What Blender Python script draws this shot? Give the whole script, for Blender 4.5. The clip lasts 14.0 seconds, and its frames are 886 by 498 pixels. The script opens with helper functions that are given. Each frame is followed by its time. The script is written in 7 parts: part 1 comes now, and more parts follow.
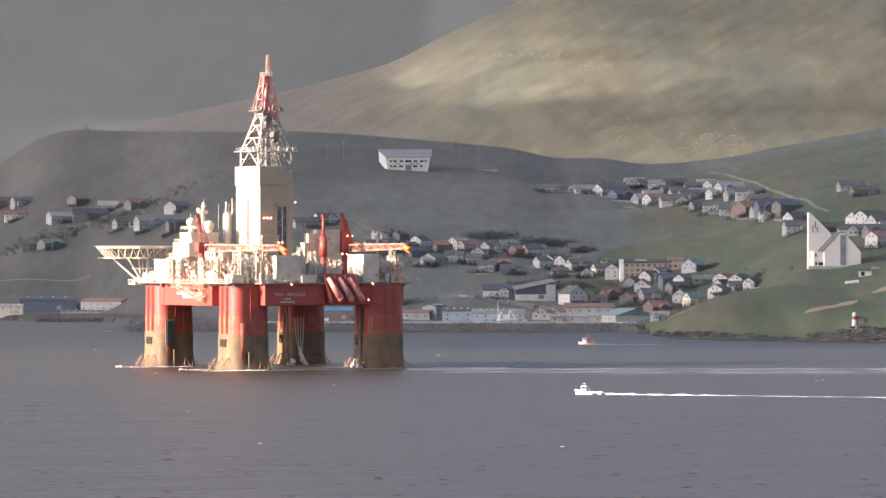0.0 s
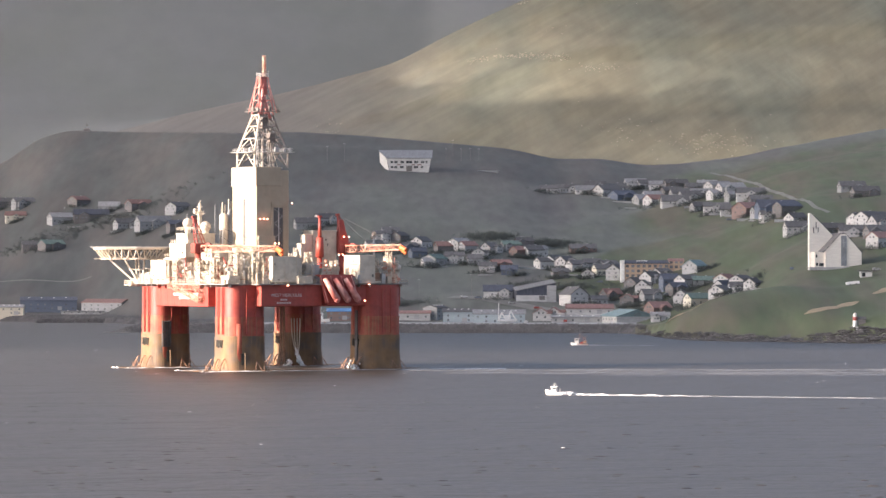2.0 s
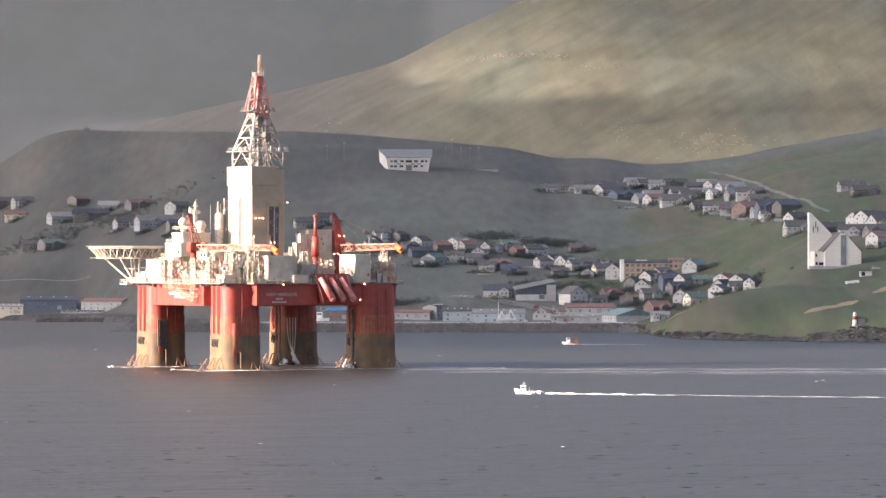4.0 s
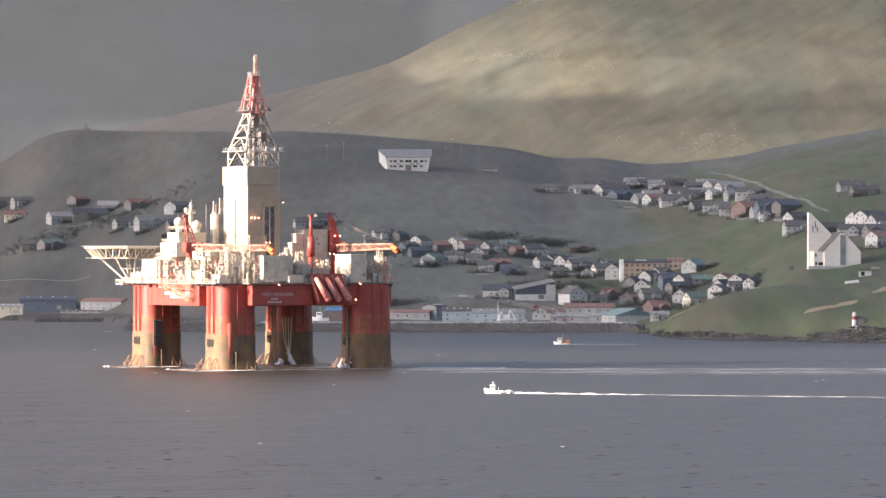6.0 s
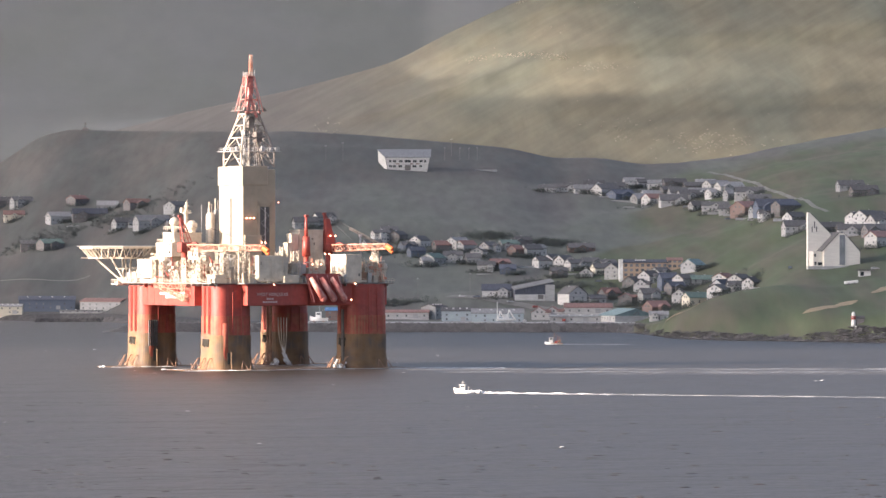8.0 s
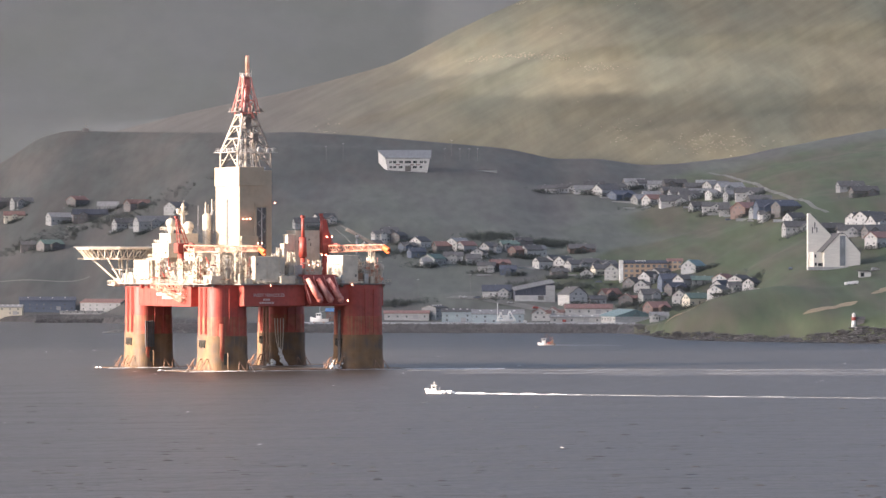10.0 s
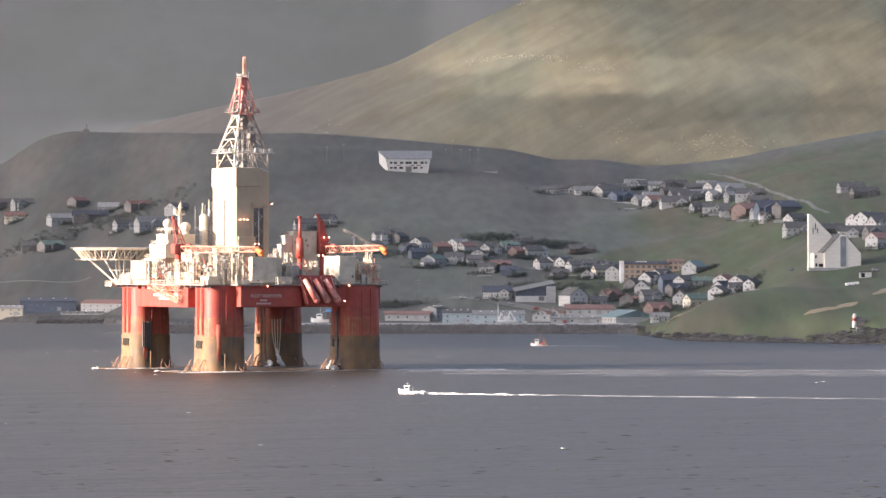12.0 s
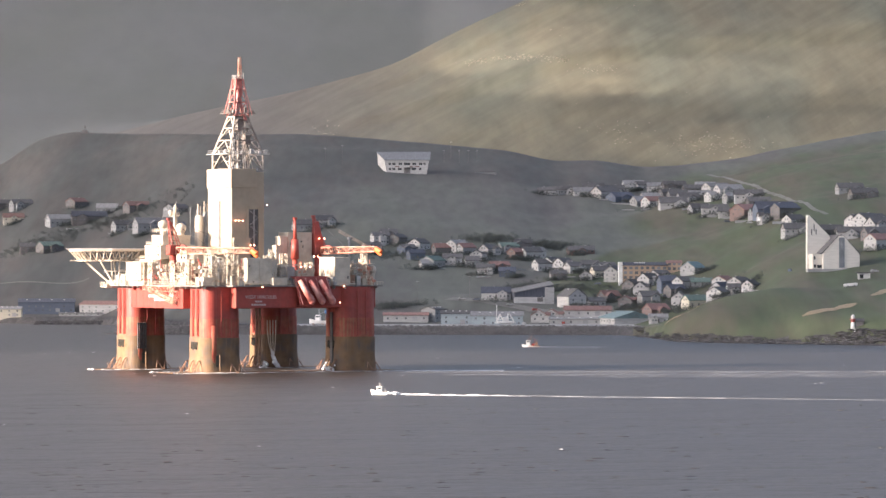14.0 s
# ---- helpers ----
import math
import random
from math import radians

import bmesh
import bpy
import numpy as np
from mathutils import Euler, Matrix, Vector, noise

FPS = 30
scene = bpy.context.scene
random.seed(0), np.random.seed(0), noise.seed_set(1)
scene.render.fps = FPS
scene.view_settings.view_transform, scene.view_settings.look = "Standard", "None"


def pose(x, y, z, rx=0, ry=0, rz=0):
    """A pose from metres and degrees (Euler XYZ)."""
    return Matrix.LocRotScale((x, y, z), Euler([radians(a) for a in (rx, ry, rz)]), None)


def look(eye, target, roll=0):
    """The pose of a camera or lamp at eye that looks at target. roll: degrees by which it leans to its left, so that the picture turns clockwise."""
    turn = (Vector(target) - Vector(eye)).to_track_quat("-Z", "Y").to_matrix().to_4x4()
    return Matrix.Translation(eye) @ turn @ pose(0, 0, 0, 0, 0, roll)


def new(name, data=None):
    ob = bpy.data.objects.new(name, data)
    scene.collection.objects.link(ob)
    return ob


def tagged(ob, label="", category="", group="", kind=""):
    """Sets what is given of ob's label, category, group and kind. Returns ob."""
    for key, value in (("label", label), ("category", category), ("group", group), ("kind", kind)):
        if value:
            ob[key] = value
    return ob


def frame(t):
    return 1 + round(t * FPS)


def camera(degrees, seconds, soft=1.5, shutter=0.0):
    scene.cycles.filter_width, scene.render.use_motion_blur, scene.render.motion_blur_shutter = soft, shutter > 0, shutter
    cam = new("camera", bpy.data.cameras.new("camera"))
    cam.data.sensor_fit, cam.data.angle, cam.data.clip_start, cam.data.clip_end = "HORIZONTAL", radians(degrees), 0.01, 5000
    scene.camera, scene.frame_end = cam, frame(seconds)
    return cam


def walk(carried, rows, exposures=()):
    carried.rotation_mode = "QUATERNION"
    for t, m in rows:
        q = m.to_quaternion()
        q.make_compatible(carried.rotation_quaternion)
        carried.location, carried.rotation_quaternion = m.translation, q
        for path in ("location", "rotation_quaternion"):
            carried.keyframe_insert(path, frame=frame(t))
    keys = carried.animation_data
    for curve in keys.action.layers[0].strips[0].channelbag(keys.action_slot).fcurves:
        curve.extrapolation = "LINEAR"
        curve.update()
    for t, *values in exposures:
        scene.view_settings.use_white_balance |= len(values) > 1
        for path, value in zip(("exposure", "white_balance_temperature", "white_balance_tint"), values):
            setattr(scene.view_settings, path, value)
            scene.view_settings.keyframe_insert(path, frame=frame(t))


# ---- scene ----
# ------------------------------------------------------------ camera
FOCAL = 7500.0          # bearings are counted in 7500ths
EYE = (0.0, 0.0, 38.0)
cam = camera(11.935, 14.0, soft=1.5)


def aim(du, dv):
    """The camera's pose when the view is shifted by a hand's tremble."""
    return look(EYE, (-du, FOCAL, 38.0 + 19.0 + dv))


TREMBLE = [(0, 0.0, 0.0), (0.5, 0.0, 0.0), (1, 0.3, 1.3), (1.5, 0.0, 0.0), (2, 1.3, 1.5), (2.5, 0.0, 0.0), (3, 1.2, 0.0), (5.5, 0.0, 0.3), (6, 0.0, 0.0), (6.5, 0.0, 1.5), (7, 0.0, 0.5), (7.5, 0.0, -0.5), (8, -1.3, 0.0), (10.5, -0.3, 1.5), (11, 0.3, 1.5), (11.5, 0.3, 0.0), (12, 0.3, 2.7), (12.5, 0.3, 0.0), (13, 0.0, -0.8), (13.5, -0.3, 1.5), (14, -2.2, 4.7)]
walk(cam, [(t, aim(a, b)) for t, a, b in TREMBLE], exposures=[(0, 1.95, 5620, 16), (14, 1.95, 5620, 16)])

# ------------------------------------------------------------ sky and sun
SUN_SIDE = 21.0         # degrees the sun stands before the line to the left
SUN_HIGH = 19.0
sun_to = Vector((-math.cos(radians(SUN_SIDE)) * math.cos(radians(SUN_HIGH)),
                 -math.sin(radians(SUN_SIDE)) * math.cos(radians(SUN_HIGH)),
                 math.sin(radians(SUN_HIGH))))
world = bpy.data.worlds.new("sky")
scene.world = world
world.use_nodes = True
wn = world.node_tree.nodes
sky = wn.new("ShaderNodeTexSky")
sky.sky_type = "NISHITA"
sky.sun_disc = False
sky.sun_elevation = radians(SUN_HIGH)
sky.sun_rotation = math.atan2(sun_to.x, sun_to.y)
sky.air_density, sky.dust_density, sky.ozone_density = 1.0, 3.0, 1.0
wn["Background"].inputs["Strength"].default_value = 0.064
# broken cloud takes much of the blue out of the sky
grey = wn.new("ShaderNodeHueSaturation")
grey.inputs["Saturation"].default_value = 0.45
world.node_tree.links.new(sky.outputs[0], grey.inputs["Color"])
world.node_tree.links.new(grey.outputs[0], wn["Background"].inputs["Color"])
sun = new("sun", bpy.data.lights.new("sun", "SUN"))
sun.data.energy, sun.data.angle, sun.data.color = 5.4, radians(0.6), (1.0, 0.77, 0.53)
sun.matrix_world = look(sun_to * 900, (0, 0, 0))


# ------------------------------------------------------------ materials
def material(name, color, rough=0.7, metal=0.0, vary=0.25, scale=1.0, bump=0.0, tint=None, tint_scale=0.2, stretch=(1, 1, 1),
             random_tone=0.0, streak=None, streak_amount=0.5, turn=0.0):
    """A surface with fine grain, a broad stain of a second tone and, if asked, runs of rust or dirt down the sides."""
    m = bpy.data.materials.new(name)
    m.use_nodes = True
    nt = m.node_tree
    n, link = nt.nodes, nt.links.new
    b = n["Principled BSDF"]
    b.inputs["Roughness"].default_value, b.inputs["Metallic"].default_value = rough, metal
    co = n.new("ShaderNodeTexCoord")
    mp = n.new("ShaderNodeMapping")
    mp.inputs["Scale"].default_value = stretch
    if turn:
        tn = n.new("ShaderNodeMapping")
        tn.inputs["Rotation"].default_value = (0, 0, radians(turn))
        link(co.outputs["Object"], tn.inputs["Vector"])
        link(tn.outputs[0], mp.inputs["Vector"])
    else:
        link(co.outputs["Object"], mp.inputs["Vector"])
    fine = n.new("ShaderNodeTexNoise")
    fine.inputs["Scale"].default_value, fine.inputs["Detail"].default_value = scale, 6.0
    link(mp.outputs[0], fine.inputs["Vector"])
    broad = n.new("ShaderNodeTexNoise")
    broad.inputs["Scale"].default_value, broad.inputs["Detail"].default_value = tint_scale, 4.0
    link(mp.outputs[0], broad.inputs["Vector"])
    mixa = n.new("ShaderNodeMix")
    mixa.data_type = "RGBA"
    ramp = n.new("ShaderNodeMapRange")
    ramp.inputs["From Min"].default_value, ramp.inputs["From Max"].default_value = 0.42, 0.62
    link(broad.outputs["Fac"], ramp.inputs["Value"])
    link(ramp.outputs[0], mixa.inputs["Factor"])
    mixa.inputs["A"].default_value = (*color, 1)
    mixa.inputs["B"].default_value = (*(tint or [c * 0.8 for c in color]), 1)
    out = mixa.outputs["Result"]
    if streak:
        sm = n.new("ShaderNodeMapping")
        sm.inputs["Scale"].default_value = (1.1, 1.1, 0.06)
        link(co.outputs["Object"], sm.inputs["Vector"])
        sn = n.new("ShaderNodeTexNoise")
        sn.inputs["Scale"].default_value, sn.inputs["Detail"].default_value = 1.0, 5.0
        link(sm.outputs[0], sn.inputs["Vector"])
        sr = n.new("ShaderNodeMapRange")
        sr.inputs["From Min"].default_value, sr.inputs["From Max"].default_value = 0.5, 0.72
        sr.inputs["To Max"].default_value = streak_amount
        link(sn.outputs["Fac"], sr.inputs["Value"])
        ms = n.new("ShaderNodeMix")
        ms.data_type = "RGBA"
        link(sr.outputs[0], ms.inputs["Factor"])
        link(out, ms.inputs["A"])
        ms.inputs["B"].default_value = (*streak, 1)
        out = ms.outputs["Result"]
    hsv = n.new("ShaderNodeHueSaturation")
    val = n.new("ShaderNodeMapRange")
    val.inputs["From Min"].default_value, val.inputs["From Max"].default_value = 0.25, 0.75
    val.inputs["To Min"].default_value, val.inputs["To Max"].default_value = 1 - vary, 1 + vary
    link(fine.outputs["Fac"], val.inputs["Value"])
    value = val.outputs[0]
    if random_tone:
        info = n.new("ShaderNodeObjectInfo")
        rr = n.new("ShaderNodeMapRange")
        rr.inputs["To Min"].default_value, rr.inputs["To Max"].default_value = 1 - random_tone, 1 + random_tone
        link(info.outputs["Random"], rr.inputs["Value"])
        mu = n.new("ShaderNodeMath")
        mu.operation = "MULTIPLY"
        link(value, mu.inputs[0])
        link(rr.outputs[0], mu.inputs[1])
        value = mu.outputs[0]
    link(value, hsv.inputs["Value"])
    link(out, hsv.inputs["Color"])
    link(hsv.outputs[0], b.inputs["Base Color"])
    if bump:
        bp = n.new("ShaderNodeBump")
        bp.inputs["Strength"].default_value = bump
        bp.inputs["Distance"].default_value = 0.5 / scale
        link(fine.outputs["Fac"], bp.inputs["Height"])
        link(bp.outputs[0], b.inputs["Normal"])
    return m


def lace(name, color, stretch, low, high, most):
    """Foam with ragged holes through which the water shows."""
    m = material(name, color, 0.85, vary=0.15, scale=0.8)
    n, link = m.node_tree.nodes, m.node_tree.links.new
    co, mp, tx, ramp = n.new("ShaderNodeTexCoord"), n.new("ShaderNodeMapping"), n.new("ShaderNodeTexNoise"), n.new("ShaderNodeMapRange")
    mp.inputs["Scale"].default_value = stretch
    tx.inputs["Scale"].default_value, tx.inputs["Detail"].default_value = 1.0, 5.0
    ramp.inputs["From Min"].default_value, ramp.inputs["From Max"].default_value, ramp.inputs["To Max"].default_value = low, high, most
    link(co.outputs["Object"], mp.inputs["Vector"])
    link(mp.outputs[0], tx.inputs["Vector"])
    link(tx.outputs["Fac"], ramp.inputs["Value"])
    link(ramp.outputs[0], n["Principled BSDF"].inputs["Alpha"])
    return m


def glow(name, color, strength):
    m = bpy.data.materials.new(name)
    m.use_nodes = True
    b = m.node_tree.nodes["Principled BSDF"]
    b.inputs["Base Color"].default_value = (*color, 1)
    b.inputs["Emission Color"].default_value = (*color, 1)
    b.inputs["Emission Strength"].default_value = strength
    return m


# the sea: dark water under small wind waves
water = bpy.data.materials.new("sea_water")
water.use_nodes = True
nt = water.node_tree
wb = nt.nodes["Principled BSDF"]
wb.inputs["Base Color"].default_value = (0.0262, 0.0217, 0.0168, 1)
wb.inputs["Roughness"].default_value = 0.42
wb.inputs["Specular IOR Level"].default_value = 0.8
wb.inputs["IOR"].default_value = 1.333
co = nt.nodes.new("ShaderNodeTexCoord")
heights = []
for size, squeeze, depth in ((0.03, 1.0, 1.6), (0.16, 1.0, 0.7), (0.7, 1.0, 0.3)):
    mp = nt.nodes.new("ShaderNodeMapping")
    mp.inputs["Scale"].default_value = (0.6, squeeze, 1)
    mp.inputs["Rotation"].default_value = (0, 0, 0.35)
    tx = nt.nodes.new("ShaderNodeTexNoise")
    tx.inputs["Scale"].default_value, tx.inputs["Detail"].default_value = size, 3.0
    mu = nt.nodes.new("ShaderNodeMath")
    mu.operation = "MULTIPLY"
    mu.inputs[1].default_value = depth
    nt.links.new(co.outputs["Object"], mp.inputs["Vector"])
    nt.links.new(mp.outputs[0], tx.inputs["Vector"])
    nt.links.new(tx.outputs["Fac"], mu.inputs[0])
    heights.append(mu.outputs[0])
total = heights[0]
for other in heights[1:]:
    ad = nt.nodes.new("ShaderNodeMath")
    nt.links.new(total, ad.inputs[0])
    nt.links.new(other, ad.inputs[1])
    total = ad.outputs[0]
bp = nt.nodes.new("ShaderNodeBump")
bp.inputs["Strength"].default_value, bp.inputs["Distance"].default_value = 1.0, 1.6
nt.links.new(total, bp.inputs["Height"])
nt.links.new(bp.outputs[0], wb.inputs["Normal"])

M = dict(
    grass=material("hill_grass", (0.114, 0.121, 0.097), 0.95, vary=0.2, scale=0.13, tint=(0.103, 0.099, 0.088), tint_scale=0.018, stretch=(1, 0.16, 0.5), bump=0.05),
    moor=material("dry_moor_grass", (0.098, 0.094, 0.064), 0.95, vary=0.13, scale=0.09, tint=(0.082, 0.088, 0.065), tint_scale=0.012, stretch=(1, 0.2, 0.2), turn=-4, bump=0.1),
    # haze of the distance is put into this blue-grey base colour
    far=material("hazed_far_mountain", (0.092, 0.102, 0.109), 0.95, vary=0.05, scale=0.03, tint=(0.088, 0.099, 0.101), tint_scale=0.006, bump=0.05),
    rock=material("shore_rock", (0.056, 0.054, 0.054), 0.9, vary=0.45, scale=0.35, tint=(0.085, 0.08, 0.076), tint_scale=0.08, bump=1.0),
    boulder=material("pale_boulder", (0.22, 0.195, 0.155), 0.9, vary=0.3, scale=0.3, bump=0.6),
    armour=material("breakwater_stone", (0.165, 0.155, 0.147), 0.95, vary=0.14, scale=0.5, tint=(0.14, 0.132, 0.125), tint_scale=0.2, bump=0.3),
    concrete=material("quay_concrete", (0.36, 0.35, 0.33), 0.9, vary=0.15, scale=1.2, tint_scale=0.1),
    asphalt=material("road_gravel", (0.2, 0.195, 0.175), 0.95, vary=0.15, scale=1.0, tint_scale=0.05),
    soil=material("bare_soil", (0.3, 0.235, 0.15), 0.95, vary=0.2, scale=0.5, tint_scale=0.1),
    white=material("white_paint", (0.68, 0.66, 0.62), 0.6, vary=0.08, scale=1.5, tint=(0.58, 0.56, 0.52), tint_scale=0.3, random_tone=0.06),
    rigwhite=material("rig_white_paint", (0.53, 0.47, 0.375), 0.5, vary=0.12, scale=0.8, tint=(0.44, 0.385, 0.305), tint_scale=0.25, streak=(0.46, 0.34, 0.23), streak_amount=0.3),
    cream=material("cream_cladding", (0.365, 0.305, 0.22), 0.6, vary=0.1, scale=0.6, tint=(0.32, 0.265, 0.19), tint_scale=0.15, streak=(0.34, 0.27, 0.19), streak_amount=0.25),
    red=material("rig_red_paint", (0.29, 0.048, 0.033), 0.5, vary=0.18, scale=0.6, tint=(0.25, 0.046, 0.034), tint_scale=0.12, streak=(0.31, 0.09, 0.055), streak_amount=0.5),
    boot=material("worn_antifouling", (0.18, 0.104, 0.046), 0.75, vary=0.35, scale=0.4, tint=(0.085, 0.062, 0.045), tint_scale=0.2, streak=(0.21, 0.128, 0.06), streak_amount=0.6),
    scoured=material("scoured_red_paint", (0.29, 0.06, 0.036), 0.7, vary=0.25, scale=0.5, tint=(0.265, 0.08, 0.043), tint_scale=0.3, streak=(0.27, 0.155, 0.075), streak_amount=0.8),
    darkmark=material("dark_fittings_and_recess", (0.05, 0.045, 0.035), 0.8, vary=0.4, scale=0.8),
    dimsteel=material("weathered_steel_and_shaded_white", (0.2, 0.18, 0.16), 0.7, vary=0.3, scale=1.0, tint=(0.14, 0.115, 0.1)),
    steel=material("galvanised_steel", (0.42, 0.41, 0.39), 0.55, metal=0.3, vary=0.15, scale=1.5),
    darksteel=material("dark_steel", (0.10, 0.095, 0.09), 0.6, vary=0.3, scale=1.0),
    brown=material("rusty_steel", (0.22, 0.13, 0.085), 0.8, vary=0.3, scale=1.0, tint=(0.3, 0.17, 0.1)),
    orange=material("orange_paint", (0.75, 0.16, 0.03), 0.5, vary=0.1, scale=1.0),
    blue=material("blue_cladding", (0.07, 0.11, 0.22), 0.6, vary=0.12, scale=0.8, stretch=(6, 6, 0.3)),
    glass=material("dark_glass", (0.03, 0.035, 0.04), 0.12, vary=0.1, scale=1.0),
    foam=material("sea_foam", (0.8, 0.8, 0.79), 0.8, vary=0.15, scale=0.6, bump=0.5),
    thinfoam=lace("thin_foam", (0.62, 0.63, 0.64), (0.05, 0.12, 1.0), 0.32, 0.7, 0.34),
    wakefoam=lace("wake_foam", (0.8, 0.8, 0.79), (0.25, 0.9, 1.0), 0.24, 0.46, 1.0),
    tailfoam=lace("spent_wake_foam", (0.62, 0.63, 0.63), (0.1, 0.7, 1.0), 0.28, 0.54, 0.95),
    oldfoam=lace("old_wake_foam", (0.6, 0.61, 0.61), (0.09, 0.6, 1.0), 0.33, 0.64, 0.75),
    faded=material("faded_white_lettering", (0.5, 0.4, 0.37), 0.7, vary=0.1, scale=2.0),
    decking=material("deck_edge_steel", (0.2, 0.185, 0.17), 0.7, vary=0.3, scale=0.7, tint=(0.3, 0.27, 0.24), tint_scale=0.2),
    lamp=glow("warm_deck_lamp", (1.0, 0.36, 0.18), 4.0),
)


def blend_cover(m, key, color, second):
    """Lets a second growth take over, in ragged patches, where the land carries it."""
    nt = m.node_tree
    attr, tx, ad, ramp, mix = (nt.nodes.new(k) for k in ("ShaderNodeAttribute", "ShaderNodeTexNoise", "ShaderNodeMath", "ShaderNodeMapRange", "ShaderNodeMix"))
    attr.attribute_name = key
    tx.inputs["Scale"].default_value, tx.inputs["Detail"].default_value = 0.03, 7.0
    mix.data_type = "RGBA"
    ramp.inputs["From Min"].default_value, ramp.inputs["From Max"].default_value = 0.7, 1.3
    hsv = nt.nodes["Hue/Saturation/Value"]
    before = hsv.inputs["Color"].links[0].from_socket
    nt.links.new(nt.nodes["Mapping"].outputs[0], tx.inputs["Vector"])
    nt.links.new(tx.outputs["Fac"], ad.inputs[0])
    nt.links.new(attr.outputs["Fac"], ad.inputs[1])
    nt.links.new(ad.outputs[0], ramp.inputs["Value"])
    nt.links.new(ramp.outputs[0], mix.inputs["Factor"])
    nt.links.new(before, mix.inputs["A"])
    patch, span, tone = (nt.nodes.new(k) for k in ("ShaderNodeTexNoise", "ShaderNodeMapRange", "ShaderNodeMix"))
    patch.inputs["Scale"].default_value, patch.inputs["Detail"].default_value = 0.045, 6.0
    span.inputs["From Min"].default_value, span.inputs["From Max"].default_value = 0.42, 0.62
    tone.data_type = "RGBA"
    tone.inputs["A"].default_value, tone.inputs["B"].default_value = (*color, 1), (*second, 1)
    nt.links.new(nt.nodes["Mapping"].outputs[0], patch.inputs["Vector"])
    nt.links.new(patch.outputs["Fac"], span.inputs["Value"])
    nt.links.new(span.outputs[0], tone.inputs["Factor"])
    nt.links.new(tone.outputs["Result"], mix.inputs["B"])
    nt.links.new(mix.outputs["Result"], hsv.inputs["Color"])


blend_cover(M["grass"], "meadow", (0.067, 0.084, 0.042), (0.092, 0.084, 0.055))
blend_cover(M["grass"], "heath", (0.077, 0.08, 0.073), (0.09, 0.083, 0.074))

# the moor greys towards the west: its shade and haze are in the colour
nt = M["moor"].node_tree
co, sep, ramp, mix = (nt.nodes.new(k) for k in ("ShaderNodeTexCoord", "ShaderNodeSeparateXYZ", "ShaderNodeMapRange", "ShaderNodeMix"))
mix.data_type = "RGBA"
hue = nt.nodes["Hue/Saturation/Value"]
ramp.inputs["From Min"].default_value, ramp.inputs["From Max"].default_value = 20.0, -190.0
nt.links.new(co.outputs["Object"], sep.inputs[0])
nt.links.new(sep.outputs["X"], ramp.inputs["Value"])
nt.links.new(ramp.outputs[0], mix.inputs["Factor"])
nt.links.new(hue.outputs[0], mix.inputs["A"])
# yellow is left to the east, where the sun patch lies
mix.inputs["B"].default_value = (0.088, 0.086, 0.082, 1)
# gullies and grass strips run slantwise down the slope
across, along, lay, tx, span, tone = (nt.nodes.new(k) for k in ("ShaderNodeVectorMath", "ShaderNodeVectorMath", "ShaderNodeCombineXYZ", "ShaderNodeTexNoise", "ShaderNodeMapRange", "ShaderNodeHueSaturation"))
for node, way in ((across, (-0.035, 0, 0.062)), (along, (0.0062, 0, 0.0035))):
    node.operation = "DOT_PRODUCT"
    node.inputs[1].default_value = way
    nt.links.new(co.outputs["Object"], node.inputs[0])
nt.links.new(across.outputs["Value"], lay.inputs[0])
nt.links.new(along.outputs["Value"], lay.inputs[1])
nt.links.new(lay.outputs[0], tx.inputs["Vector"])
tx.inputs["Scale"].default_value, tx.inputs["Detail"].default_value, tx.inputs["Roughness"].default_value = 1.6, 8.0, 0.62
span.inputs["From Min"].default_value, span.inputs["From Max"].default_value = 0.32, 0.66
span.inputs["To Min"].default_value, span.inputs["To Max"].default_value = 0.82, 1.15
nt.links.new(tx.outputs["Fac"], span.inputs["Value"])
nt.links.new(span.outputs[0], tone.inputs["Value"])
nt.links.new(mix.outputs["Result"], tone.inputs["Color"])
nt.links.new(tone.outputs[0], nt.nodes["Principled BSDF"].inputs["Base Color"])


# ------------------------------------------------------------ mesh helpers
def link_mesh(name, bm, mat, smooth=False):
    me = bpy.data.meshes.new(name)
    bm.normal_update()
    bm.to_mesh(me)
    bm.free()
    if mat:
        me.materials.append(mat)
    if smooth:
        me.polygons.foreach_set("use_smooth", [True] * len(me.polygons))
    return me


def part(name, bm, mat, parent=None, label="", smooth=False, at=None):
    ob = new(name, link_mesh(name, bm, mat, smooth))
    ob.parent = parent
    if at is not None:
        ob.matrix_basis = at
    if label:
        ob["label"] = label
    return ob


def share(name, me, parent, at, label=""):
    ob = new(name, me)
    ob.parent = parent
    ob.matrix_basis = at
    if label:
        ob["label"] = label
    return ob


def thing(name, label, category, at=None, group="", kind=""):
    ob = new(name)
    ob.empty_display_size = 1.0
    if at is not None:
        ob.matrix_basis = at
    return tagged(ob, label, category, group, kind)


def box(bm, x0, x1, y0, y1, z0, z1, bevel=0.0):
    vs = bmesh.ops.create_cube(bm, size=1.0, matrix=Matrix.LocRotScale(
        ((x0 + x1) / 2, (y0 + y1) / 2, (z0 + z1) / 2), None, (abs(x1 - x0), abs(y1 - y0), abs(z1 - z0))))["verts"]
    if bevel:
        es = {e for v in vs for e in v.link_edges}
        bmesh.ops.bevel(bm, geom=list(es), offset=bevel, segments=1, affect="EDGES")
    return bm


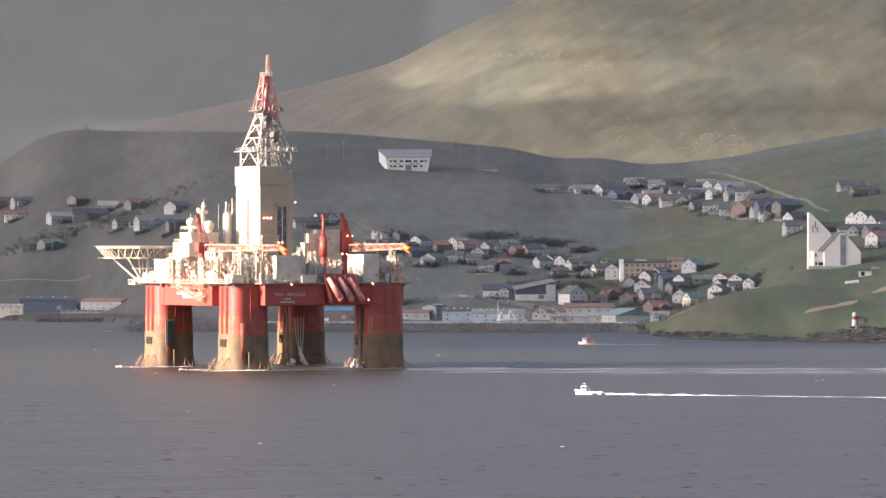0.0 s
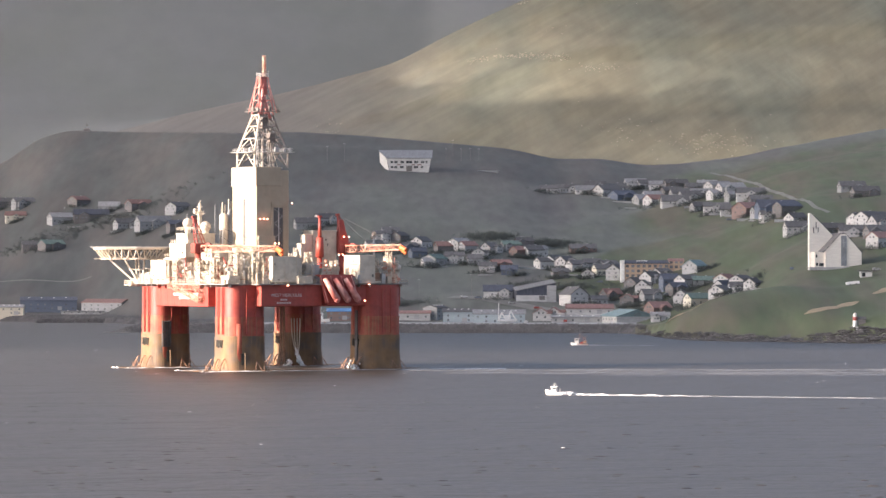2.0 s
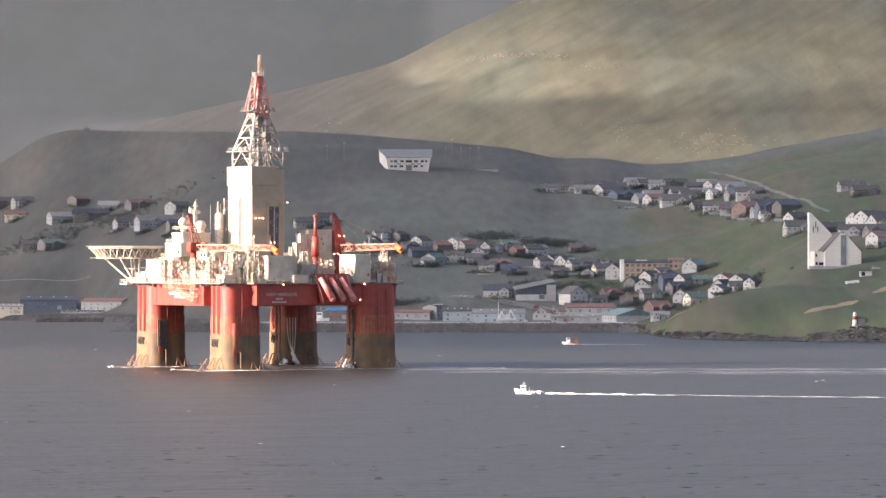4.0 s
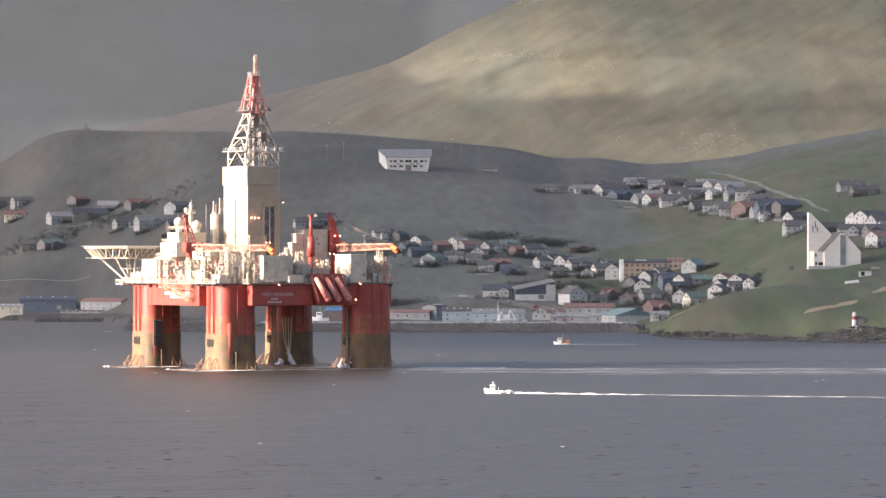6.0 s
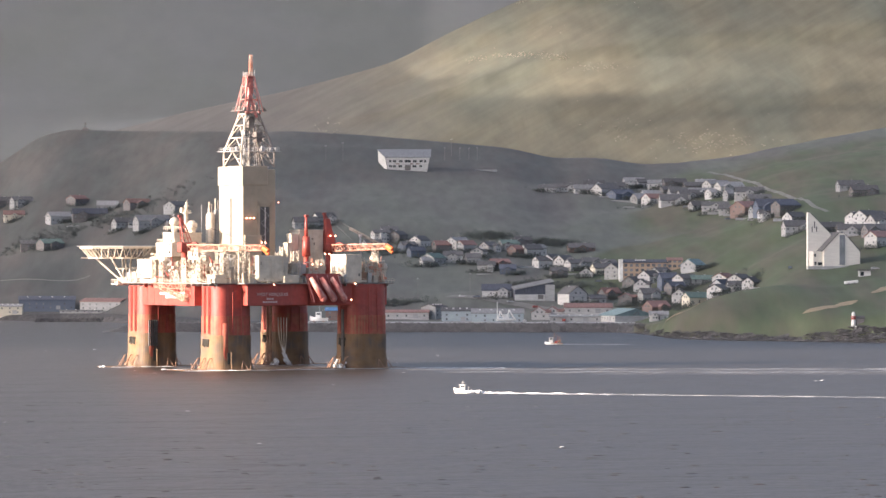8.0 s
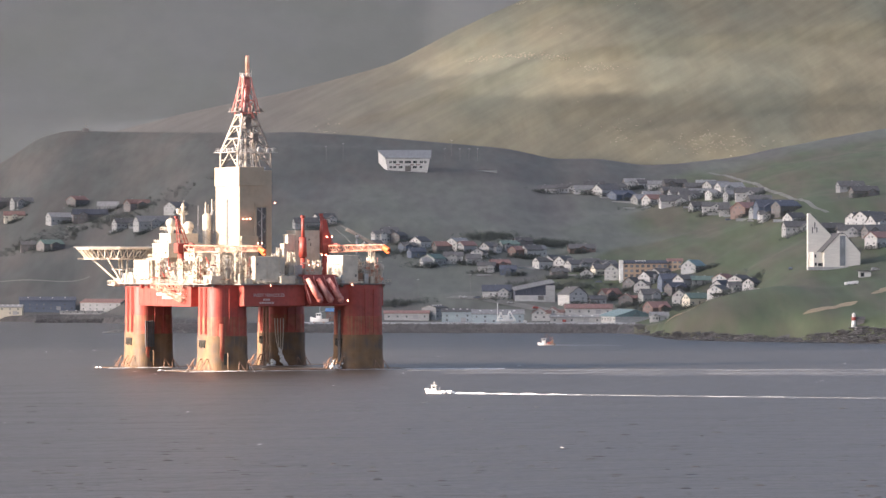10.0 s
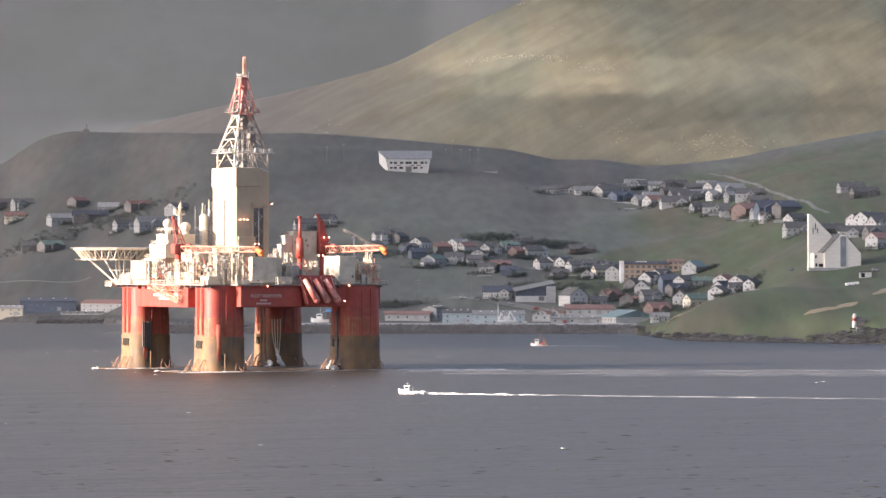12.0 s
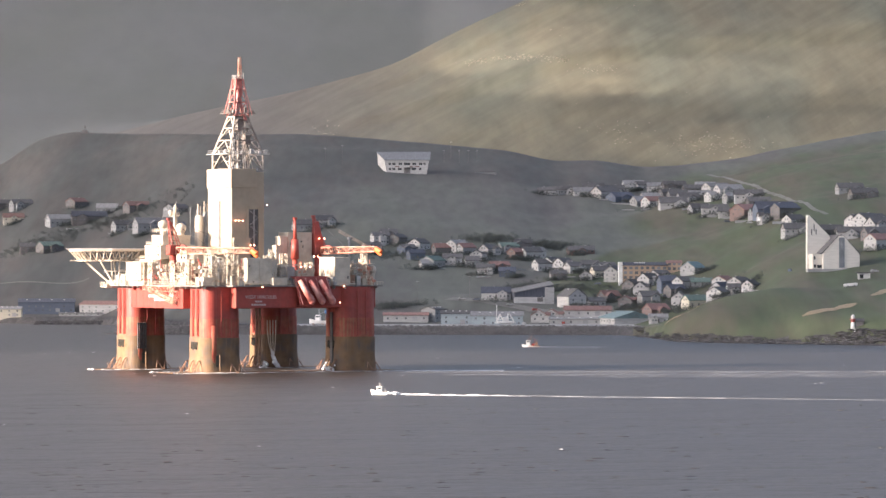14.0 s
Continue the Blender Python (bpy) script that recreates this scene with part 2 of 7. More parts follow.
def beam(bm, p, q, r, n=5):
    p, q = Vector(p), Vector(q)
    d = q - p
    turn = d.to_track_quat("Z", "Y").to_matrix().to_4x4()
    bmesh.ops.create_cone(bm, cap_ends=True, segments=n, radius1=r, radius2=r, depth=d.length,
                          matrix=Matrix.Translation((p + q) / 2) @ turn)
    return bm


def cone(bm, x, y, z0, z1, r0, r1, n=16):
    bmesh.ops.create_cone(bm, cap_ends=True, segments=n, radius1=r0, radius2=r1, depth=z1 - z0,
                          matrix=Matrix.Translation((x, y, (z0 + z1) / 2)))
    return bm


def ball(bm, x, y, z, r, level=2, sz=1.0):
    bmesh.ops.create_icosphere(bm, subdivisions=level, radius=r, matrix=Matrix.LocRotScale((x, y, z), None, (1, 1, sz)))
    return bm


def rails(bm, pts, h=1.1, r=0.05, step=2.0):
    """A guard rail with posts along a line of points."""
    for a, b in zip(pts, pts[1:]):
        a, b = Vector(a), Vector(b)
        for k in (0.55, 1.0):
            beam(bm, a + Vector((0, 0, h * k)), b + Vector((0, 0, h * k)), r, 4)
        n = max(1, int((b - a).length / step))
        for i in range(n + 1):
            p = a.lerp(b, i / n)
            beam(bm, p, p + Vector((0, 0, h)), r, 4)
    return bm


def lattice_boom(bm, p, q, w0, w1, bays, r=0.14, br=0.08, up=(0, 0, 1)):
    """A four-chord lattice beam from p to q."""
    p, q = Vector(p), Vector(q)
    d = (q - p).normalized()
    side = d.cross(Vector(up)).normalized()
    top = side.cross(d).normalized()

    def ring(k):
        c, w = p.lerp(q, k), (w0 + (w1 - w0) * k) / 2
        return [c + side * sx * w + top * sz * w for sx, sz in ((-1, -1), (1, -1), (1, 1), (-1, 1))]
    rings = [ring(i / bays) for i in range(bays + 1)]
    for j in range(4):
        beam(bm, rings[0][j], rings[-1][j], r, 4)
    for i in range(bays):
        for j in range(4):
            a, b = (j, (j + 1) % 4) if i % 2 else ((j + 1) % 4, j)
            beam(bm, rings[i][a], rings[i + 1][b], br, 4)
            beam(bm, rings[i][j], rings[i][(j + 1) % 4], br, 4)
    return bm


# ------------------------------------------------------------ the land
def smooth_rows(rows, width=34.0, step=10.0):
    """Samples of rows of (bearing, value), rounded off over the given width."""
    bs = np.arange(-1400.0, 1401.0, step)
    vs = np.interp(bs, [r[0] for r in rows], [r[1] for r in rows])
    k = np.exp(-(np.arange(-12, 13) * step / width) ** 2)
    return np.convolve(np.pad(vs, 12, "edge"), k / k.sum(), "valid").tolist()


def table(b, samples):
    """The value at a bearing between evenly spaced samples."""
    f = min(max((b + 1400.0) / 10.0, 0.0), len(samples) - 1.001)
    i = int(f)
    return samples[i] + (samples[i + 1] - samples[i]) * (f - i)


def rise(k):
    k = min(1.0, max(0.0, k))
    return k * k * (3 - 2 * k)


# bearings are 7500 * x / y, west to east; distances and heights in metres
SHORE = smooth_rows(((-1300, 2660), (-784, 2640), (-640, 2630), (-330, 2285), (300, 2226), (350, 2190), (416, 2035), (520, 1993), (784, 1939), (1300, 1880)), 20.0)
RIDGE_Z = smooth_rows(((-1200, 95), (-784, 115), (-714, 137), (-660, 143), (-534, 141), (-384, 136), (-264, 137), (-144, 134), (16, 128),
           (116, 124), (196, 116), (276, 116.5), (356, 111), (416, 111), (516, 116), (616, 125), (784, 138), (1200, 150)), 15.0)
MOUND_Z = smooth_rows(((330, 5), (376, 7), (416, 11.5), (476, 19), (516, 22.5), (556, 24.2), (596, 25.2), (640, 25.6), (700, 26)), 20.0)
CREST_Z = smooth_rows(((-1000, 60), (-784, 80), (-700, 105), (-640, 142), (-600, 168), (-484, 190), (-384, 199), (-284, 208), (-224, 217), (-144, 232), (-84, 244),
           (-4, 270), (76, 293), (136, 308), (216, 330), (416, 352), (784, 380), (1200, 390)), 30.0)


def ripple(x, y, s):
    return (math.sin(x / s * 1.3 + 2.1 * math.sin(y / s * 0.7)) + math.sin(y / s * 1.1 + 1.7 * math.sin(x / s * 0.9 + 1.3))) * 0.5


def ground_z(x, y):
    b = x / y * 7500.0
    shore = table(b, SHORE) + 6 * ripple(x, y, 23) + 3 * ripple(x, y, 9)
    head = rise((b - 330) / 90)
    left = rise((-380 - b) / 200)
    yr = 3250 + 150 * left - 50 * head
    zr = table(b, RIDGE_Z)
    d = y - shore
    if d < 0:
        return max(-6.0, d * 0.25)
    first = 4.0 + 2.0 * head
    inner = rise((b - 430) / 240)
    quay = 95 * (1 - head) + 190 * head * (1 - inner)
    z = first * rise(d / (6 + 26 * head))
    if y <= yr:
        s = max(0.0, (d - quay) / (yr - shore - quay))
        z += (zr - first) * s ** (1.0 - 0.16 * inner)
        z += head * (1 - rise((b - 590) / 150)) * max(0.0, table(b, MOUND_Z) - z) * rise(d / 45) * math.exp(-((y - 2095) / 66) ** 2)
        fade = rise(s * 8) * rise((1 - s) * 8)
        z += fade * (2.2 * ripple(x, y, 60) + 0.9 * ripple(x + 99, y, 26))
        return z + 0.25 * head * ripple(x, y, 7)
    over = y - yr
    foot = 3560.0
    zc = table(b, CREST_Z) + 3 * ripple(x, 900, 60)
    base = 85.0
    down = zr - (zr - base) * rise(over / (foot - yr)) if y < foot else base
    if y < foot:
        return down
    if y <= 4400:
        k = (y - foot) / (4400 - foot)
        steps = 0.0
        for at, h in ((0.38, 3.0), (0.62, 8.0), (0.86, 7.0)):
            steps += h * (rise((k - at + 0.012 * ripple(x, y, 90)) / 0.02) - rise((k - at + 0.2) / 0.4))
        return base + (zc - base) * (0.25 * k + 0.75 * k ** 1.15) + steps * rise((b + 300) / 300) \
            + (1.8 * ripple(x, y, 90) + 0.45 * math.sin(x / 11.0 + y / 90.0 + 1.5 * ripple(x, y, 55)) + 0.35 * ripple(x, y / 4, 8)) * rise(k * 6) * rise((1 - k) * 6)
    back = rise((y - 4400) / 140)
    dip = max(zc - 70 * rise((y - 4400) / 150), zc + (190 - zc) * back)
    return dip + (460 - dip) * rise((y - 4500) / 420) + 2 * ripple(x, y, 150)


def build_ground():
    bs = list(np.arange(-1300, 1301, 11.0))
    ys = list(np.arange(1850, 3520, 9.0)) + list(np.arange(3520, 4930, 14.0))
    verts = [(b * y / 7500.0, y, ground_z(b * y / 7500.0, y)) for y in ys for b in bs]
    nb = len(bs)
    faces, slot = [], []
    for j in range(len(ys) - 1):
        for i in range(nb - 1):
            q = (j * nb + i, j * nb + i + 1, (j + 1) * nb + i + 1, (j + 1) * nb + i)
            zs = [verts[k][2] for k in q]
            z = sum(zs) / 4
            y, b = ys[j], bs[i]
            faces.append(q)
            shore = table(b, SHORE)
            if z < (3.0 if b > 335 else 4.6) + 0.8 * ripple(verts[q[0]][0], y, 14) and y < shore + (13 if b > 335 else 60) and (b < 335 or max(zs) < 3.8):
                slot.append(1)
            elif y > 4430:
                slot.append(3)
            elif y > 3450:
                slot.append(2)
            else:
                slot.append(0)
    me = bpy.data.meshes.new("ground")
    me.from_pydata(verts, [], faces)
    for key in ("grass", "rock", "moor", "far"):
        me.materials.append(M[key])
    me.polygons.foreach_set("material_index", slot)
    # how much meadow and how much heath grows at each place
    meadow, heath = [], []
    for x, y, z in verts:
        b = x / y * 7500.0
        m = max(rise((b - 290) / 80) * rise((2560 - y) / 120), rise((b - 330 - 50 * ripple(x, y, 50)) / 110) * rise((3180 - y) / 160),
                rise((b - 170 - 110 * ripple(x, y, 66)) / 90) * rise((y - 2400) / 80) * rise((2760 + 70 * ripple(x, y, 40) - y) / 90))
        meadow.append(m)
        heath.append(max(rise((-170 + 90 * ripple(x, y, 70) - b) / 130), rise((460 - b) / 60) * rise((y - 2940 - 40 * ripple(x, y, 48)) / 110)) * (1 - m))
    for key, values in (("meadow", meadow), ("heath", heath)):
        me.attributes.new(key, "FLOAT", "POINT").data.foreach_set("value", values)
    me.polygons.foreach_set("use_smooth", [True] * len(faces))
    tagged(new("ground", me), "grassy hillsides rising from a rocky shore to moorland", "ground", kind="structure")


build_ground()

bm = bmesh.new()
bmesh.ops.create_grid(bm, x_segments=2, y_segments=2, size=1.0, matrix=Matrix.LocRotScale((0, 2000, 0), None, (4000, 3000, 1)))
tagged(part("sea", bm, water), "grey wind-ruffled fjord water", "water", kind="structure")

# the bank on which the camera stands, out of its view
bm = bmesh.new()
bmesh.ops.create_grid(bm, x_segments=24, y_segments=24, size=1.0, matrix=Matrix.LocRotScale((0, -250, 0), None, (600, 420, 1)))
for v in bm.verts:
    v.co.z = 36.2 - 0.28 * v.co.y + 1.5 * ripple(v.co.x + 40, v.co.y, 50) * min(1, abs(v.co.y) / 60)
tagged(part("bank", bm, M["grass"], smooth=True), "grassy bank above the near shore", "ground", kind="structure")


# ------------------------------------------------------------ the drilling rig
# its own axes: x along the name side, y away from that side; the name side faces -y
M["boom"] = material("faded_boom_paint", (0.46, 0.2, 0.13), 0.6, vary=0.2, scale=0.6, tint=(0.5, 0.33, 0.25), tint_scale=0.35)
M["chute"] = material("worn_red_steel", (0.42, 0.13, 0.105), 0.5, vary=0.2, scale=0.6, tint=(0.48, 0.24, 0.2), tint_scale=0.3)
rig = thing("drilling_rig", "red and white semi-submersible drilling rig under way with a lattice derrick", "drilling rig")
rng = random.Random(7)
SX, SY, A = 26.7, 28.9, 7.25        # column centres along and across, half their width
DECK = 30.4


def rounded(bm, x, y, half, rad, z0, z1, flare=0.0, flare_at=0.5, seg=9):
    """An upright square column with rounded corners; its foot widens by flare."""
    def ring(h, r, z):
        pts = []
        for cx, cy, a0 in ((1, 1, 0), (-1, 1, 90), (-1, -1, 180), (1, -1, 270)):
            for i in range(seg + 1):
                a = radians(a0 + 90 * i / seg)
                pts.append(bm.verts.new((x + cx * (h - r) + r * math.cos(a), y + cy * (h - r) + r * math.sin(a), z)))
        return pts
    levels = [(half, z1)]
    if flare:
        zf = z0 + (z1 - z0) * flare_at
        levels += [(half, zf), (half + flare * 0.35, zf + (z0 - zf) * 0.6), (half + flare, z0)]
    else:
        levels.append((half, z0))
    rings = [ring(h, rad, z) for h, z in levels]
    for a, b in zip(rings, rings[1:]):
        for i in range(len(a)):
            j = (i + 1) % len(a)
            bm.faces.new((a[j], a[i], b[i], b[j]))
    bm.faces.new(rings[0])
    bm.faces.new(list(reversed(rings[-1])))
    return bm


# hull: deck box, the sponson that carries the name, the open side panels
bm = bmesh.new()
box(bm, -31.5, 31.5, -31.5, 31.5, 22.4, DECK - 0.4, 0.3)
hull = part("deck_hull", bm, M["red"], rig, "red-painted box hull carrying the decks")
for k in range(-3, 4):
    part("stiffener", box(bmesh.new(), -34.66, -34.5, k * 5.5 - 0.12, k * 5.5 + 0.12, 22.6, 29.8), M["red"], hull)
    part("knee", box(bmesh.new(), -35.8, -34.5, k * 5.5 - 0.15, k * 5.5 + 0.15, 28.6, 29.9), M["red"], hull)
part("sponson", box(bmesh.new(), -24.2, -0.4, -40, -34.6, 22.6, DECK - 0.3, 0.2), M["red"], hull)
part("side_plating", box(bmesh.new(), -0.4, 34, -34.2, -31.5, 22.6, DECK - 0.3, 0.2), M["red"], hull)
part("end_panel", box(bmesh.new(), -34.6, -31.5, -20.5, 20.5, 22.4, 29.2, 0.1), M["red"], hull)
bm = bmesh.new()
for row, (y0, y1) in enumerate(((-13, 5), (-9, 1))):
    y = y0
    while y < y1:
        w = rng.uniform(1.0, 1.8)
        box(bm, -34.8, -34.62, y, y + w, 26.2 - row * 1.2, 27.0 - row * 1.2)
        y += w + 0.4
part("lettering", bm, M["white"], hull, "unreadable white lettering")
# the name on the side, in raised letters
fc = bpy.data.curves.new("name", "FONT")
fc.body, fc.size, fc.extrude, fc.align_x = "WEST HERCULES", 1.6, 0.05, "CENTER"
fo = bpy.data.objects.new("name", fc)
scene.collection.objects.link(fo)
dg = bpy.context.evaluated_depsgraph_get()
nm = bpy.data.meshes.new_from_object(fo.evaluated_get(dg))
bpy.data.objects.remove(fo)
nm.materials.clear()
nm.materials.append(M["faded"])
share("side_name", nm, hull, pose(-14.4, -40.07, 25.9, 90, 0, 0), "faded white lettering of the ship's name")
bm = bmesh.new()
for row, n in ((0, 3), (1, 6)):
    for i in range(n):
        box(bm, -15.2 + (i - n / 2) * 0.95, -15.2 + (i - n / 2) * 0.95 + 0.7, -40.1, -40.0, 24.6 - row * 1.1, 25.2 - row * 1.1)
part("port_of_registry", bm, M["faded"], hull, "small unreadable white lettering")

# main deck plate with its walkway edge and rails
bm = bmesh.new()
box(bm, -36, 36, -36, 36, DECK - 0.4, DECK, 0.1)
box(bm, -26, 1, -41.5, -36, DECK - 0.4, DECK)
for k in range(-8, 9):
    box(bm, k * 4.2 - 0.15, k * 4.2 + 0.15, -36, -34, DECK - 1.2, DECK - 0.4)
    box(bm, -36, -34, k * 4.2 - 0.15, k * 4.2 + 0.15, DECK - 1.2, DECK - 0.4)
deck = part("main_deck", bm, M["decking"], rig, "dark steel main deck plate with an overhanging edge")
bm = bmesh.new()
rails(bm, [(-36, -36, DECK), (-36, 36, DECK), (36, 36, DECK), (36, -36, DECK), (1, -36, DECK), (1, -41.4, DECK), (-26, -41.4, DECK), (-26, -36, DECK), (-36, -36, DECK)],
      1.2, 0.06, 2.2)
part("deck_rail", bm, M["rigwhite"], deck, "white guard rail")

# four columns on two pontoons
for cx in (-SX, SX):
    for cy in (-SY, SY):
        bm = bmesh.new()
        rounded(bm, cx, cy, A, 4.2, 11.4, DECK - 0.6)
        col = part("column", bm, M["red"], rig, smooth=False)
        bm = bmesh.new()
        rounded(bm, cx, cy, A + 0.3, 4.4, -2.0, 12.4, flare=1.2, flare_at=0.55)
        part("boot", bm, M["boot"], col, "worn rust-streaked antifouling coat")
        # vertical fender timbers and pipes
        for dx in (-2.6, -1.6, 0.9, 1.7):
            part("caisson_pipe", beam(bmesh.new(), (cx - A - 0.3, cy + dx, 13), (cx - A - 0.3, cy + dx, DECK - 1.5), 0.16, 6), M["red"], col)
        for dx in (-1.2, 2.2):
            part("caisson_pipe", beam(bmesh.new(), (cx + dx, cy - A - 0.3, 13), (cx + dx, cy - A - 0.3, DECK - 2), 0.16, 6), M["red"], col)
        part("scoured_band", rounded(bmesh.new(), cx, cy, A + 0.1, 4.25, 12.2, 19.0), M["scoured"], col, "scoured paint above the waterline coat")
        if cx < 0 < cy:
            for i in range(5):
                part("fender", box(bmesh.new(), cx + A - 12.4 + i * 0.75, cx + A - 11.95 + i * 0.75, cy - A - 0.9, cy - A - 0.35, 7.8, 17.0), M["darksteel"], col, "black vertical fender bar")
        if cx > 0 > cy:
            part("fender", box(bmesh.new(), cx - A - 0.8, cx - A - 0.35, cy - 1.5, cy + 0.2, 3.0, 21.0), M["darksteel"], col, "dark vertical riser casing")
        bm = bmesh.new()
        for i in range(4):
            y = cy - 1.5 + i * 1.25
            beam(bm, (cx - A - 0.5, y, 8.3 + 0.4 * (i % 2)), (cx - A - 0.45, y - 0.45, 10.8), 0.32, 6)
            ball(bm, cx - A - 0.45, y - 0.4, 10.6, 0.5, 1)
        part("draught_mark", bm, M["darkmark"], col, "dark ragged hawse fittings")
        # casing on the rounded corner, with a dark recess at its foot
        if cx < 0:
            fx, fy = cx - A + 3.6, cy - A + 1.0
            part("corner_casing", cone(bmesh.new(), fx, fy, 3.6, 16.6, 1.5, 1.4, 14), M["scoured"], col, "scoured round casing on the column corner", smooth=True)
            # a dark box in place of a hollow; the recess's shade is its colour
            part("recess", box(bmesh.new(), fx + 0.3, fx + 1.3, fy - 1.6, fy - 1.2, 0.6, 6.4), M["darkmark"], col)
            part("guide_post", beam(bmesh.new(), (fx + 1.8, fy - 1.7, 0.4), (fx + 1.8, fy - 1.7, 6.6), 0.35, 8), M["boot"], col)
        # bent anchor rack at the foot
        for k in range(3):
            y = cy - 6 + k * 4.6
            bm = bmesh.new()
            beam(bm, (cx - A - 3.6, y, 0.6), (cx - A - 1.2, y + 1.6, 4.4), 0.16, 5)
            beam(bm, (cx - A - 1.2, y + 1.6, 4.4), (cx - A - 2.8, y + 3.6, 0.6), 0.16, 5)
            beam(bm, (cx - A - 3.6, y, 0.8), (cx - A - 2.8, y + 3.6, 2.6), 0.14, 5)
            beam(bm, (cx - A - 1.2, y + 1.6, 4.4), (cx - A, y + 1.8, 4.4), 0.16, 5)
            part("anchor_rack", bm, M["brown"], col, "rusty tubular anchor rack just above the water")
        for k in range(2):
            x = cx + 1 + k * 3.2
            bm = bmesh.new()
            beam(bm, (x, cy - A - 3.0, 0.4), (x + 1.4, cy - A - 1.0, 3.6), 0.15, 5)
            beam(bm, (x + 1.4, cy - A - 1.0, 3.6), (x + 3.0, cy - A - 2.4, 0.4), 0.15, 5)
            part("anchor_rack", bm, M["brown"], col, "rusty tubular anchor rack just above the water")
for cy in (-SY, SY):
    bm = bmesh.new()
    box(bm, -46, 46, cy - 8.5, cy + 8.5, -9, 0.5, 1.2)
    part("pontoon", bm, M["boot"], rig, "pontoon awash at the surface")
# bent hoses on the shaded column, the risers beside them and the water that falls from them
for i in range(4):
    x0, deep = 19.8 + i * 1.15, (15.5, 16.8, 17.6, 15.8)[i]
    bm = bmesh.new()
    pts = [Vector((x0 + (2.0 - i * 0.9) * (1 - math.cos(math.pi * k / 14)) * 0.5, SY - A - 1.0, 17.5 - (17.5 - 20.6 + deep) * math.sin(math.pi * k / 14 * 0.5) ** 0.8)) for k in range(15)]
    for p, q in zip(pts, pts[1:]):
        beam(bm, p, q, 0.17, 5)
    part("hanging_hose", bm, M["rigwhite"], rig, "pale hanging hose")
for x, r0 in ((15.6, 0.35), (16.9, 0.5)):
    part("riser", beam(bmesh.new(), (x, SY - A - 0.6, 2.0), (x, SY - A - 0.6, 24), r0, 8), M["brown"], rig, "rusty upright riser pipe")
bm = bmesh.new()
wr = random.Random(17)
for k in range(70):
    f = (k / 69) ** 0.8
    ball(bm, 21.6 + 1.9 * f * f + wr.gauss(0, 0.18 + 0.4 * f), SY - A - 1.5 - 0.9 * f + wr.gauss(0, 0.2), 6.6 - 6.4 * f, wr.uniform(0.14, 0.3) + 0.12 * f, 1, 2.2)
part("outfall", bm, M["foam"], rig, "white stream of discharged water", smooth=True)

# inclined chutes on the name side: round-nosed tubes before a sloping red plate
bm = bmesh.new()
ring = [(-40.5, DECK + 2.8), (-43.1, 23.6), (-42.7, 23.6), (-40.1, DECK + 2.8)]
a = [bm.verts.new((-1.6 + (1.0 if z < 25 else 0), y, z)) for y, z in ring]
b = [bm.verts.new((11.2 + (2.2 if z < 25 else 0), y, z)) for y, z in ring]
bm.faces.new(a), bm.faces.new(list(reversed(b)))
for i in range(4):
    bm.faces.new((a[(i + 1) % 4], a[i], b[i], b[(i + 1) % 4]))
bmesh.ops.recalc_face_normals(bm, faces=bm.faces)
plate = part("chute_plate", bm, M["red"], rig, "sloping red steel plate behind the chutes")
for x in (-1.4, 2.6, 6.7, 10.9):
    part("rib", beam(bmesh.new(), (x, -40.6, DECK + 2.6), (x + 1.7, -43.3, 23.8), 0.22, 5), M["chute"], plate)
for i in range(3):
    x0 = 1.5 + i * 4.05
    top, end = Vector((x0 - 2.0, -42.0, DECK + 1.7)), Vector((x0 + 1.3, -45.0, 25.0))
    bm = bmesh.new()
    bmesh.ops.create_cone(bm, cap_ends=True, segments=14, radius1=0.75, radius2=1.25, depth=(end - top).length,
                          matrix=Matrix.Translation((top + end) / 2) @ (end - top).to_track_quat("Z", "Y").to_matrix().to_4x4())
    ch = part("chute", bm, M["chute"], rig, "inclined worn red launching chute", smooth=True)
    bm = bmesh.new()
    ball(bm, end.x, end.y, end.z, 1.25, 2)
    part("chute_cap", bm, M["chute"], ch, smooth=True)
    for k in (0.3, 0.7):
        p = top.lerp(end, k)
        part("saddle", beam(bmesh.new(), p, p + Vector((0, 2.4, 0.3)), 0.3, 5), M["red"], ch)
bm = bmesh.new()
for x in (1, 6, 11):
    beam(bm, (x, -36.0, 22.8), (x + 1.5, -43.6, 23.4), 0.25, 5)
beam(bm, (0, -43.4, 23.2), (14, -43.4, 23.2), 0.28, 5)
box(bm, -0.2, 12.5, -40.2, -36, DECK + 2.2, DECK + 2.6)
part("chute_frame", bm, M["red"], rig)

# the enclosed tower below the derrick
TX, TY = -2.5, 0.5
bm = bmesh.new()
box(bm, TX - 7.2, TX + 5.7, TY - 9.2, TY + 9.2, DECK, 70.2, 0.15)
box(bm, TX - 7.5, TX + 2.5, TY - 9.5, TY + 9.5, 64.6, 71.3, 0.1)
tower = part("tower", bm, M["cream"], rig, "cream clad drill floor tower")
for k in range(2, 9):
    z = DECK + k * 4.4
    part("cladding_rail", box(bmesh.new(), TX - 7.28, TX + 5.78, TY - 9.28, TY + 9.28, z, z + 0.12), M["cream"], tower)
bm = bmesh.new()
box(bm, TX - 7.34, TX - 7.1, TY - 0.7, TY + 0.6, 42, 60)
part("slot", bm, M["darksteel"], tower, "narrow dark slot in the cladding")
bm = bmesh.new()
box(bm, TX - 0.5, TX + 3.2, TY - 9.36, TY - 9.1, 40, 57)
vdoor = part("v_door", bm, M["darksteel"], tower, "tall dark pipe door opening")
bm = bmesh.new()
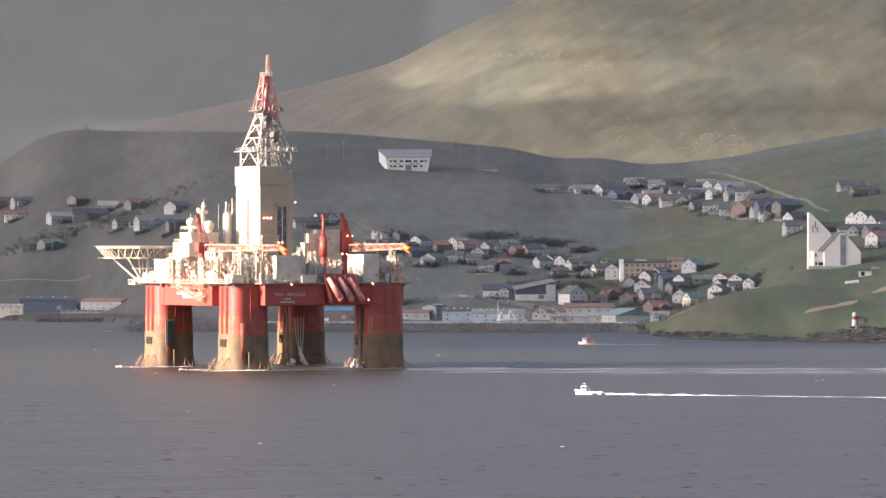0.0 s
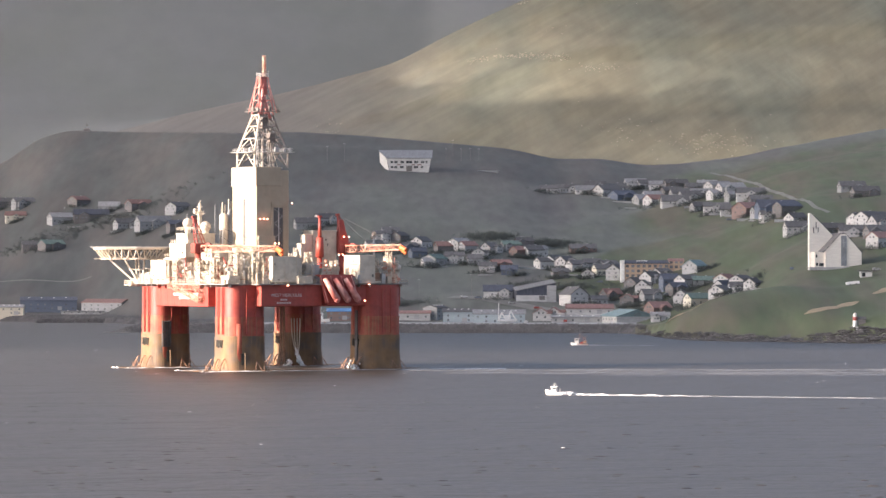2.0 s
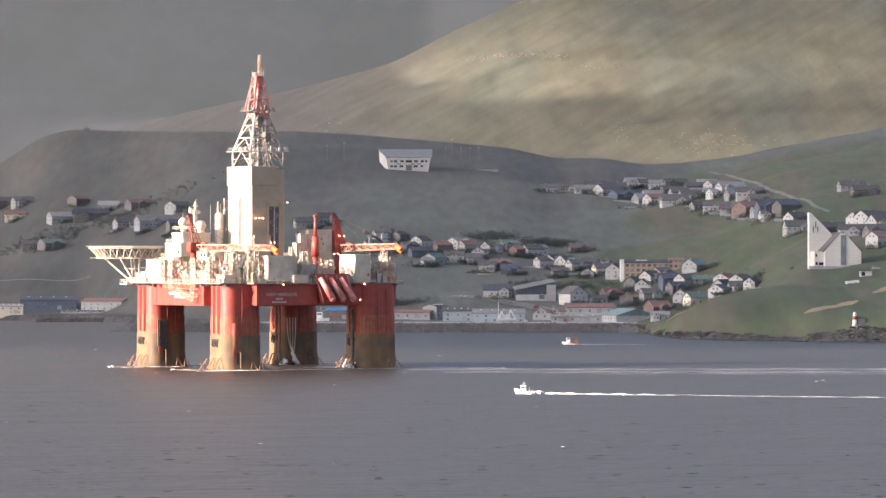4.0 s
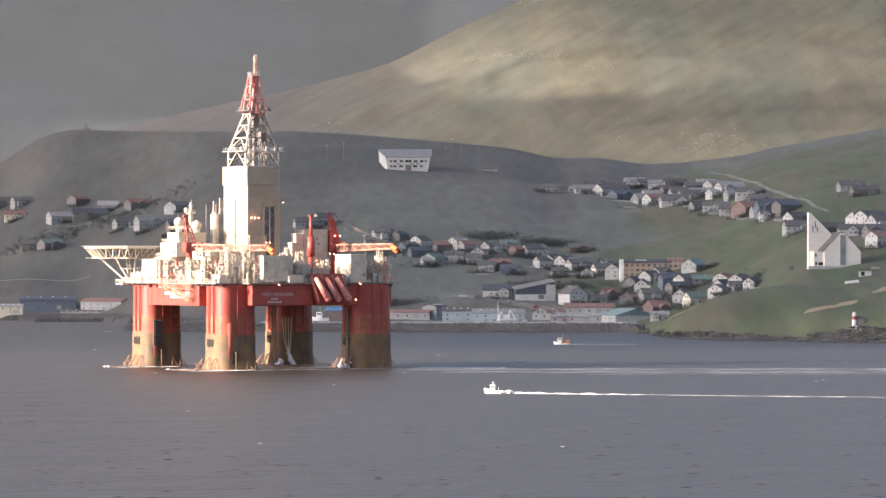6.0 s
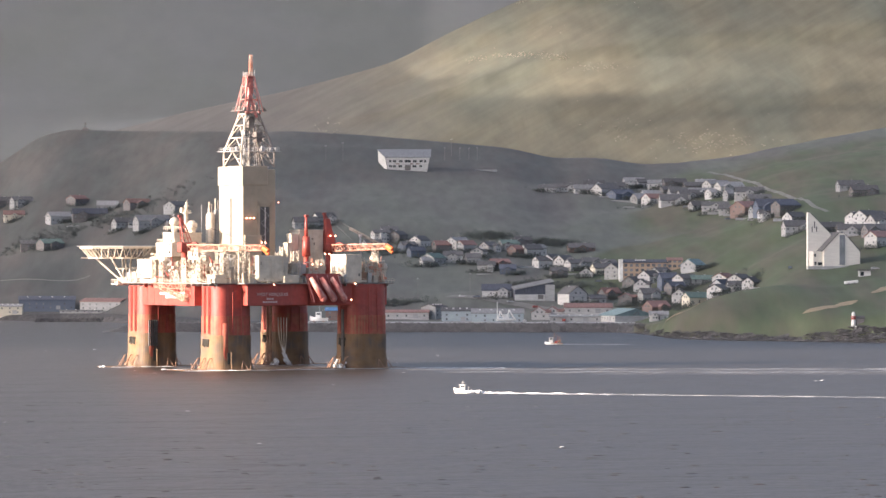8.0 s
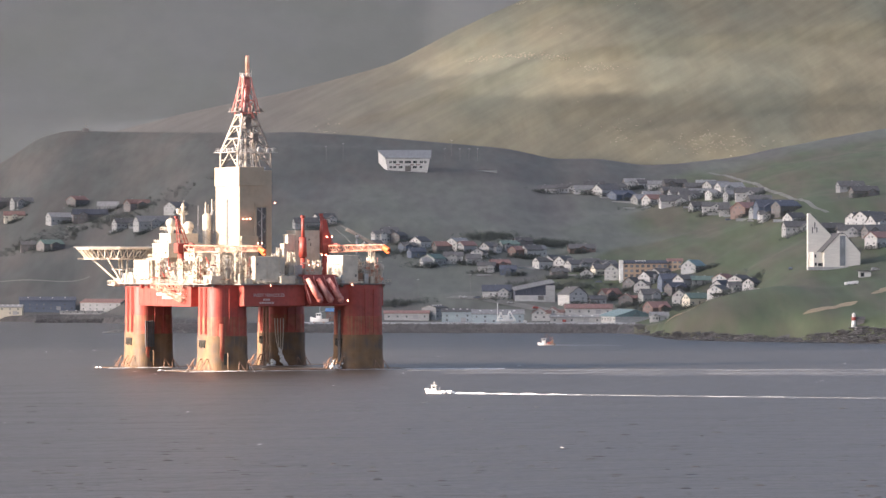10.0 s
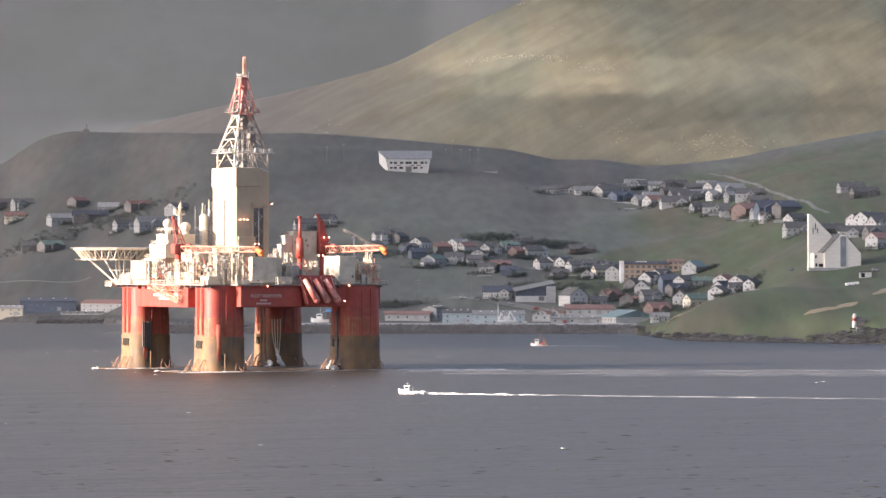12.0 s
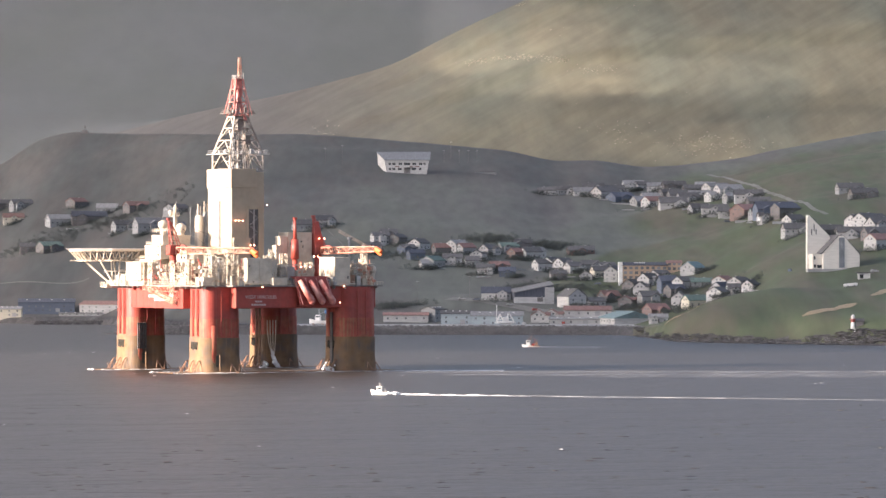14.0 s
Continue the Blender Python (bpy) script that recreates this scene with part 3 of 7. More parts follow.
for k in range(6):
    beam(bm, (TX - 0.3 + 3.2 * (k % 2), TY - 9.6, 41 + k * 2.6), (TX + 2.9 - 3.2 * (k % 2), TY - 9.6, 43.6 + k * 2.6), 0.07, 4)
beam(bm, (TX + 1.4, TY - 9.7, 40), (TX + 1.4, TY - 9.7, 57), 0.18, 5)
part("ladder", bm, M["steel"], vdoor)
bm = bmesh.new()
for x in (TX - 1.3, TX + 3.4):
    box(bm, x, x + 0.8, TY - 9.5, TY - 9.15, 39, 58.6)
box(bm, TX - 1.3, TX + 4.2, TY - 9.5, TY - 9.15, 57.4, 58.8)
part("door_frame", bm, M["cream"], vdoor)
bm = bmesh.new()
box(bm, TX - 6.8, TX - 0.2, TY - 10.2, TY - 9.2, 36, 47, 0.1)
part("cladding_box", bm, M["cream"], tower)

# the derrick: white lattice below, red above, with a mast on top
levels = ((71.2, 6.6), (76.6, 6.6), (81.4, 5.1), (85.8, 3.75), (89.8, 2.6))
derrick = part("derrick", cone(bmesh.new(), TX, TY, 71.0, 71.4, 8, 8, 4), M["steel"], rig, "lattice drilling derrick, white below and red above")


def at_level(w, z, i):
    sx, sy = ((-1, -1), (1, -1), (1, 1), (-1, 1))[i]
    return Vector((TX + sx * w, TY + sy * w, z))


for i in range(4):
    bm = bmesh.new()
    for (z0, w0), (z1, w1) in zip(levels, levels[1:]):
        beam(bm, at_level(w0, z0, i), at_level(w1, z1, i), 0.33, 6)
    # members on the shaded side are given dim brown: shade in the colour
    part("leg", bm, M["rigwhite" if i in (0, 3) else "dimsteel"], derrick)
    j = (i + 1) % 4
    for (z0, w0), (z1, w1) in zip(levels, levels[1:]):
        bm = bmesh.new()
        beam(bm, at_level(w1, z1, i), at_level(w1, z1, j), 0.2, 5)
        mid = (at_level(w1, z1, i) + at_level(w1, z1, j)) / 2
        beam(bm, at_level(w0, z0, i), mid, 0.2, 5)
        beam(bm, at_level(w0, z0, j), mid, 0.2, 5)
        half_i, half_j = at_level((w0 + w1) / 2, (z0 + z1) / 2, i), at_level((w0 + w1) / 2, (z0 + z1) / 2, j)
        beam(bm, (at_level(w0, z0, i) + mid) / 2, half_i, 0.14, 4)
        beam(bm, (at_level(w0, z0, j) + mid) / 2, half_j, 0.14, 4)
        part("brace", bm, M["rigwhite" if i == 3 else "dimsteel"], derrick)
reds = ((89.8, 2.9), (95.0, 2.3), (99.6, 1.8), (103.2, 1.4))
for i in range(4):
    j = (i + 1) % 4
    bm = bmesh.new()
    for (z0, w0), (z1, w1) in zip(reds, reds[1:]):
        beam(bm, at_level(w0, z0, i), at_level(w1, z1, i), 0.26, 6)
        beam(bm, at_level(w0, z0, i), at_level(w1, z1, j), 0.15, 5)
        beam(bm, at_level(w1, z1, i), at_level(w1, z1, j), 0.2, 5)
    beam(bm, at_level(3.7, 90.6, i), at_level(1.6, 101.5, i), 0.2, 5)
    part("red_section", bm, M["chute"], derrick)
bm = bmesh.new()
beam(bm, (TX - 1.8, TY - 2.6, 90), (TX + 0.2, TY - 0.4, 102.8), 0.6, 8)
beam(bm, (TX + 1.5, TY - 3.2, 88.6), (TX - 0.4, TY - 0.8, 97), 0.55, 8)
box(bm, TX - 1.2, TX + 1.2, TY - 1.2, TY + 1.2, 97, 102.9, 0.2)
part("crown_block", bm, M["chute"], derrick)
bm = bmesh.new()
lattice_boom(bm, (TX + 0.6, TY - 0.2, 103.2), (TX + 0.6, TY - 0.2, 110.9), 1.0, 0.75, 7, 0.14, 0.09, up=(0, 1, 0))
part("top_mast", bm, M["boom"], derrick)
bm = bmesh.new()
q = 1.5
box(bm, TX - q, TX + q, TY - q, TY + q, 103.2, 103.4)
rails(bm, [(TX - q, TY - q, 103.4), (TX - q, TY + q, 103.4), (TX + q, TY + q, 103.4), (TX + q, TY - q, 103.4), (TX - q, TY - q, 103.4)], 1.1, 0.07, 1.0)
beam(bm, (TX + q, TY - q, 103.4), (TX + q, TY - q, 105.4), 0.1, 4)
beam(bm, (TX - q, TY + q, 103.4), (TX - q, TY + q, 105.0), 0.1, 4)
part("crown_platform", bm, M["steel"], derrick)
for z, w, mat in ((91.0, 4.3, "dimsteel"), (76.6, 7.9, "steel")):
    bm = bmesh.new()
    for sx, sy, ex, ey in ((-1, -1, 1, -1), (1, -1, 1, 1), (1, 1, -1, 1), (-1, 1, -1, -1)):
        a, b = Vector((TX + sx * w, TY + sy * w, z)), Vector((TX + ex * w, TY + ey * w, z))
        box(bm, min(a.x, b.x) - 0.5, max(a.x, b.x) + 0.5, min(a.y, b.y) - 0.5, max(a.y, b.y) + 0.5, z - 0.12, z + 0.12)
        rails(bm, [a, b], 1.3, 0.06, 1.6)
        for k in range(2):
            p = a.lerp(b, rng.random())
            s = rng.uniform(0.25, 0.5)
            box(bm, p.x - s, p.x + s, p.y - s, p.y + s, z, z + rng.uniform(0.8, 1.9))
    part("platform", bm, M[mat], derrick)
# pipes, hoses and the travelling gear inside the derrick
for k in range(22):
    x, y = TX + rng.uniform(-3, 4.5), TY + rng.uniform(-4.5, 2)
    part("drill_pipe", beam(bmesh.new(), (x, y, 71.2), (x * 0.6 + TX * 0.4, y * 0.6 + TY * 0.4, rng.uniform(76, 92)), rng.uniform(0.08, 0.2), 4), M[("dimsteel", "steel", "rigwhite")[k % 3]], derrick)
part("travelling_block", box(bmesh.new(), TX + 1.0, TX + 3.4, TY - 3.6, TY - 1.2, 80, 83.5, 0.2), M["dimsteel"], derrick)
part("top_drive", box(bmesh.new(), TX - 1.0, TX + 1.4, TY - 1.6, TY + 1.2, 85, 89, 0.2), M["dimsteel"], derrick)

# tall white tubes beside the tower
for x, y, z, r, mat in ((-12.0, 12.0, 54.4, 1.55, "rigwhite"), (-9.2, 12.6, 55.6, 0.9, "steel")):
    bm = bmesh.new()
    cone(bm, x, y, DECK, z, r, r, 16)
    stack = part("funnel", bm, M[mat], rig, "tall pale exhaust funnel beside the tower", smooth=True)
    part("cap", cone(bmesh.new(), x, y, z, z + 0.8, r, r * 0.4, 16), M[mat], stack)
    for dx, h in ((-0.5, 4.6), (0.5, 3.8)):
        part("outlet_pipe", beam(bmesh.new(), (x + dx, y, z), (x + dx, y, z + h), 0.22, 6), M["rigwhite"], stack)


def block(x0, x1, y0, y1, z0, z1, name="module", mat="rigwhite", label="white steel deck module", windows=0):
    """A plated deck module with frames, roof rim and windows."""
    bm = bmesh.new()
    box(bm, x0, x1, y0, y1, z0, z1, 0.15)
    box(bm, x0 - 0.15, x1 + 0.15, y0 - 0.15, y1 + 0.15, z1 - 0.35, z1 - 0.1)
    ob = part(name, bm, M[mat], rig, label)
    n = max(1, int((x1 - x0) / 3.4))
    for i in range(1, n):
        x = x0 + (x1 - x0) * i / n
        part("rib", box(bmesh.new(), x - 0.07, x + 0.07, y0 - 0.1, y0, z0 + 0.2, z1 - 0.4), M[mat], ob)
    n = max(1, int((y1 - y0) / 3.4))
    for i in range(1, n):
        y = y0 + (y1 - y0) * i / n
        part("rib", box(bmesh.new(), x0 - 0.1, x0, y - 0.07, y + 0.07, z0 + 0.2, z1 - 0.4), M[mat], ob)
    # dark patches stand for the shaded gaps between the deck gear
    for k in range(int((x1 - x0) * (z1 - z0) / 34)):
        w, h = rng.uniform(0.3, 0.7), rng.uniform(0.4, 1.0)
        x, z = rng.uniform(x0 + 0.5, x1 - 0.5 - w), rng.uniform(z0 + 0.4, max(z0 + 0.5, z1 - 2.4))
        part("louvre", box(bmesh.new(), x, x + w, y0 - 0.16, y0 - 0.05, z, min(z1 - 0.5, z + h)), M["darksteel"], ob)
    for k in range(int((y1 - y0) * (z1 - z0) / 20)):
        w, h = rng.uniform(0.6, 1.6), rng.uniform(0.6, 1.8)
        y, z = rng.uniform(y0 + 0.4, y1 - 0.4 - w), rng.uniform(z0 + 0.4, max(z0 + 0.5, z1 - 2.4))
        h *= 0.7
        part("louvre", box(bmesh.new(), x0 - 0.16, x0 - 0.05, y, y + w, z, min(z1 - 0.5, z + h)), M[rng.choice(("darksteel", "steel", "brown"))], ob)
    for k in range(windows):
        bm = bmesh.new()
        row, col_ = k % 2, k // 2
        y = y0 + 1.2 + col_ * 2.2
        if y + 1.0 < y1:
            box(bm, x0 - 0.14, x0 - 0.05, y, y + 0.9, z0 + 1.2 + row * 3.0, z0 + 2.1 + row * 3.0)
            part("window", bm, M["glass"], ob)
        else:
            bm.free()
    return ob


# living quarters in steps at the helideck end, with a bridge on top
block(-33, -16, 14, 33, DECK, DECK + 4.0, "quarters_block", label="white living quarters on the deck", windows=4)
block(-31, -16, 10, 26, DECK + 4.0, DECK + 9.0, "quarters_block", windows=2)
block(-29.5, -16, 7.5, 20, DECK + 9.0, DECK + 14.0, "quarters_block", windows=2)
block(-28, -17, 9.0, 17.5, DECK + 13.0, DECK + 17.6, "bridge", label="white bridge house with dark windows", windows=2)
block(-35, -29.5, 12, 24, DECK + 1.6, DECK + 8.2, "module")
block(-34.5, -29, 26, 34.5, DECK, DECK + 3.4, "module", mat="steel", label="grey deck module under the helideck")
block(-24, -17.5, -2, 6, DECK + 8, DECK + 13.5, "module", windows=4)
bm = bmesh.new()
for z, x, y in ((DECK + 4, -33, 33), (DECK + 9, -31, 26), (DECK + 14, -29, 20), (DECK + 18.5, -27.5, 18)):
    rails(bm, [(x, y, z), (x, y - 14, z)], 1.2, 0.08, 1.5)
    rails(bm, [(x, y, z), (x + 10, y, z)], 1.2, 0.08, 1.5)
part("quarters_rail", bm, M["rigwhite"], rig)
for x, y, z, r in ((-25.5, 13.5, 51.6, 1.75), (-20.0, 10.5, 50.4, 1.9), (33.1, -33.0, 35.8, 1.6)):
    bm = bmesh.new()
    ball(bm, x, y, z, r, 3)
    dome = part("radome", bm, M["rigwhite"], rig, "white satellite dome", smooth=True)
    bm = bmesh.new()
    cone(bm, x, y, z - r - 2.2, z - r * 0.7, r * 0.55, r * 0.7, 12)
    part("pedestal", bm, M["rigwhite"], dome)
bm = bmesh.new()
beam(bm, (-19.5, 16, 46), (-19.5, 16, 58.6), 0.5, 8)
for z, w in ((55.0, 2.8), (57.4, 1.4)):
    beam(bm, (-19.5 - w / 2, 16 + w / 2, z), (-19.5 + w / 2, 16 - w / 2, z), 0.16, 5)
box(bm, -21.4, -20.2, 16.2, 17.6, 55.0, 56.8, 0.2)
box(bm, -20.6, -18.4, 14.9, 17.1, 54.6, 54.9)
rails(bm, [(-20.6, 17.1, 54.9), (-20.6, 14.9, 54.9), (-18.4, 14.9, 54.9)], 1.0, 0.07, 1.0)
box(bm, -20.1, -18.9, 15.4, 16.6, 50, 56, 0.2)
beam(bm, (-19.5, 16, 58.6), (-19.3, 15.6, 59.8), 0.1, 5)
part("radar_mast", bm, M["rigwhite"], rig, "white radar mast")
for x, y, h in ((-15, 13, 58), (-14, 10, 57), (-16.5, 4, 56), (-23, 19, 55)):
    part("aerial", beam(bmesh.new(), (x, y, 44), (x, y, h), 0.07, 4), M["steel"], rig)

# helideck on struts past the corner
HX, HY, HZ, HR = -35.5, 36.0, 42.7, 14.4
bm = bmesh.new()
bmesh.ops.create_cone(bm, cap_ends=True, segments=8, radius1=HR, radius2=HR, depth=0.9,
                      matrix=Matrix.LocRotScale((HX, HY, HZ), Euler((0, 0, radians(22.5))), None))
heli = part("helideck", bm, M["rigwhite"], rig, "octagonal white helideck on a truss")
ring = [Vector((HX + HR * math.cos(radians(22.5 + 45 * i)), HY + HR * math.sin(radians(22.5 + 45 * i)), HZ)) for i in range(8)]
inn = [Vector((HX + (p.x - HX) * 0.81, HY + (p.y - HY) * 0.81, HZ - 3.7)) for p in ring]
bm = bmesh.new()
for i in range(8):
    j = (i + 1) % 8
    beam(bm, ring[i], ring[j], 0.5, 5)
    beam(bm, inn[i], inn[j], 0.36, 5)
    for k in range(4):
        a, b = ring[i].lerp(ring[j], k / 4), ring[i].lerp(ring[j], (k + 1) / 4)
        c = inn[i].lerp(inn[j], (k + 0.5) / 4)
        beam(bm, a, c, 0.24, 4)
        beam(bm, b, c, 0.24, 4)
part("truss", bm, M["rigwhite"], heli)
bm = bmesh.new()
for i in range(8):
    j = (i + 1) % 8
    out = [Vector((HX + (p.x - HX) * 1.09, HY + (p.y - HY) * 1.09, HZ + 0.5)) for p in (ring[i], ring[j])]
    beam(bm, out[0], out[1], 0.12, 4)
    for k in range(5):
        beam(bm, ring[i].lerp(ring[j], k / 5), out[0].lerp(out[1], k / 5), 0.08, 4)
part("safety_net", bm, M["steel"], heli)
low = HZ - 3.7
for a, b in (((-42, 43.5, low), (-35.5, 34.8, DECK)), ((-39, 37, low), (-35.8, 32, DECK)), ((-36, 34, low), (-35.6, 33.6, DECK)), ((-35, 29, low), (-35.4, 29.6, DECK)),
             ((-33, 38, low), (-33, 35.4, DECK)), ((-26, 36, low), (-26, 35, DECK)), ((-30, 27, low), (-30, 27, DECK))):
    part("strut", beam(bmesh.new(), a, b, 0.34, 6), M["rigwhite"], heli)
part("strut", beam(bmesh.new(), (-37, 37, 35.2), (-35.5, 30, 35.2), 0.28, 5), M["rigwhite"], heli)
for k in range(-2, 3):
    part("girder", beam(bmesh.new(), (HX - 11.5, HY + k * 4.4, low), (HX + 11.5, HY + k * 4.4, low), 0.22, 5), M["rigwhite"], heli)
    part("girder", beam(bmesh.new(), (HX + k * 4.4, HY - 11.5, low), (HX + k * 4.4, HY + 11.5, low), 0.22, 5), M["rigwhite"], heli)

# deck modules on the name side
block(-19.4, -9.6, -39.3, -34.5, DECK + 0.4, DECK + 9.4, "module", label="white steel deck module with rust runs")
block(-1, 11.5, -40.3, -36.5, DECK + 2.6, DECK + 3.1, "platform", mat="red", label="red deck platform above the chutes")
block(16.6, 22.9, -36, -24.8, DECK, DECK + 9.8, "module")
block(-10.3, -4.6, -41, -37, DECK, DECK + 2.6, "module")
block(-9.5, -5.5, -35, -31, DECK, DECK + 9.0, "module")
block(-3.5, 2.5, -33, -26, DECK, DECK + 6.5, "module", mat="steel", label="grey deck module")
block(3.0, 9.5, -34, -26, DECK, DECK + 5.2, "module", label="white open machinery module")
block(10.9, 20.6, -12, -5, DECK, DECK + 18.6, "mud_house", label="pale plated mud house beside the tower")
block(7.2, 10.2, -13, -9.5, DECK, DECK + 17.2, "module")
block(5.2, 7.4, -14, -11.0, DECK, DECK + 14.0, "module")
block(-33.5, -28, -20, -8, DECK, DECK + 4.2, "module")
block(-33.5, -29, -34, -28, DECK, DECK + 2.8, "module")
block(-27, -20, -30, -22, DECK, DECK + 5.5, "module", mat="steel", label="grey deck module", windows=4)
block(22.2, 25.5, -34.8, -31, DECK, DECK + 3.6, "module", mat="brown", label="low brown deck locker")
block(25, 33, -32.5, -27, DECK, DECK + 3.0, "module", mat="cream", label="low cream deck house")


def deck_crane(x, y, top, mast_h, tip, col_r=1.25, lean=0.0):
    """A pedestal crane: column, machinery house, A-frame and lattice boom laid down to rest."""
    bm = bmesh.new()
    cone(bm, x, y, DECK, top, col_r, col_r * 0.9, 14)
    crane = part("crane", bm, M["red"], rig, "red pedestal deck crane with its boom lowered", smooth=True)
    bm = bmesh.new()
    box(bm, x - 2.0, x + 2.0, y - 1.7, y + 1.7, top, top + 3.4, 0.2)
    box(bm, x - 2.6, x - 1.2, y - 2.7, y - 1.4, top + 0.4, top + 2.6, 0.15)
    part("machinery_house", bm, M["red"], crane)
    part("winch_drum", beam(bmesh.new(), (x + 2.0, y - 3.4, top + 2.6), (x + 3.6, y - 2.0, top + 2.6), 1.0, 12), M["red"], crane)
    bm = bmesh.new()
    apex = Vector((x + lean, y, top + mast_h))
    for sx, sy in ((-0.8, -1.2), (2.4, -1.2), (2.4, 1.2), (-0.8, 1.2)):
        beam(bm, (x + sx, y + sy, top + 3), apex + Vector((sx * 0.2, sy * 0.2, 0)), 0.2, 5)
    for k in range(1, 5):
        f = 1 - k / 5 * 0.75
        z = top + 3 + (mast_h - 3) * k / 5
        c = x + lean * k / 5 + 0.8 * (1 - k / 5)
        beam(bm, (c - 1.5 * f, y - 1.2 * f, z), (c + 1.5 * f, y - 1.2 * f, z), 0.12, 4)
        beam(bm, (c - 1.5 * f, y + 1.2 * f, z), (c - 1.5 * f, y - 1.2 * f, z), 0.12, 4)
    box(bm, apex.x - 0.6, apex.x + 0.6, apex.y - 0.5, apex.y + 0.5, apex.z - 0.3, apex.z + 0.5)
    part("a_frame", bm, M["red"], crane)
    if tip:
        tip = Vector(tip)
        root = Vector((x, y, top + 1.4)) + (tip - Vector((x, y, top + 1.4))).normalized() * 2.0
        bm = bmesh.new()
        n = 14
        lattice_boom(bm, root, tip, 2.3, 1.7, n, 0.26, 0.17)
        part("boom", bm, M["boom"], crane, "faded pinkish red lattice boom")
        bm = bmesh.new()
        d = (tip - root).normalized()
        beam(bm, tip, tip + d * 2.2 + Vector((0, 0, -1.2)), 1.0, 8)
        part("boom_head", bm, M["orange"], crane, "orange painted boom head")
        bm = bmesh.new()
        beam(bm, tip + d * 0.8 + Vector((0, 0, -1.1)), tip + d * 2.4 + Vector((0, 0, -2.1)), 0.6, 8)
        part("hook_block", bm, M["orange"], crane, "orange hook block")
        bm = bmesh.new()
        beam(bm, apex, tip, 0.06, 4)
        beam(bm, apex, root.lerp(tip, 0.5), 0.06, 4)
        part("pendant_line", bm, M["darksteel"], crane)
        bm = bmesh.new()
        rest = root.lerp(tip, 0.78)
        lattice_boom(bm, (rest.x, rest.y, DECK), (rest.x, rest.y, rest.z - 1.1), 2.0, 1.6, 6, 0.16, 0.1, up=(1, 0, 0))
        part("boom_rest", bm, M["rigwhite"], crane)
    return crane


deck_crane(-31.2, -6.0, 41.0, 12.4, (-15.5, -35.0, 42.4), lean=-1.8)
bm = bmesh.new()
cone(bm, 11.1, -17.0, DECK, 39.5, 0.9, 0.9, 12)
cone(bm, 11.1, -17.0, 39.5, 46.5, 1.5, 1.25, 14)
cone(bm, 11.1, -17.0, 46.5, 53.6, 0.7, 0.45, 10)
post = part("king_post", bm, M["red"], rig, "slender red king post", smooth=True)
part("post_head", box(bmesh.new(), 10.5, 11.7, -17.6, -16.4, 53.4, 54.2), M["red"], post)
big = deck_crane(23.0, -12.0, 41.0, 13.5, (34.4, -33.4, 43.0), 1.5, lean=-2.0)
bm = bmesh.new()
bmesh.ops.create_cone(bm, cap_ends=True, segments=4, radius1=2.7, radius2=1.0, depth=9.5, matrix=pose(22.4, -12.0, 48.2, 0, -9, 45))
part("mast_plating", bm, M["red"], big)

# pipe racks, tanks, ventilators, stair towers and small gear over the deck
for k in range(90):
    x, y = rng.uniform(-33, 33), rng.choice((rng.uniform(-34, -20), rng.uniform(-20, 10)))
    if -33 < x < -16 and y > 8 or (TX - 9 < x < TX + 9 and TY - 11 < y) or (15 < x < 23 and -37 < y < -21):
        continue
    kind = rng.random()
    h = rng.uniform(2.2, 9.5)
    bm = bmesh.new()
    if kind < 0.35:
        w = rng.uniform(1.2, 2.4)
        lattice_boom(bm, (x, y, DECK), (x, y, DECK + h), w, w, max(2, int(h / 2)), 0.13, 0.09, up=(1, 0, 0))
        part("frame_tower", bm, M["rigwhite"], rig, "white open steel frame")
    elif kind < 0.55:
        r = rng.uniform(0.5, 1.1)
        cone(bm, x, y, DECK, DECK + h * 0.8, r, r, 12)
        cone(bm, x, y, DECK + h * 0.8, DECK + h * 0.8 + r * 0.5, r, r * 0.3, 12)
        part("tank", bm, M["rigwhite"], rig, "upright white tank", smooth=True)
    elif kind < 0.75:
        a, b, c = rng.uniform(1.2, 3), rng.uniform(1.2, 3), rng.uniform(1.4, 2.8)
        box(bm, x - a, x + a, y - b * 0.6, y + b * 0.6, DECK, DECK + c, 0.1)
        part("container", bm, M[rng.choice(("rigwhite", "steel", "cream", "brown"))], rig, "steel deck container")
    else:
        for i in range(7):
            beam(bm, (x - 5, y + i * 0.35, DECK + 1 + 0.3 * (i % 3)), (x + 5, y + i * 0.35, DECK + 1 + 0.3 * (i % 3)), 0.14, 5)
        for dx in (-4, 0, 4):
            beam(bm, (x + dx, y - 0.4, DECK), (x + dx, y - 0.4, DECK + 3), 0.14, 4)
            beam(bm, (x + dx, y + 2.6, DECK), (x + dx, y + 2.6, DECK + 3), 0.14, 4)
        part("pipe_rack", bm, M["steel"], rig, "rack of drill pipe")
for x, y, z in ((-34, 4, 0), (-34, -14, 0), (-34, -25, 0), (-33, 12, 0), (-20, -35, 0), (27.5, -31, 0), (31, -34, 0)):
    bm = bmesh.new()
    h = rng.uniform(6, 10)
    lattice_boom(bm, (x, y, DECK), (x, y, DECK + h), 2.6, 2.6, 5, 0.17, 0.11, up=(1, 0, 0))
    for k in range(3):
        box(bm, x - 1.6, x + 1.6, y - 1.6, y + 1.6, DECK + 2.6 * k + 2.2, DECK + 2.6 * k + 2.35)
        rails(bm, [(x - 1.6, y - 1.6, DECK + 2.6 * k + 2.3), (x - 1.6, y + 1.6, DECK + 2.6 * k + 2.3)], 1.0, 0.07, 1.0)
    part("stair_tower", bm, M["rigwhite"], rig, "white open stair tower")
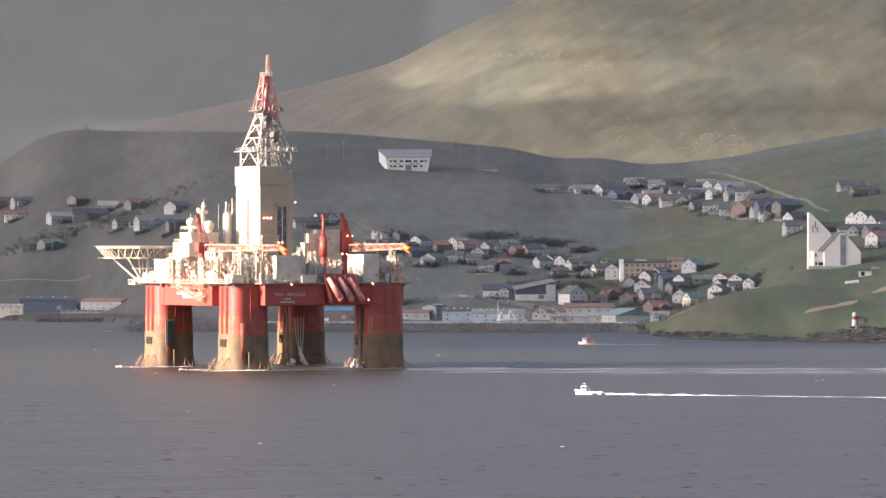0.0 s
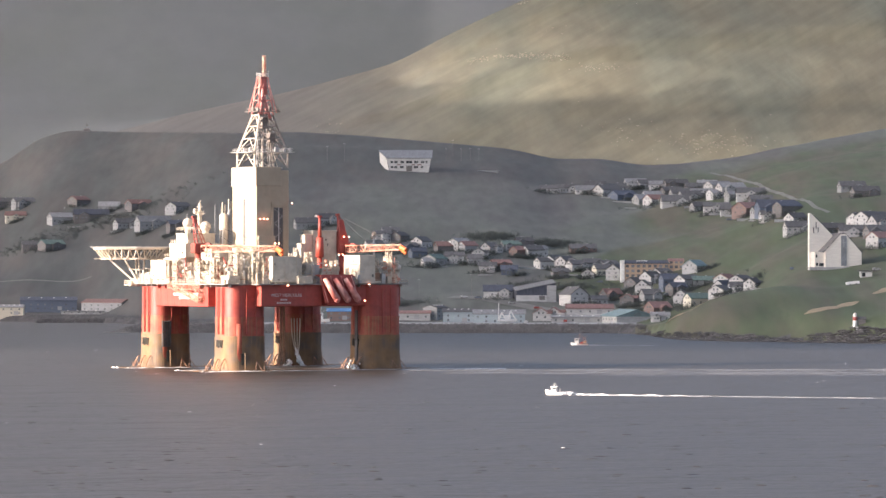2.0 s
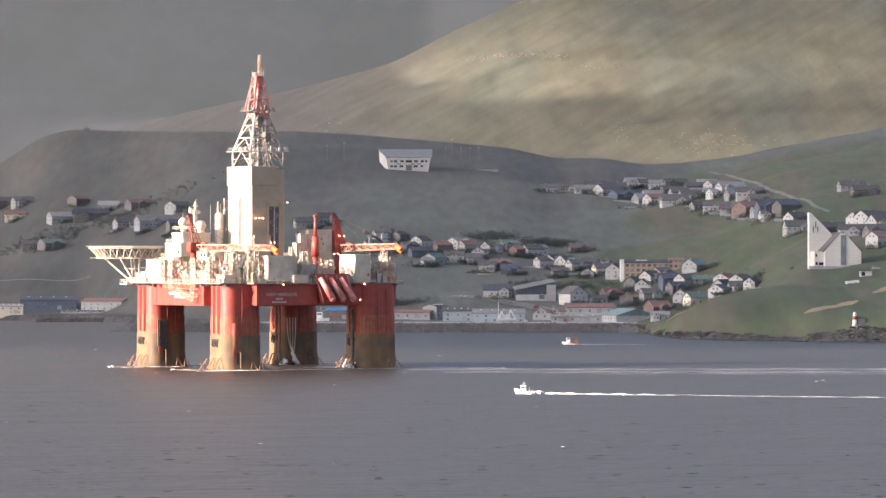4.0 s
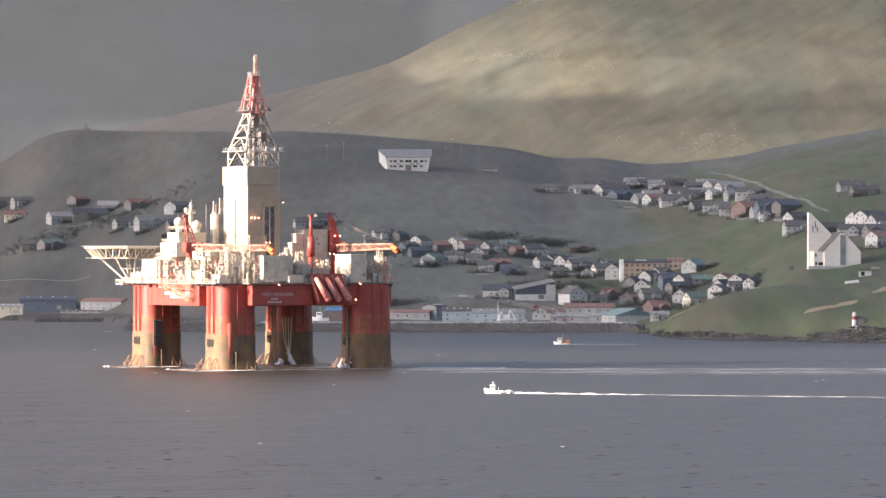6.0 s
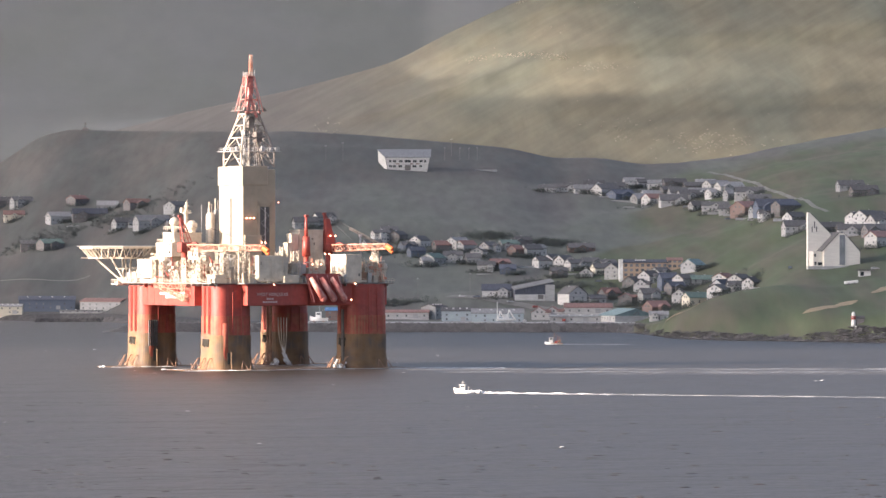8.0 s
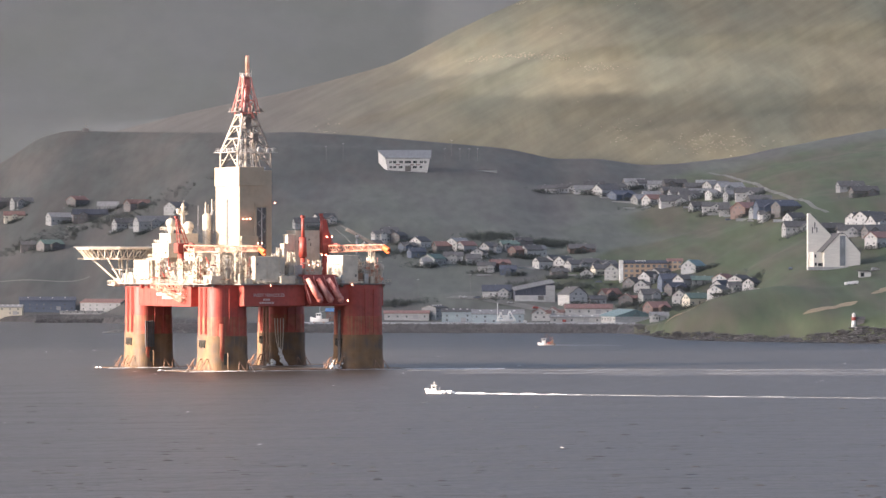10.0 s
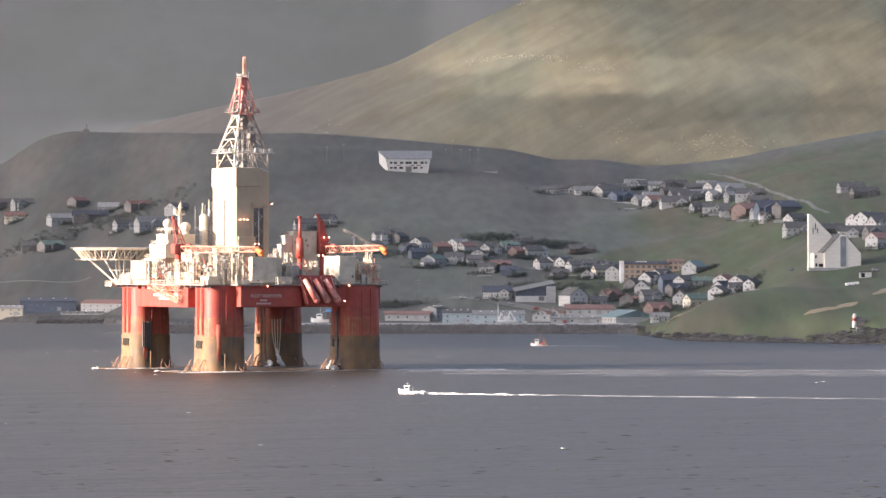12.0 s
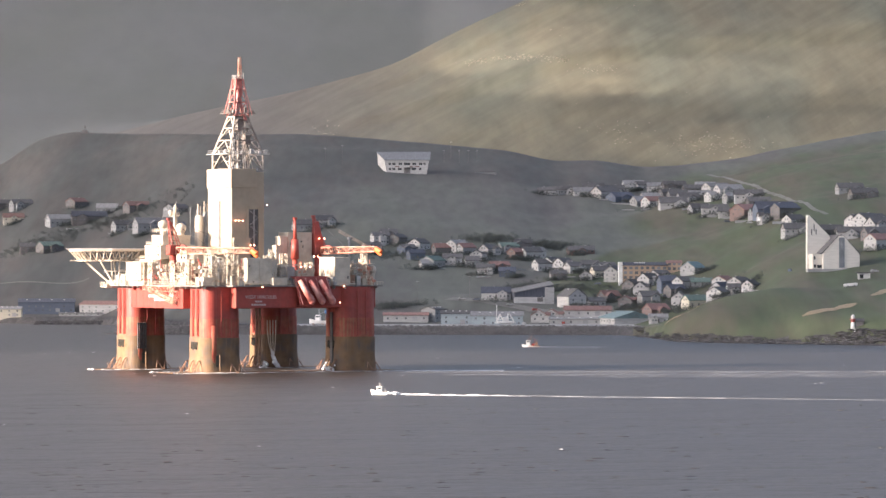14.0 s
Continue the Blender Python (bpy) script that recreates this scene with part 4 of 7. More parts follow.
# tangles of pipework, cable trays and stanchions along the open deck edges
for k in range(16):
    bm = bmesh.new()
    end_face = k < 9
    cx, cy = (-34.0 + rng.uniform(0, 3), -34 + k * 5.2) if end_face else (-18 + (k - 9) * 8.0, -34.5 + rng.uniform(-1, 1))
    for i in range(11):
        p = Vector((cx + rng.uniform(-2.2, 2.2), cy + rng.uniform(-2.4, 2.4), DECK + rng.uniform(0.2, 7.5)))
        d = Vector(((1, 0, 0), (0, 1, 0), (0, 0, 1), (0, 0.7, 0.7))[rng.randrange(4)]) * rng.uniform(1.5, 5.0)
        q = p + d
        q.z = min(q.z, DECK + 9.0)
        beam(bm, p, q, rng.uniform(0.08, 0.24), 5)
        beam(bm, (p.x, p.y, DECK), p, 0.09, 4)
        if rng.random() < 0.4:
            box(bm, p.x - 0.5, p.x + 0.5, p.y - 0.5, p.y + 0.5, p.z - 0.4, p.z + 0.5)
    part("pipework", bm, M[rng.choice(("rigwhite", "brown", "steel", "darksteel", "boom", "red"))], rig, "tangle of deck pipework")
for k in range(22):
    x, y = rng.uniform(-31, -11), rng.uniform(-33, -3)
    h, w = rng.uniform(5.5, 11), rng.uniform(0.9, 1.8)
    bm = bmesh.new()
    lattice_boom(bm, (x, y, DECK), (x, y, DECK + h), w, w, max(3, int(h / 1.8)), 0.1, 0.07, up=(1, 0, 0))
    for i in range(4):
        z = DECK + rng.uniform(1.5, h)
        d = rng.uniform(2, 5)
        beam(bm, (x, y, z), (x + rng.choice((-1, 1)) * d * 0.3, y + rng.choice((-1, 1)) * d, z), rng.uniform(0.07, 0.16), 5)
    part("pipe_support", bm, M[rng.choice(("rigwhite", "dimsteel", "rigwhite", "steel", "brown"))], rig, "open steel pipe support")
# hanging walkway and stair below the deck edge at the end face
bm = bmesh.new()
lattice_boom(bm, (-35.5, 8, DECK - 0.8), (-35.5, -15, DECK - 1.5), 1.6, 1.6, 14, 0.13, 0.09)
lattice_boom(bm, (-35.8, 3, DECK - 1.4), (-35.8, -16.5, 24.5), 1.5, 1.5, 12, 0.13, 0.09)
lattice_boom(bm, (-35.8, -16.5, 24.5), (-35.8, -16.5, DECK), 2.4, 2.4, 4, 0.14, 0.09, up=(1, 0, 0))
part("hanging_stair", bm, M["boom"], rig, "hanging steel stair below the deck")
bm = bmesh.new()
for dy in (-2.6, 0.0, 2.4):
    beam(bm, (-36.2, 37.5 + dy * 0.4, DECK + 0.2 - 0.3 * dy), (-33.5, 36.5 + dy, DECK + 0.2 - 0.3 * dy), 0.75, 8)
box(bm, -37.5, -33, 34.5, 40.0, DECK - 0.9, DECK - 0.5)
rails(bm, [(-37.5, 34.5, DECK - 0.5), (-37.5, 40, DECK - 0.5), (-33, 40, DECK - 0.5)], 1.4, 0.09, 1.2)
part("winch", bm, M["rigwhite"], rig, "pale mooring winch on a corner platform")
for x, y, h in ((-29.0, -32.5, 11.0), (-24.0, -34.5, 11.3), (-31.5, -24.0, 9.5)):
    bm = bmesh.new()
    lattice_boom(bm, (x, y, DECK), (x, y, DECK + h), 2.2, 1.8, 7, 0.2, 0.14, up=(1, 0, 0))
    box(bm, x - 1.7, x + 1.7, y - 1.7, y + 1.7, DECK + h - 0.2, DECK + h)
    rails(bm, [(x - 1.6, y - 1.6, DECK + h), (x - 1.6, y + 1.6, DECK + h), (x + 1.6, y + 1.6, DECK + h)], 1.1, 0.08, 1.0)
    part("frame_tower", bm, M["rigwhite"], rig, "white open steel frame")
bm = bmesh.new()
for k in range(7):
    y = 5.0 - k * 2.6
    beam(bm, (-36.1, y, DECK - 0.6), (-34.7, y - 0.8, DECK - 3.2), 0.2, 5)
    beam(bm, (-36.1, y - 1.6, DECK - 0.6), (-34.7, y - 0.8, DECK - 3.2), 0.2, 5)
part("bracket_row", bm, M["red"], rig, "red zigzag brackets under the deck edge")
# lockers, ladders and bright rails crowding the name side of the deck
for k in range(24):
    x, y = -25 + k * 2.5 + rng.uniform(-0.8, 0.8), -35.3 + rng.uniform(0, 1.6) - (4.5 if k < 11 else 0)
    if 15.0 < x < 22.6 or -20.5 < x < -8.5:
        continue
    bm = bmesh.new()
    h = rng.uniform(1.4, 3.4)
    box(bm, x - 0.8, x + 0.7, y, y + 1.2, DECK, DECK + h, 0.08)
    beam(bm, (x - 0.8, y, DECK), (x - 0.8, y, DECK + h + rng.uniform(1, 4)), 0.12, 5)
    beam(bm, (x - 0.8, y, DECK + h + 0.8), (x + 1.6, y, DECK + h + 0.8), 0.1, 4)
    part("locker", bm, M[rng.choice(("rigwhite", "rigwhite", "cream", "steel"))], rig, "pale deck locker with a post")
for x, y, h in ((-6.5, -30, 10.5), (-1.5, -24, 12.5), (4.5, -21, 11.0), (8.0, -33, 8.0), (-3.0, -34.5, 7.0), (25.5, -25, 9.0), (29.5, -22, 7.5)):
    bm = bmesh.new()
    lattice_boom(bm, (x, y, DECK), (x, y, DECK + h), 2.4, 2.0, 7, 0.2, 0.13, up=(1, 0, 0))
    box(bm, x - 1.5, x + 1.5, y - 1.5, y + 1.5, DECK + h * 0.55, DECK + h * 0.58)
    rails(bm, [(x - 1.5, y + 1.5, DECK + h * 0.58), (x - 1.5, y - 1.5, DECK + h * 0.58), (x + 1.5, y - 1.5, DECK + h * 0.58)], 1.1, 0.08, 1.0)
    box(bm, x - 0.7, x + 0.8, y - 0.6, y + 0.6, DECK + h * 0.58, DECK + h * 0.8)
    part("frame_tower", bm, M["rigwhite"], rig, "white open steel frame")
# lit lamps
for x, y, z in ((3.9, -9.6, 58.6), (-8.6, -9.6, 53), (-7.2, -9.6, 53), (-5.8, -9.6, 53), (-3.0, -10.3, 44.4), (-1.6, -10.3, 44.4), (22.3, -14.2, 46.8), (24.3, -14.2, 46.8),
                (15.2, -23.5, 40.4), (16.8, -23.5, 40.4), (2.3, -38, 36.8), (5.8, -38, 36.8), (20.2, -36.4, 30.0), (-14.6, -41.7, 29.8), (28.3, -33, 38.8), (18.5, -36.4, 24.4)):
    bm = bmesh.new()
    ball(bm, x, y, z, 0.27, 1)
    part("deck_lamp", bm, M["lamp"], rig, "lit warm deck lamp")

# a light grey crane behind the white module; its jib is a part that moves
pedestal = part("service_crane", cone(bmesh.new(), 0, 0, DECK, 46.6, 0.45, 0.35, 10), M["steel"], rig, "slim grey service crane with a straight lattice jib", smooth=True, at=pose(31.2, -20, 0))
part("crane_head", box(bmesh.new(), -0.6, 0.6, -0.6, 0.6, 46.4, 47.4, 0.1), M["steel"], pedestal)
jib = part("jib", lattice_boom(bmesh.new(), (-4.2, 0, 0), (9.0, 0, 0), 0.8, 0.7, 12, 0.13, 0.08), M["dimsteel"], pedestal, "thin weathered lattice jib")

RIG0 = (-60.2, 1500.0)


# ------------------------------------------------------------ foam, wakes and boats
def foam_strip(bm, x0, x1, w0, w1, seed, lump=0.5, step=0.5):
    """A ragged churned ribbon along x that sinks and frays behind."""
    rows = []
    n = int((x1 - x0) / step)
    for i in range(n + 1):
        k = i / n
        x = x0 + (x1 - x0) * k
        w = (w0 + (w1 - w0) * k) * (0.75 + 0.3 * noise.noise((x * 0.35, seed, 0)) + 0.25 * noise.noise((x * 1.1, seed, 4)))
        side = w1 * (0.25 * noise.noise((x * 0.05, seed, 9)) + 0.3 * noise.noise((x * 0.4, seed, 3)) * min(1.0, k * 4))
        row = []
        for j in range(7):
            q = j / 3 - 1
            h = lump * (1 - 0.62 * min(1.0, k * 3)) * (1 - q * q) * max(0.06, 0.5 + 0.8 * noise.noise((x * 0.26, seed, 2)) + 0.5 * noise.noise((x * 1.3, q * 2 + seed, 5)))
            row.append(bm.verts.new((x, side + q * w / 2, 0.02 + h)))
        rows.append(row)
    for a, b in zip(rows, rows[1:]):
        for j in range(6):
            bm.faces.new((a[j], b[j], b[j + 1], a[j + 1]))
    return bm


def fishing_boat(length, wake_len, seed, pink):
    """A small decked motor boat: hull, wheelhouse, mast, with bow wave and wake. The bow points along -x."""
    boat = thing("motor_boat", "small white motor boat under way trailing a white wake" if not pink else
                 "small white and red fishing boat with a mast under way", "boat")
    L, B = length, length * 0.32
    bm = bmesh.new()
    rows = []
    for i in range(9):
        k = i / 8
        x = -L / 2 + L * k
        half = B / 2 * min(1.0, (k * 2.6 + 0.02)) ** 0.6 * (1 - 0.12 * max(0, k - 0.7) / 0.3)
        sheer = (0.6 if pink else 0.75) + 0.75 * (1 - k) ** 2.2
        rows.append([bm.verts.new((x - (0.5 if i == 0 else 0) * s, sy * half * (0.6 if s == 0 else 1), sheer if s else -0.4))
                     for sy, s in ((-1, 0), (-1, 1), (1, 1), (1, 0))])
    for a, b in zip(rows, rows[1:]):
        for j in range(3):
            bm.faces.new((a[j], b[j], b[j + 1], a[j + 1]))
    bm.faces.new(rows[-1])
    bm.faces.new(list(reversed(rows[0])))
    part("hull", bm, M["white"], boat)
    bm = bmesh.new()
    box(bm, -L * 0.2, L / 2 - 0.1, -B / 2 - 0.02, B / 2 + 0.02, 0.45 if pink else 0.5, 0.65 if pink else 0.62)
    part("rubbing_strake", bm, M["brown"] if pink else M["blue"], boat)
    bm = bmesh.new()
    top = 3.0 if pink else 2.3
    fore, aft = (-0.3, -0.06) if pink else (-0.18, 0.14)
    box(bm, L * fore, L * aft, -B * 0.33, B * 0.33, 0.9, top, 0.12)
    box(bm, L * (fore - 0.04), L * (aft + 0.04), -B * 0.37, B * 0.37, top, top + 0.12)
    house_ = part("wheelhouse", bm, M["white"], boat)
    bm = bmesh.new()
    box(bm, L * fore - 0.03, L * fore + 0.03, -B * 0.28, B * 0.28, top - 0.75, top - 0.2)
    for s in (-1, 1):
        box(bm, L * (fore + 0.04), L * (aft - 0.04), s * B * 0.335, s * B * 0.345, top - 0.75, top - 0.2)
    part("window", bm, M["glass"], house_)
    steel = M["brown"] if pink else M["steel"]
    bm = bmesh.new()
    beam(bm, (0, 0, top), (0, 0, top + (2.6 if pink else 1.1)), 0.1, 5)
    beam(bm, (-0.6, 0, top + 0.7), (0.6, 0, top + 0.7), 0.06, 4)
    part("mast", bm, steel, boat)
    part("mizzen_mast", beam(bmesh.new(), (L * 0.34, 0, 0.8), (L * 0.34, 0, top + 1.0 if pink else 1.9), 0.08, 5), steel, boat)
    if pink:
        part("stay", beam(bmesh.new(), (0, 0, top + 2.2), (L * 0.42, 0, 1.8), 0.06, 4), steel, boat)
        part("stay", beam(bmesh.new(), (-L * 0.4, 0, 1.8), (0, 0, top + 2.0), 0.05, 4), steel, boat)
        part("gallows", beam(beam(bmesh.new(), (L * 0.16, -0.9, 0.9), (L * 0.22, 0, 3.6), 0.09, 5), (L * 0.16, 0.9, 0.9), (L * 0.22, 0, 3.6), 0.09, 5), M["red"], boat, "red net gallows")
        part("deck_crate", box(bmesh.new(), L * 0.02, L * 0.2, -0.8, 0.8, 0.5, 1.6, 0.1), M["red"], boat, "red crate on the working deck")
        part("net_drum", beam(bmesh.new(), (L * 0.3, -0.8, 1.5), (L * 0.3, 0.8, 1.5), 0.7, 10), M["brown"], boat)
    bm = bmesh.new()
    for s in (-1, 1):
        for k in range(6):
            ball(bm, -L / 2 + 0.6 + k * 0.9, s * (0.5 + k * 0.28), 0.1, 0.55 if not pink else 0.4, 1, 0.7)
    tagged(part("bow_wave", bm, M["foam"], boat, "white bow wave", smooth=True), kind="stuff")
    if not pink:
        bm = bmesh.new()
        for k in range(26):
            r = random.Random(seed + k)
            ball(bm, L / 2 + 0.6 + k * 0.11 + r.gauss(0, 0.3), r.gauss(0, 0.5), 0.25 + 0.3 * r.random(), r.uniform(0.15, 0.5), 2)
        tagged(part("spray", bm, M["foam"], boat, "white spray thrown up astern", smooth=True), kind="stuff")
    bm = bmesh.new()
    if not pink:
        foam_strip(bm, L / 2 - 0.5, L / 2 + wake_len * 0.13, 1.9, 2.3, seed, 1.25)
    else:
        foam_strip(bm, L / 2, L / 2 + wake_len, 1.2, 5.0, seed, 0.3)
    tagged(part("wake", bm, M["tailfoam" if pink else "wakefoam"], boat, "white churned wake", smooth=True), kind="stuff")
    if not pink:
        for a, b, w0, w1, lump, mat in ((0.12, 0.42, 2.3, 2.4, 0.42, "tailfoam"), (0.40, 1.0, 2.6, 3.4, 0.26, "oldfoam")):
            bm = foam_strip(bmesh.new(), L / 2 + wake_len * a, L / 2 + wake_len * b, w0, w1, seed, lump)
            tagged(part("wake_tail", bm, M[mat], boat, "thin spent foam at the end of the wake", smooth=True), kind="stuff")
    return boat


boat_near = fishing_boat(4.8, 240.0, 3, False)
boat_far = fishing_boat(7.6, 30.0, 40, True)

# slicks of foam left behind the rig
for x0, x1, y, w0, w1, seed, mat in ((0, 34, 1489, 9.0, 12.0, 11, "wakefoam"), (0, 240, 1470, 20.0, 32.0, 12, "thinfoam"), (12, 240, 1434, 16.0, 34.0, 14, "thinfoam"), (60, 240, 1408, 8.0, 16.0, 15, "thinfoam")):
    bm = bmesh.new()
    foam_strip(bm, x0, x1, w0, w1, seed, 0.05, 1.0)
    tagged(part("foam_streak", bm, M[mat], at=pose(-12, y, 0.03)), "thin pale foam streak on the water", "foam", kind="stuff")
# broken water round the columns
bm = bmesh.new()
r = random.Random(5)
for y, x0, x1, w, h, seed in ((-SY - 8.8, -47, 47, 1.4, 0.4, 61), (-SY + 8.8, -47, 47, 1.4, 0.35, 62), (SY - 8.8, -47, 47, 1.6, 0.4, 63), (-SY - 9.6, -46, 47, 2.6, 0.1, 64)):
    first = len(bm.verts)
    foam_strip(bm, x0, x1, w, w * 1.3, seed, h)
    bm.verts.ensure_lookup_table()
    for v in bm.verts[first:]:
        v.co.y += y
for y in (-SY, SY):
    for k in (1, 2) if y > 0 else ():
        bmesh.ops.create_icosphere(bm, subdivisions=3, radius=1.0, matrix=Matrix.LocRotScale(
            (-46.4 - 0.3 * k, y - 5 + 2.6 * k, 0.0), Euler((0, 0, 0.3 * (k - 2))), (0.6, 1.3, 0.45)))
for v in bm.verts:
    if v.co.x < -45:
        v.co += noise.noise_vector(v.co * 0.9) * 0.45
for fx, fy in ((SX - A - 1.6, SY - A - 2.0), (SX - A - 2.0, -SY + 1.0), (SX - A - 2.4, -SY - 2.5)):
    for k in range(16):
        s = r.uniform(0.3, 0.8)
        ball(bm, fx + r.gauss(0, 0.6), fy + r.gauss(0, 1.3), abs(r.gauss(0.2, 0.9)), s, 1, 0.9)
tagged(part("wash", bm, M["wakefoam"], rig, "white water washing over the pontoons", smooth=True, at=pose(0, 0, 0.35)), kind="stuff")
# scattered whitecaps
bm = bmesh.new()
r = random.Random(9)
for k in range(18):
    y = r.uniform(760, 1900)
    x = r.uniform(-0.105, 0.105) * y
    s = r.uniform(0.4, 1.0)
    for i in range(1):
        bmesh.ops.create_icosphere(bm, subdivisions=1, radius=1.0, matrix=Matrix.LocRotScale(
            (x + r.uniform(-1.5, 1.5), y + r.uniform(-0.6, 0.6), 0.05), None, (s * r.uniform(0.6, 1.2), 0.3, 0.07)))
crests = bmesh.new()
for k in range(220):
    y = 285000 / r.uniform(250, 430)
    x = r.uniform(-0.108, 0.108) * y
    w = r.uniform(0.4, 1.5)
    bmesh.ops.create_icosphere(crests, subdivisions=2, radius=1.0, matrix=Matrix.LocRotScale(
        (x, y, -0.05), Euler((0, 0, r.gauss(0, 0.15))), (w, 0.4, r.uniform(0.13, 0.22))))
for v in crests.verts:
    v.co.y += 0.3 * math.sin(v.co.x * 1.7)
tagged(part("wavelets", crests, water, smooth=True), "small steep wavelets on the near water", "waves", kind="stuff")
tagged(part("whitecaps", bm, M["foam"]), "small scattered breaking wave crests", "foam", kind="stuff")


# ------------------------------------------------------------ the village across the water
for key, rgb, tint in (("hw_h", (0.7, 0.65, 0.565), (0.65, 0.6, 0.52)), ("hw_w", (0.43, 0.418, 0.398), (0.36, 0.35, 0.33)), ("hw_g", (0.31, 0.308, 0.3), (0.265, 0.263, 0.255)), ("hw_c", (0.534, 0.488, 0.386), (0.488, 0.442, 0.35)),
                       ("hw_r", (0.19, 0.136, 0.118), (0.165, 0.118, 0.102)), ("hw_b", (0.11, 0.127, 0.163), (0.097, 0.113, 0.145)), ("hw_k", (0.138, 0.129, 0.124), (0.166, 0.152, 0.143)),
                       ("hw_p", (0.331, 0.377, 0.386), (0.304, 0.34, 0.35)), ("hw_o", (0.38, 0.278, 0.195), (0.35, 0.255, 0.18))):
    M[key] = material("house_wall_" + key[3:], rgb, 0.9, vary=0.07, scale=1.5, tint=tint, tint_scale=0.25, stretch=(1, 1, 6), random_tone=0.12, bump=0.1)
for key, rgb in (("hr_k", (0.115, 0.11, 0.108)), ("hr_r", (0.235, 0.14, 0.12)), ("hr_g", (0.13, 0.175, 0.15)), ("hr_b", (0.085, 0.092, 0.115)), ("hr_l", (0.25, 0.245, 0.24)),
                 ("hr_t", (0.175, 0.235, 0.235)), ("hr_s", (0.184, 0.189, 0.198)), ("hr_v", (0.09, 0.19, 0.36))):
    M[key] = material("house_roof_" + key[3:], rgb, 0.9, vary=0.18, scale=0.9, tint_scale=0.3, stretch=(4, 1, 1), random_tone=0.22)
M["pane"] = material("window_pane", (0.16, 0.165, 0.17), 0.2, vary=0.15, scale=1.0, random_tone=0.4)
WALLS = dict(w="white", g="grey", c="cream", r="red-brown", b="dark blue", k="black-tarred", p="pale blue", o="ochre")
ROOFS = dict(k="dark", r="red", g="green", b="blue-black", l="light metal", t="teal", v="bright blue")

bm = bmesh.new()
box(bm, -0.5, 0.5, -0.05, 0.04, 0, 1.05)
WINDOW = link_mesh("window", bm, M["pane"])
bm = bmesh.new()
box(bm, -0.5, 0.5, -0.06, 0.03, 0, 2.05)
DOOR = link_mesh("door", bm, M["hw_k"])
bm = bmesh.new()
box(bm, -1.4, 1.4, -0.07, 0.03, 0, 2.4)
GARAGE = link_mesh("garage_door", bm, M["hw_g"])
bm = bmesh.new()
box(bm, -0.35, 0.35, -0.35, 0.35, -0.6, 1.0)
box(bm, -0.42, 0.42, -0.42, 0.42, 0.85, 1.0)
CHIMNEY = link_mesh("chimney", bm, M["concrete"])
hrng = random.Random(21)


def gabled(bm, l, w, h, rise_, low=-3.0):
    """Walls under a pitched roof, the ridge along x."""
    ring = [(-w / 2, low), (w / 2, low), (w / 2, h), (0, h + rise_), (-w / 2, h)]
    a = [bm.verts.new((-l / 2, y, z)) for y, z in ring]
    b = [bm.verts.new((l / 2, y, z)) for y, z in ring]
    bm.faces.new(a)
    bm.faces.new(list(reversed(b)))
    for i in range(5):
        j = (i + 1) % 5
        bm.faces.new((a[j], a[i], b[i], b[j]))
    bmesh.ops.recalc_face_normals(bm, faces=bm.faces)
    return bm


def pitched(bm, l, w, h, rise_, thick=0.28, over=0.45):
    """A roof of two slabs with eaves and verges that stand out."""
    slope = rise_ / (w / 2)
    for s in (-1, 1):
        y1 = s * (w / 2 + over)
        z1 = h - slope * over + 0.03
        pts = [(0, h + rise_ + 0.03), (y1, z1), (y1, z1 + thick), (0, h + rise_ + thick + 0.03)]
        a = [bm.verts.new((-l / 2 - over, y, z)) for y, z in pts]
        b = [bm.verts.new((l / 2 + over, y, z)) for y, z in pts]
        bm.faces.new(a)
        bm.faces.new(list(reversed(b)))
        for i in range(4):
            j = (i + 1) % 4
            bm.faces.new((a[j], a[i], b[i], b[j]))
    bmesh.ops.recalc_face_normals(bm, faces=bm.faces)
    return bm


